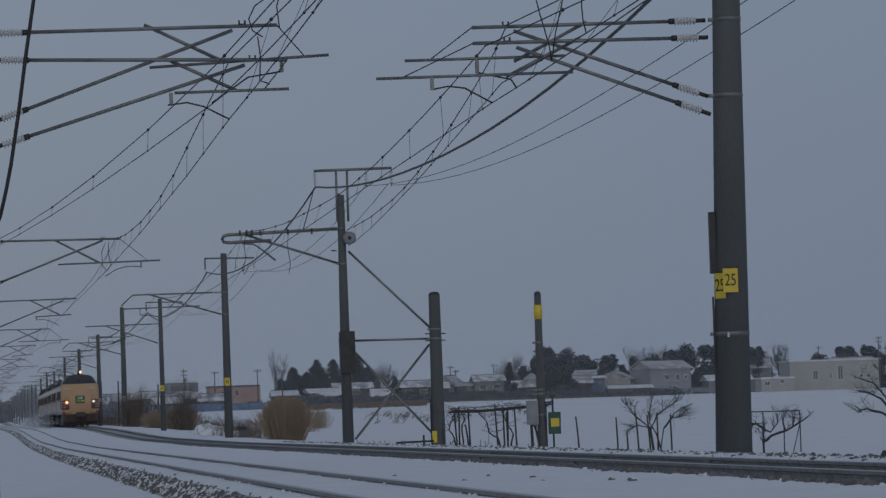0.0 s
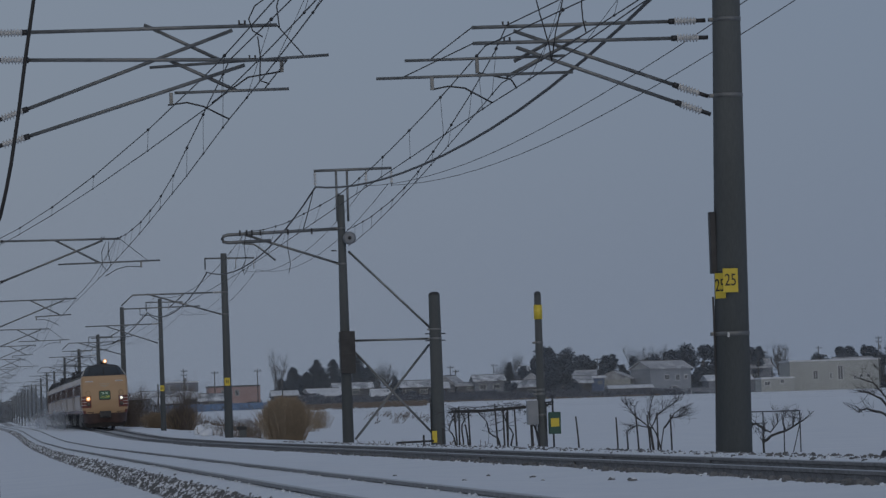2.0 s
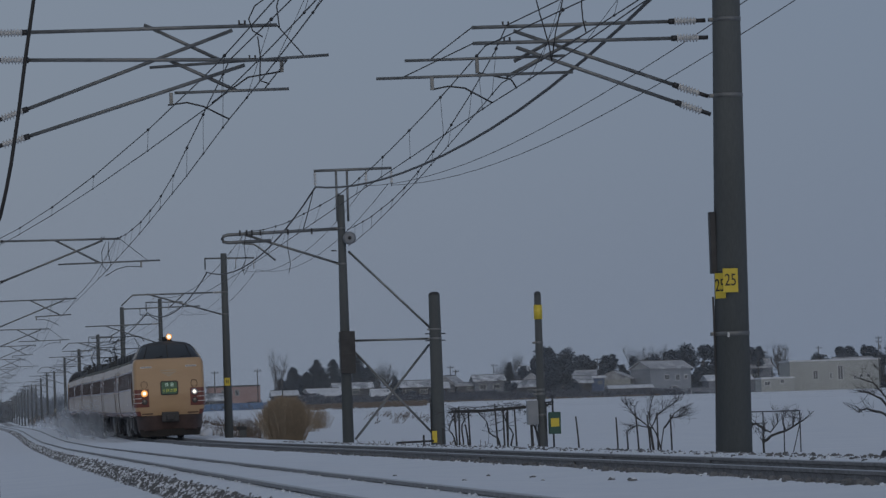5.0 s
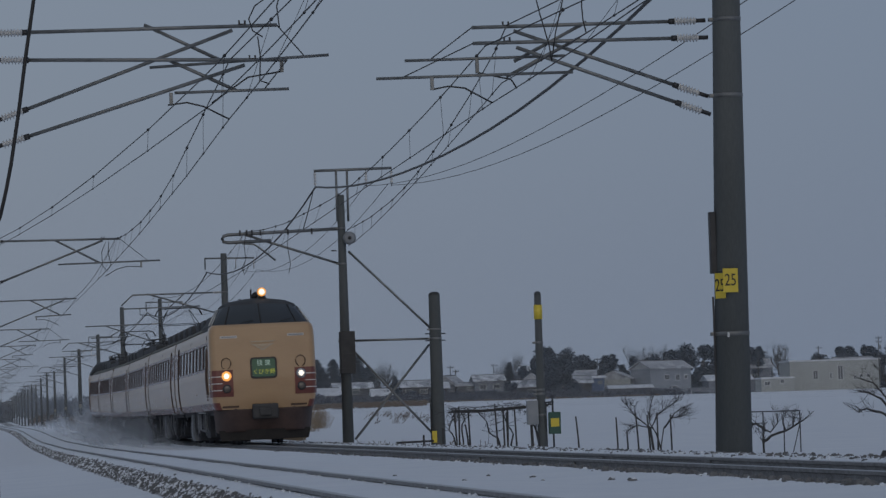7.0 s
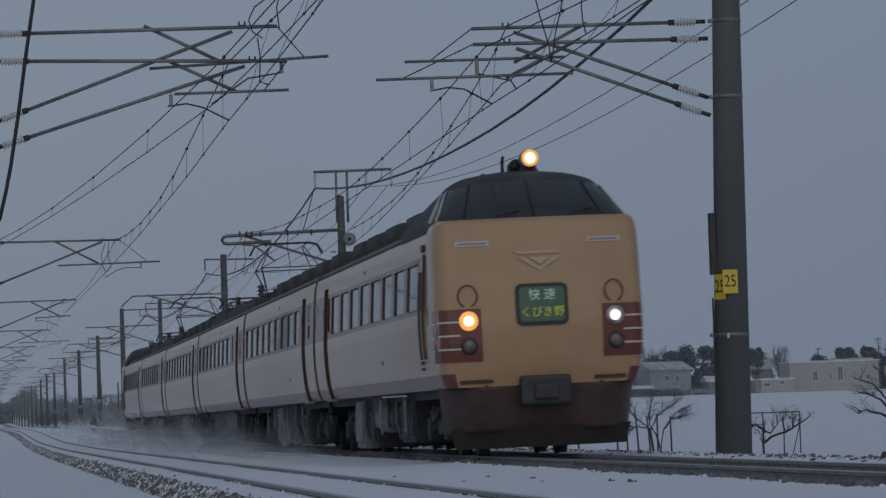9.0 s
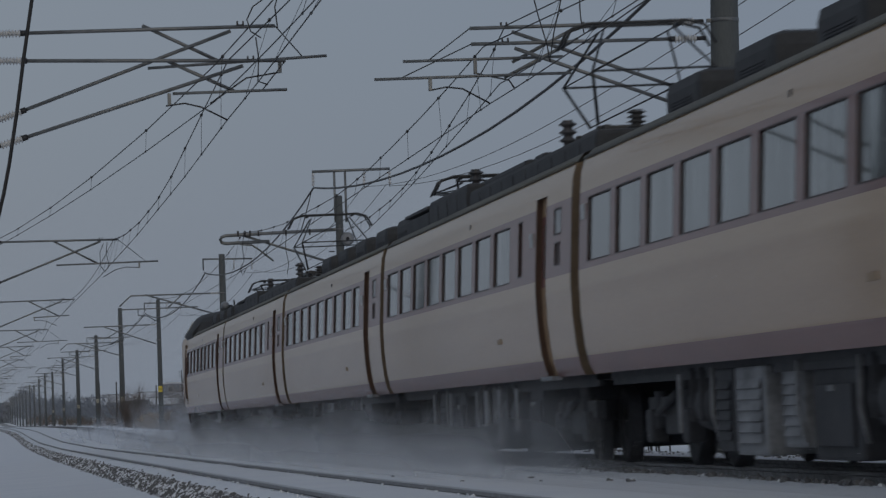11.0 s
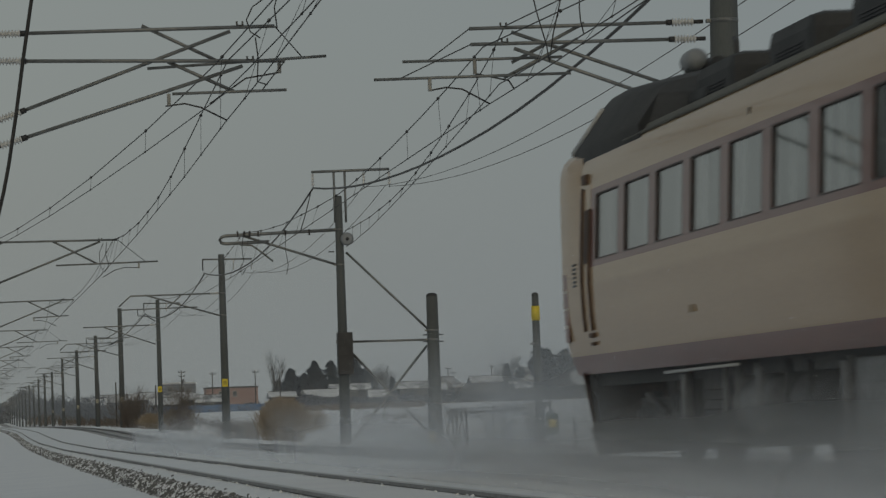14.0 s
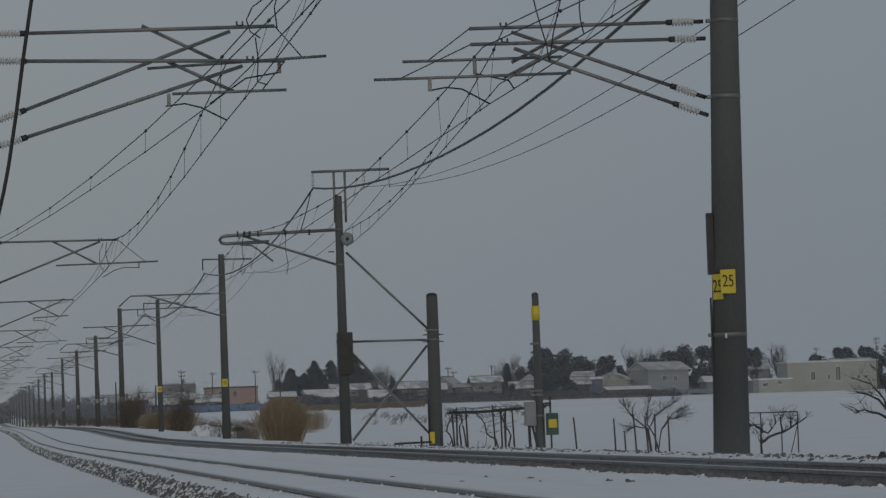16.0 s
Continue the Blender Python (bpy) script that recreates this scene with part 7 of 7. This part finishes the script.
# the bluish cast of the haze is put into the hedge colour
HEDGE = surface("hazed_dark_hedge", (0.028, 0.033, 0.045), (0.085, 0.094, 0.115), 0.9, scale=0.4, fine=4, bump=0.1)
# pale blue-grey: the distance haze is mixed into the wood's colour
FAR_WOOD = surface("hazed_winter_wood", (0.13, 0.145, 0.165), (0.26, 0.28, 0.31), 0.9, scale=0.2, fine=2, bump=0.1)


def hedges():
    """The dark scrub along the far edge of the field."""
    rnd = random.Random(77)
    bm = bmesh.new()
    for k in range(15000):
        x = rnd.uniform(30, 152)
        y = 866 + rnd.gauss(0, 10)
        h = 2.6 * (0.5 + 0.9 * abs(noise.noise((x * 0.16, 0, 2)))) * (1.1 if 64 < x < 130 else 0.6)
        c = Vector((x, y, ground_z(x, y) + rnd.random() ** 1.3 * max(0.2, h)))
        d = Vector((rnd.gauss(0, 0.5), rnd.gauss(0, 0.3), rnd.gauss(0, 0.35)))
        e = Vector((rnd.gauss(0, 0.15), rnd.gauss(0, 0.3), rnd.gauss(0, 0.3)))
        bm.faces.new([bm.verts.new(c + v) for v in (d, e, -d * 0.8)])
    tagged(mesh_ob("hedgerow", bm, HEDGE), "dark scrubby hedgerow along the edge of the field", "hedge", kind="stuff")
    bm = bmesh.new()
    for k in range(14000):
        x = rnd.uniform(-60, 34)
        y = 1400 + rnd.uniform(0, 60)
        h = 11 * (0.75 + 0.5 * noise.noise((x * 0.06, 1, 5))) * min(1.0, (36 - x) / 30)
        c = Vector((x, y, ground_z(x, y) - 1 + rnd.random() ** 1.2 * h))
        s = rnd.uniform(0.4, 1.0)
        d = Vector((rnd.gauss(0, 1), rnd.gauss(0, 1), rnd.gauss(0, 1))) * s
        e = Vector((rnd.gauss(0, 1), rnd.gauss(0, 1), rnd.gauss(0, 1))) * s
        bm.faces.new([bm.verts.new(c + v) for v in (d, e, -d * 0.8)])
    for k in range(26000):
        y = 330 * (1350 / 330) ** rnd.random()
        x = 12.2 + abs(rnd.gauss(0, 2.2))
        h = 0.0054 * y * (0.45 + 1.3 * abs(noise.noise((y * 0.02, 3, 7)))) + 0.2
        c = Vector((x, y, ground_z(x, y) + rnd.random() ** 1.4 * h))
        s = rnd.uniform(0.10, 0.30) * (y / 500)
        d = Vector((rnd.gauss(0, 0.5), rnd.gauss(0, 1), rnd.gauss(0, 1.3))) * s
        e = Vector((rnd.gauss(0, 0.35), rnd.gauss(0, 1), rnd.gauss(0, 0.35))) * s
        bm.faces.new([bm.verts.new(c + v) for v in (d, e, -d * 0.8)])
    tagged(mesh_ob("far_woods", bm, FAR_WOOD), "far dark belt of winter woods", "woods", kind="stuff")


hedges()


def blue_fence():
    """A low run of faded blue sheeting at the edge of the village."""
    t = thing("blue_fence", "low faded blue sheet fence before the houses", "fence")
    t.location = (50.0, 846, ground_z(50.0, 846))
    for k in range(8):
        bm = bmesh.new()
        box(bm, -9.8 + 2.8 * k, 0, 0.7, 2.74, 0.08, 1.5 + 0.12 * (k % 3), 0.02)
        part("sheet", bm, FENCE_BLUE, t)
    for k in range(9):
        bm = bmesh.new()
        box(bm, -11.2 + 2.8 * k, 0.10, 0.6, 0.09, 0.09, 1.9, 0.01)
        part("post", bm, SCRUB, t)


FENCE_BLUE = surface("faded_blue_sheeting", (0.055, 0.115, 0.225), (0.105, 0.185, 0.32), 0.6, scale=0.8, fine=6, bump=0.1)
blue_fence()


def garden_fence():
    """A low pale fence along the edge of the field before the grey house."""
    t = thing("garden_fence", "low pale garden fence at the edge of the snowy field", "fence")
    t.location = (150.5, 884, ground_z(150.5, 884))
    for k in range(14):
        bm = bmesh.new()
        box(bm, -14 + 2.1 * k, 0, 0.75, 0.12, 0.12, 1.7, 0.02)
        part("post", bm, WALLS["grey"], t)
        bm = bmesh.new()
        box(bm, -12.95 + 2.1 * k, 0.02, 0.80 + 0.05 * (k % 3), 1.94, 0.06, 0.95, 0.02)
        part("board", bm, WALLS["grey"], t)


garden_fence()


def snowy_brush():
    """Snow-laden stalks and low mounds beyond the ditch."""
    rnd = random.Random(55)
    bm, white = bmesh.new(), bmesh.new()
    for k in range(640):
        y = rnd.uniform(188, 236)
        x = y * rnd.uniform(0.0545, 0.076)
        z, h = ground_z(x, y), rnd.uniform(0.35, 1.0)
        branching(bm, rnd, (x, y, z - 0.05), (rnd.gauss(0, 0.45), rnd.gauss(0, 0.2), 1), h * 0.62, 0.014, 2, 0.6, 0.0)
        if k % 5 == 0:
            m = Matrix.Translation((x, y, z + h * 0.2)) @ Matrix.Diagonal((rnd.uniform(0.2, 0.5), 0.35, h * 0.38, 1))
            bmesh.ops.create_icosphere(white, subdivisions=2, radius=1.0, matrix=m)
    for v in white.verts:
        v.co += Vector((1, 1, 1)) * 0.10 * noise.noise(v.co * 3.0)
    tagged(mesh_ob("snowy_brush", bm, SCRUB), "snow-laden dry brush beside the line", "brush", kind="stuff")
    tagged(mesh_ob("brush_snow", white, SNOW, True), "snow lying on the dry brush", "snow", kind="stuff")


snowy_brush()
for x, y, w, h, wall, roof in ((28.0, 960, 5.0, 1.6, "dark", "snow"), (33.8, 985, 6.0, 2.4, "brown", "thin")):
    house(x, y, w, 8, h, wall, roof, 1.6, "small far house of the village under a snowy roof", [(-1, 1.5, 1.4, 0.9)])

# ---------------------------------------------------------------- powder snow whirled up by the train
FLAKE = surface("airborne_powder_snow", (0.80, 0.82, 0.84), (0.90, 0.92, 0.94), 0.9, scale=3, fine=20, bump=0.0)


def node_range(n, l, source, a, b, c, d):
    """A smooth step of a value from c at a to d at b."""
    r = n.new("ShaderNodeMapRange")
    r.interpolation_type = 'SMOOTHSTEP'
    for k, v in zip((1, 2, 3, 4), (a, b, c, d)):
        r.inputs[k].default_value = v
    l.new(source, r.inputs[0])
    return r.outputs[0]


def node_product(n, l, first, second):
    m = n.new("ShaderNodeMath")
    m.operation = 'MULTIPLY'
    l.new(first, m.inputs[0])
    if isinstance(second, float):
        m.inputs[1].default_value = second
    else:
        l.new(second, m.inputs[1])
    return m.outputs[0]


def veil_material(name, height, length, density, tone):
    """Airborne snow that thins out upwards and towards the ends of its cloud, in drifting swathes."""
    m, n, l, b = mat(name, 0.9)
    n.remove(b)
    lit, thru, clear = n.new("ShaderNodeBsdfDiffuse"), n.new("ShaderNodeBsdfTranslucent"), n.new("ShaderNodeBsdfTransparent")
    body, out = n.new("ShaderNodeMixShader"), n.new("ShaderNodeMixShader")
    for node in (lit, thru):
        node.inputs["Color"].default_value = (tone, tone * 1.025, tone * 1.06, 1)
    body.inputs[0].default_value = 0.5
    l.new(lit.outputs[0], body.inputs[1]), l.new(thru.outputs[0], body.inputs[2])
    co, sep, size, swathe, far = (n.new("ShaderNode" + k) for k in ("TexCoord", "SeparateXYZ", "Mapping", "TexNoise", "Math"))
    size.inputs["Scale"].default_value = (1.0, 0.07, 1.1)
    swathe.inputs["Scale"].default_value, swathe.inputs["Detail"].default_value = 0.9, 1.5
    l.new(co.outputs["Object"], sep.inputs[0]), l.new(co.outputs["Object"], size.inputs[0]), l.new(size.outputs[0], swathe.inputs[0])
    far.operation = 'ABSOLUTE'
    l.new(sep.outputs[1], far.inputs[0])
    up = node_range(n, l, sep.outputs[2], 0.0, height, 1, 0)
    val = node_product(n, l, up, node_range(n, l, sep.outputs[2], -0.25, -0.02, 0.0, 1))
    val = node_product(n, l, val, node_range(n, l, far.outputs[0], length * 0.32, length * 0.5, 1, 0))
    val = node_product(n, l, val, node_range(n, l, swathe.outputs[0], 0.3, 0.7, 0.55, 1.0))
    l.new(node_product(n, l, val, density), out.inputs[0])
    l.new(clear.outputs[0], out.inputs[1]), l.new(body.outputs[0], out.inputs[2])
    l.new(out.outputs[0], n["Material Output"].inputs[0])
    return m


def billow(bm, x0, length, height, lean, seed):
    """One rolling layer of a snow cloud, bulging outwards as it rises."""
    rows = []
    for j in range(7):
        v = j / 6
        rows.append([bm.verts.new((x0 + lean * v ** 1.6 + 0.05 * math.sin(y * 0.35 + seed + v), y, -0.25 + (height + 0.25) * v))
                     for y in (length * (k / 30 - 0.5) for k in range(31))])
    for a, b in zip(rows, rows[1:]):
        for k in range(30):
            bm.faces.new((a[k], a[k + 1], b[k + 1], b[k])).smooth = True
    return bm


def snow_cloud(name, label, length, count, half_out, lift, seed, layers, size=(0.0025, 0.006), tone=0.82):
    """Powder snow in a low cloud along the track: loose flakes between soft layers; it moves as one piece."""
    rng = np.random.default_rng(seed)
    y = rng.uniform(-length / 2, length / 2, count)
    x = -1.3 - np.abs(rng.normal(0, half_out, count))
    z = -0.06 + rng.exponential(lift, count) * np.clip(1.2 - np.abs(x + 1.9) / (3.4 * half_out), 0.15, 1.1)
    s = rng.uniform(size[0], size[1], count)
    c = np.stack((x, y, z), 1)
    corners = rng.normal(0, 1, (count, 3, 3))
    corners /= np.linalg.norm(corners, axis=2, keepdims=True)
    v = (c[:, None, :] + corners * s[:, None, None]).reshape(-1)
    me = bpy.data.meshes.new(name)
    me.vertices.add(count * 3), me.loops.add(count * 3), me.polygons.add(count)
    me.vertices.foreach_set("co", v)
    me.loops.foreach_set("vertex_index", np.arange(count * 3))
    me.polygons.foreach_set("loop_start", np.arange(0, count * 3, 3))
    me.update()
    me.materials.append(FLAKE)
    cloud = tagged(new(name, me), label, "snow cloud", "snow clouds round the train", "stuff")
    for k, (x0, height, density) in enumerate(layers):
        haze = veil_material("drifting_snow_haze", height, length, density, tone)
        part("haze_layer", billow(bmesh.new(), x0, length, height, -0.25, seed * 5 + k * 2.1), haze, cloud)
    return cloud


# thin and drift get a lower tone: their shade is painted into the colour
thin = snow_cloud("snow_cloud", "thin low haze of powder snow beside the coach", 28.0, 12000, 0.8, 0.12, 1, ((-1.7, 0.6, 0.55), (-2.6, 0.5, 0.50), (-3.8, 0.4, 0.42)), tone=0.70)
middling = snow_cloud("snow_cloud", "low drifting cloud of powder snow beside the coach", 30.0, 16000, 1.0, 0.16, 4, ((-1.65, 1.10, 0.70), (-2.5, 0.68, 0.70), (-3.4, 0.45, 0.55)))
thick = snow_cloud("snow_cloud", "dense cloud of whirling powder snow beside the coach", 30.0, 20000, 1.1, 0.2, 2, ((-1.65, 1.30, 0.80), (-2.5, 0.85, 0.80), (-3.4, 0.52, 0.65)))
plume = snow_cloud("snow_cloud", "billowing plume of powder snow behind the train", 30.0, 20000, 1.2, 0.3, 3, ((-2.8, 1.0, 0.62), (-1.3, 2.0, 0.74), (0.6, 2.5, 0.62)))
drift = snow_cloud("snow_cloud", "high drifting mist of powder snow beside the rear coaches", 60.0, 9000, 1.4, 0.4, 6, ((-1.9, 2.3, 0.78), (-3.2, 1.8, 0.70)), tone=0.66)
# (cloud, place behind the nose): the first ones ride beside the coaches, the last ones trail behind
CLOUDS = [(thin, 31.0), (middling, 52.0), (thick, 73.0), (copy_thing(thick, Matrix.Identity(4)), 95.0), (copy_thing(thick, Matrix.Identity(4)), 116.0), (plume, 134.0), (drift, 52.0)]
WAKE = [(copy_thing(plume, Matrix.Identity(4)), 157.0, 48.0), (copy_thing(thick, Matrix.Identity(4)), 180.0, 72.0), (copy_thing(thick, Matrix.Identity(4)), 203.0, 98.0)]


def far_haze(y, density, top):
    """A translucent upright sheet that stands in for the distance haze before the village."""
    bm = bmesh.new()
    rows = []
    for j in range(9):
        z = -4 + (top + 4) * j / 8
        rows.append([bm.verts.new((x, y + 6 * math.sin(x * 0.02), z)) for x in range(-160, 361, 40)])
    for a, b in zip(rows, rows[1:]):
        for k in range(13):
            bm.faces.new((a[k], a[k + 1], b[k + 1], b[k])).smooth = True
    haze, n, l, b = mat("distance_haze", 0.9)
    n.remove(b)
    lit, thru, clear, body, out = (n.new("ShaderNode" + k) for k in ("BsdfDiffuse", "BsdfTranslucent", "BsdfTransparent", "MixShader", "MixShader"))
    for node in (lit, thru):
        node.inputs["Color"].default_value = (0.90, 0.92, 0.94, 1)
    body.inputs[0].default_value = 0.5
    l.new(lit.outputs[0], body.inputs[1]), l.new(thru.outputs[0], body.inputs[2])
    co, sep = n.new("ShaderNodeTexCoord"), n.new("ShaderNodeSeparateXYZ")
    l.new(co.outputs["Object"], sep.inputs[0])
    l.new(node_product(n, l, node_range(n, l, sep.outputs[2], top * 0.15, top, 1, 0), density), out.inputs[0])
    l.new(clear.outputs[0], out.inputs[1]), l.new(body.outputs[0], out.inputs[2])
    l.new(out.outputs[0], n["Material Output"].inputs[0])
    tagged(mesh_ob("snow_haze", bm, haze), "translucent sheet standing in for distance haze over the field", "haze", kind="stuff")


# two added sheets fade what lies beyond them, as distance haze would
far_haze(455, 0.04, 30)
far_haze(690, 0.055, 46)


def motions():
    times = [0.5 * k for k in range(33)]
    for i, (coach, off) in enumerate(zip(COACHES, OFFSETS)):
        rows = []
        for t in times:
            y = nose_y(t) + off
            a, b = track_z(y - 7), track_z(y + 7)
            pitch = math.degrees(math.atan2(b - a, 14))
            last = i == len(COACHES) - 1
            m = pose(TRACK_X, y, (a + b) / 2, pitch, -0.8, 0)
            rows.append((t, m @ pose(0, 0, 0, 0, 0, 180) if last else m))
        walk(coach, rows)
    for cloud, off in CLOUDS:
        rows = []
        for t in times:
            y = nose_y(t) + off
            a, b = track_z(y - 7), track_z(y + 7)
            # the snow lies thinner on the last stretch, so the clouds run lower there, the rear ones less
            lift = 0.30 * min(1.0, max(0.0, (y - 150) / 100)) - (0.1 if cloud is plume else 0.20 if off > 90 else 0.44) * min(1.0, max(0.0, (52 - y) / 20))
            if cloud is drift:
                lift = -2.0 * min(1.0, max(0.0, (175 - y) / 75))
            rows.append((t, pose(TRACK_X, y, (a + b) / 2 + lift, math.degrees(math.atan2(b - a, 14)))))
        walk(cloud, rows)
    # the wake is left behind, slows down and settles on the snow
    for cloud, off, rest in WAKE:
        rows = []
        for t in times:
            ride = nose_y(t) + off
            k = 1 / (1 + math.exp(-(ride - rest - 12) / 6.0))
            y = rest + (ride - rest) * k if ride > rest - 60 else rest
            y = max(y, rest - 2)
            a, b = track_z(y - 7), track_z(y + 7)
            drop = min(1.40 + 0.25 * max(0.0, t - 14.7), max(0.0, t - 13.75) * 1.45) if cloud is WAKE[0][0] else min(0.95, max(0.0, t - 14.1) * 1.15)
            rows.append((t, pose(TRACK_X - 0.4 * max(0.0, t - 13.5), y, (a + b) / 2 - drop, math.degrees(math.atan2(b - a, 14)))))
        walk(cloud, rows)


motions()
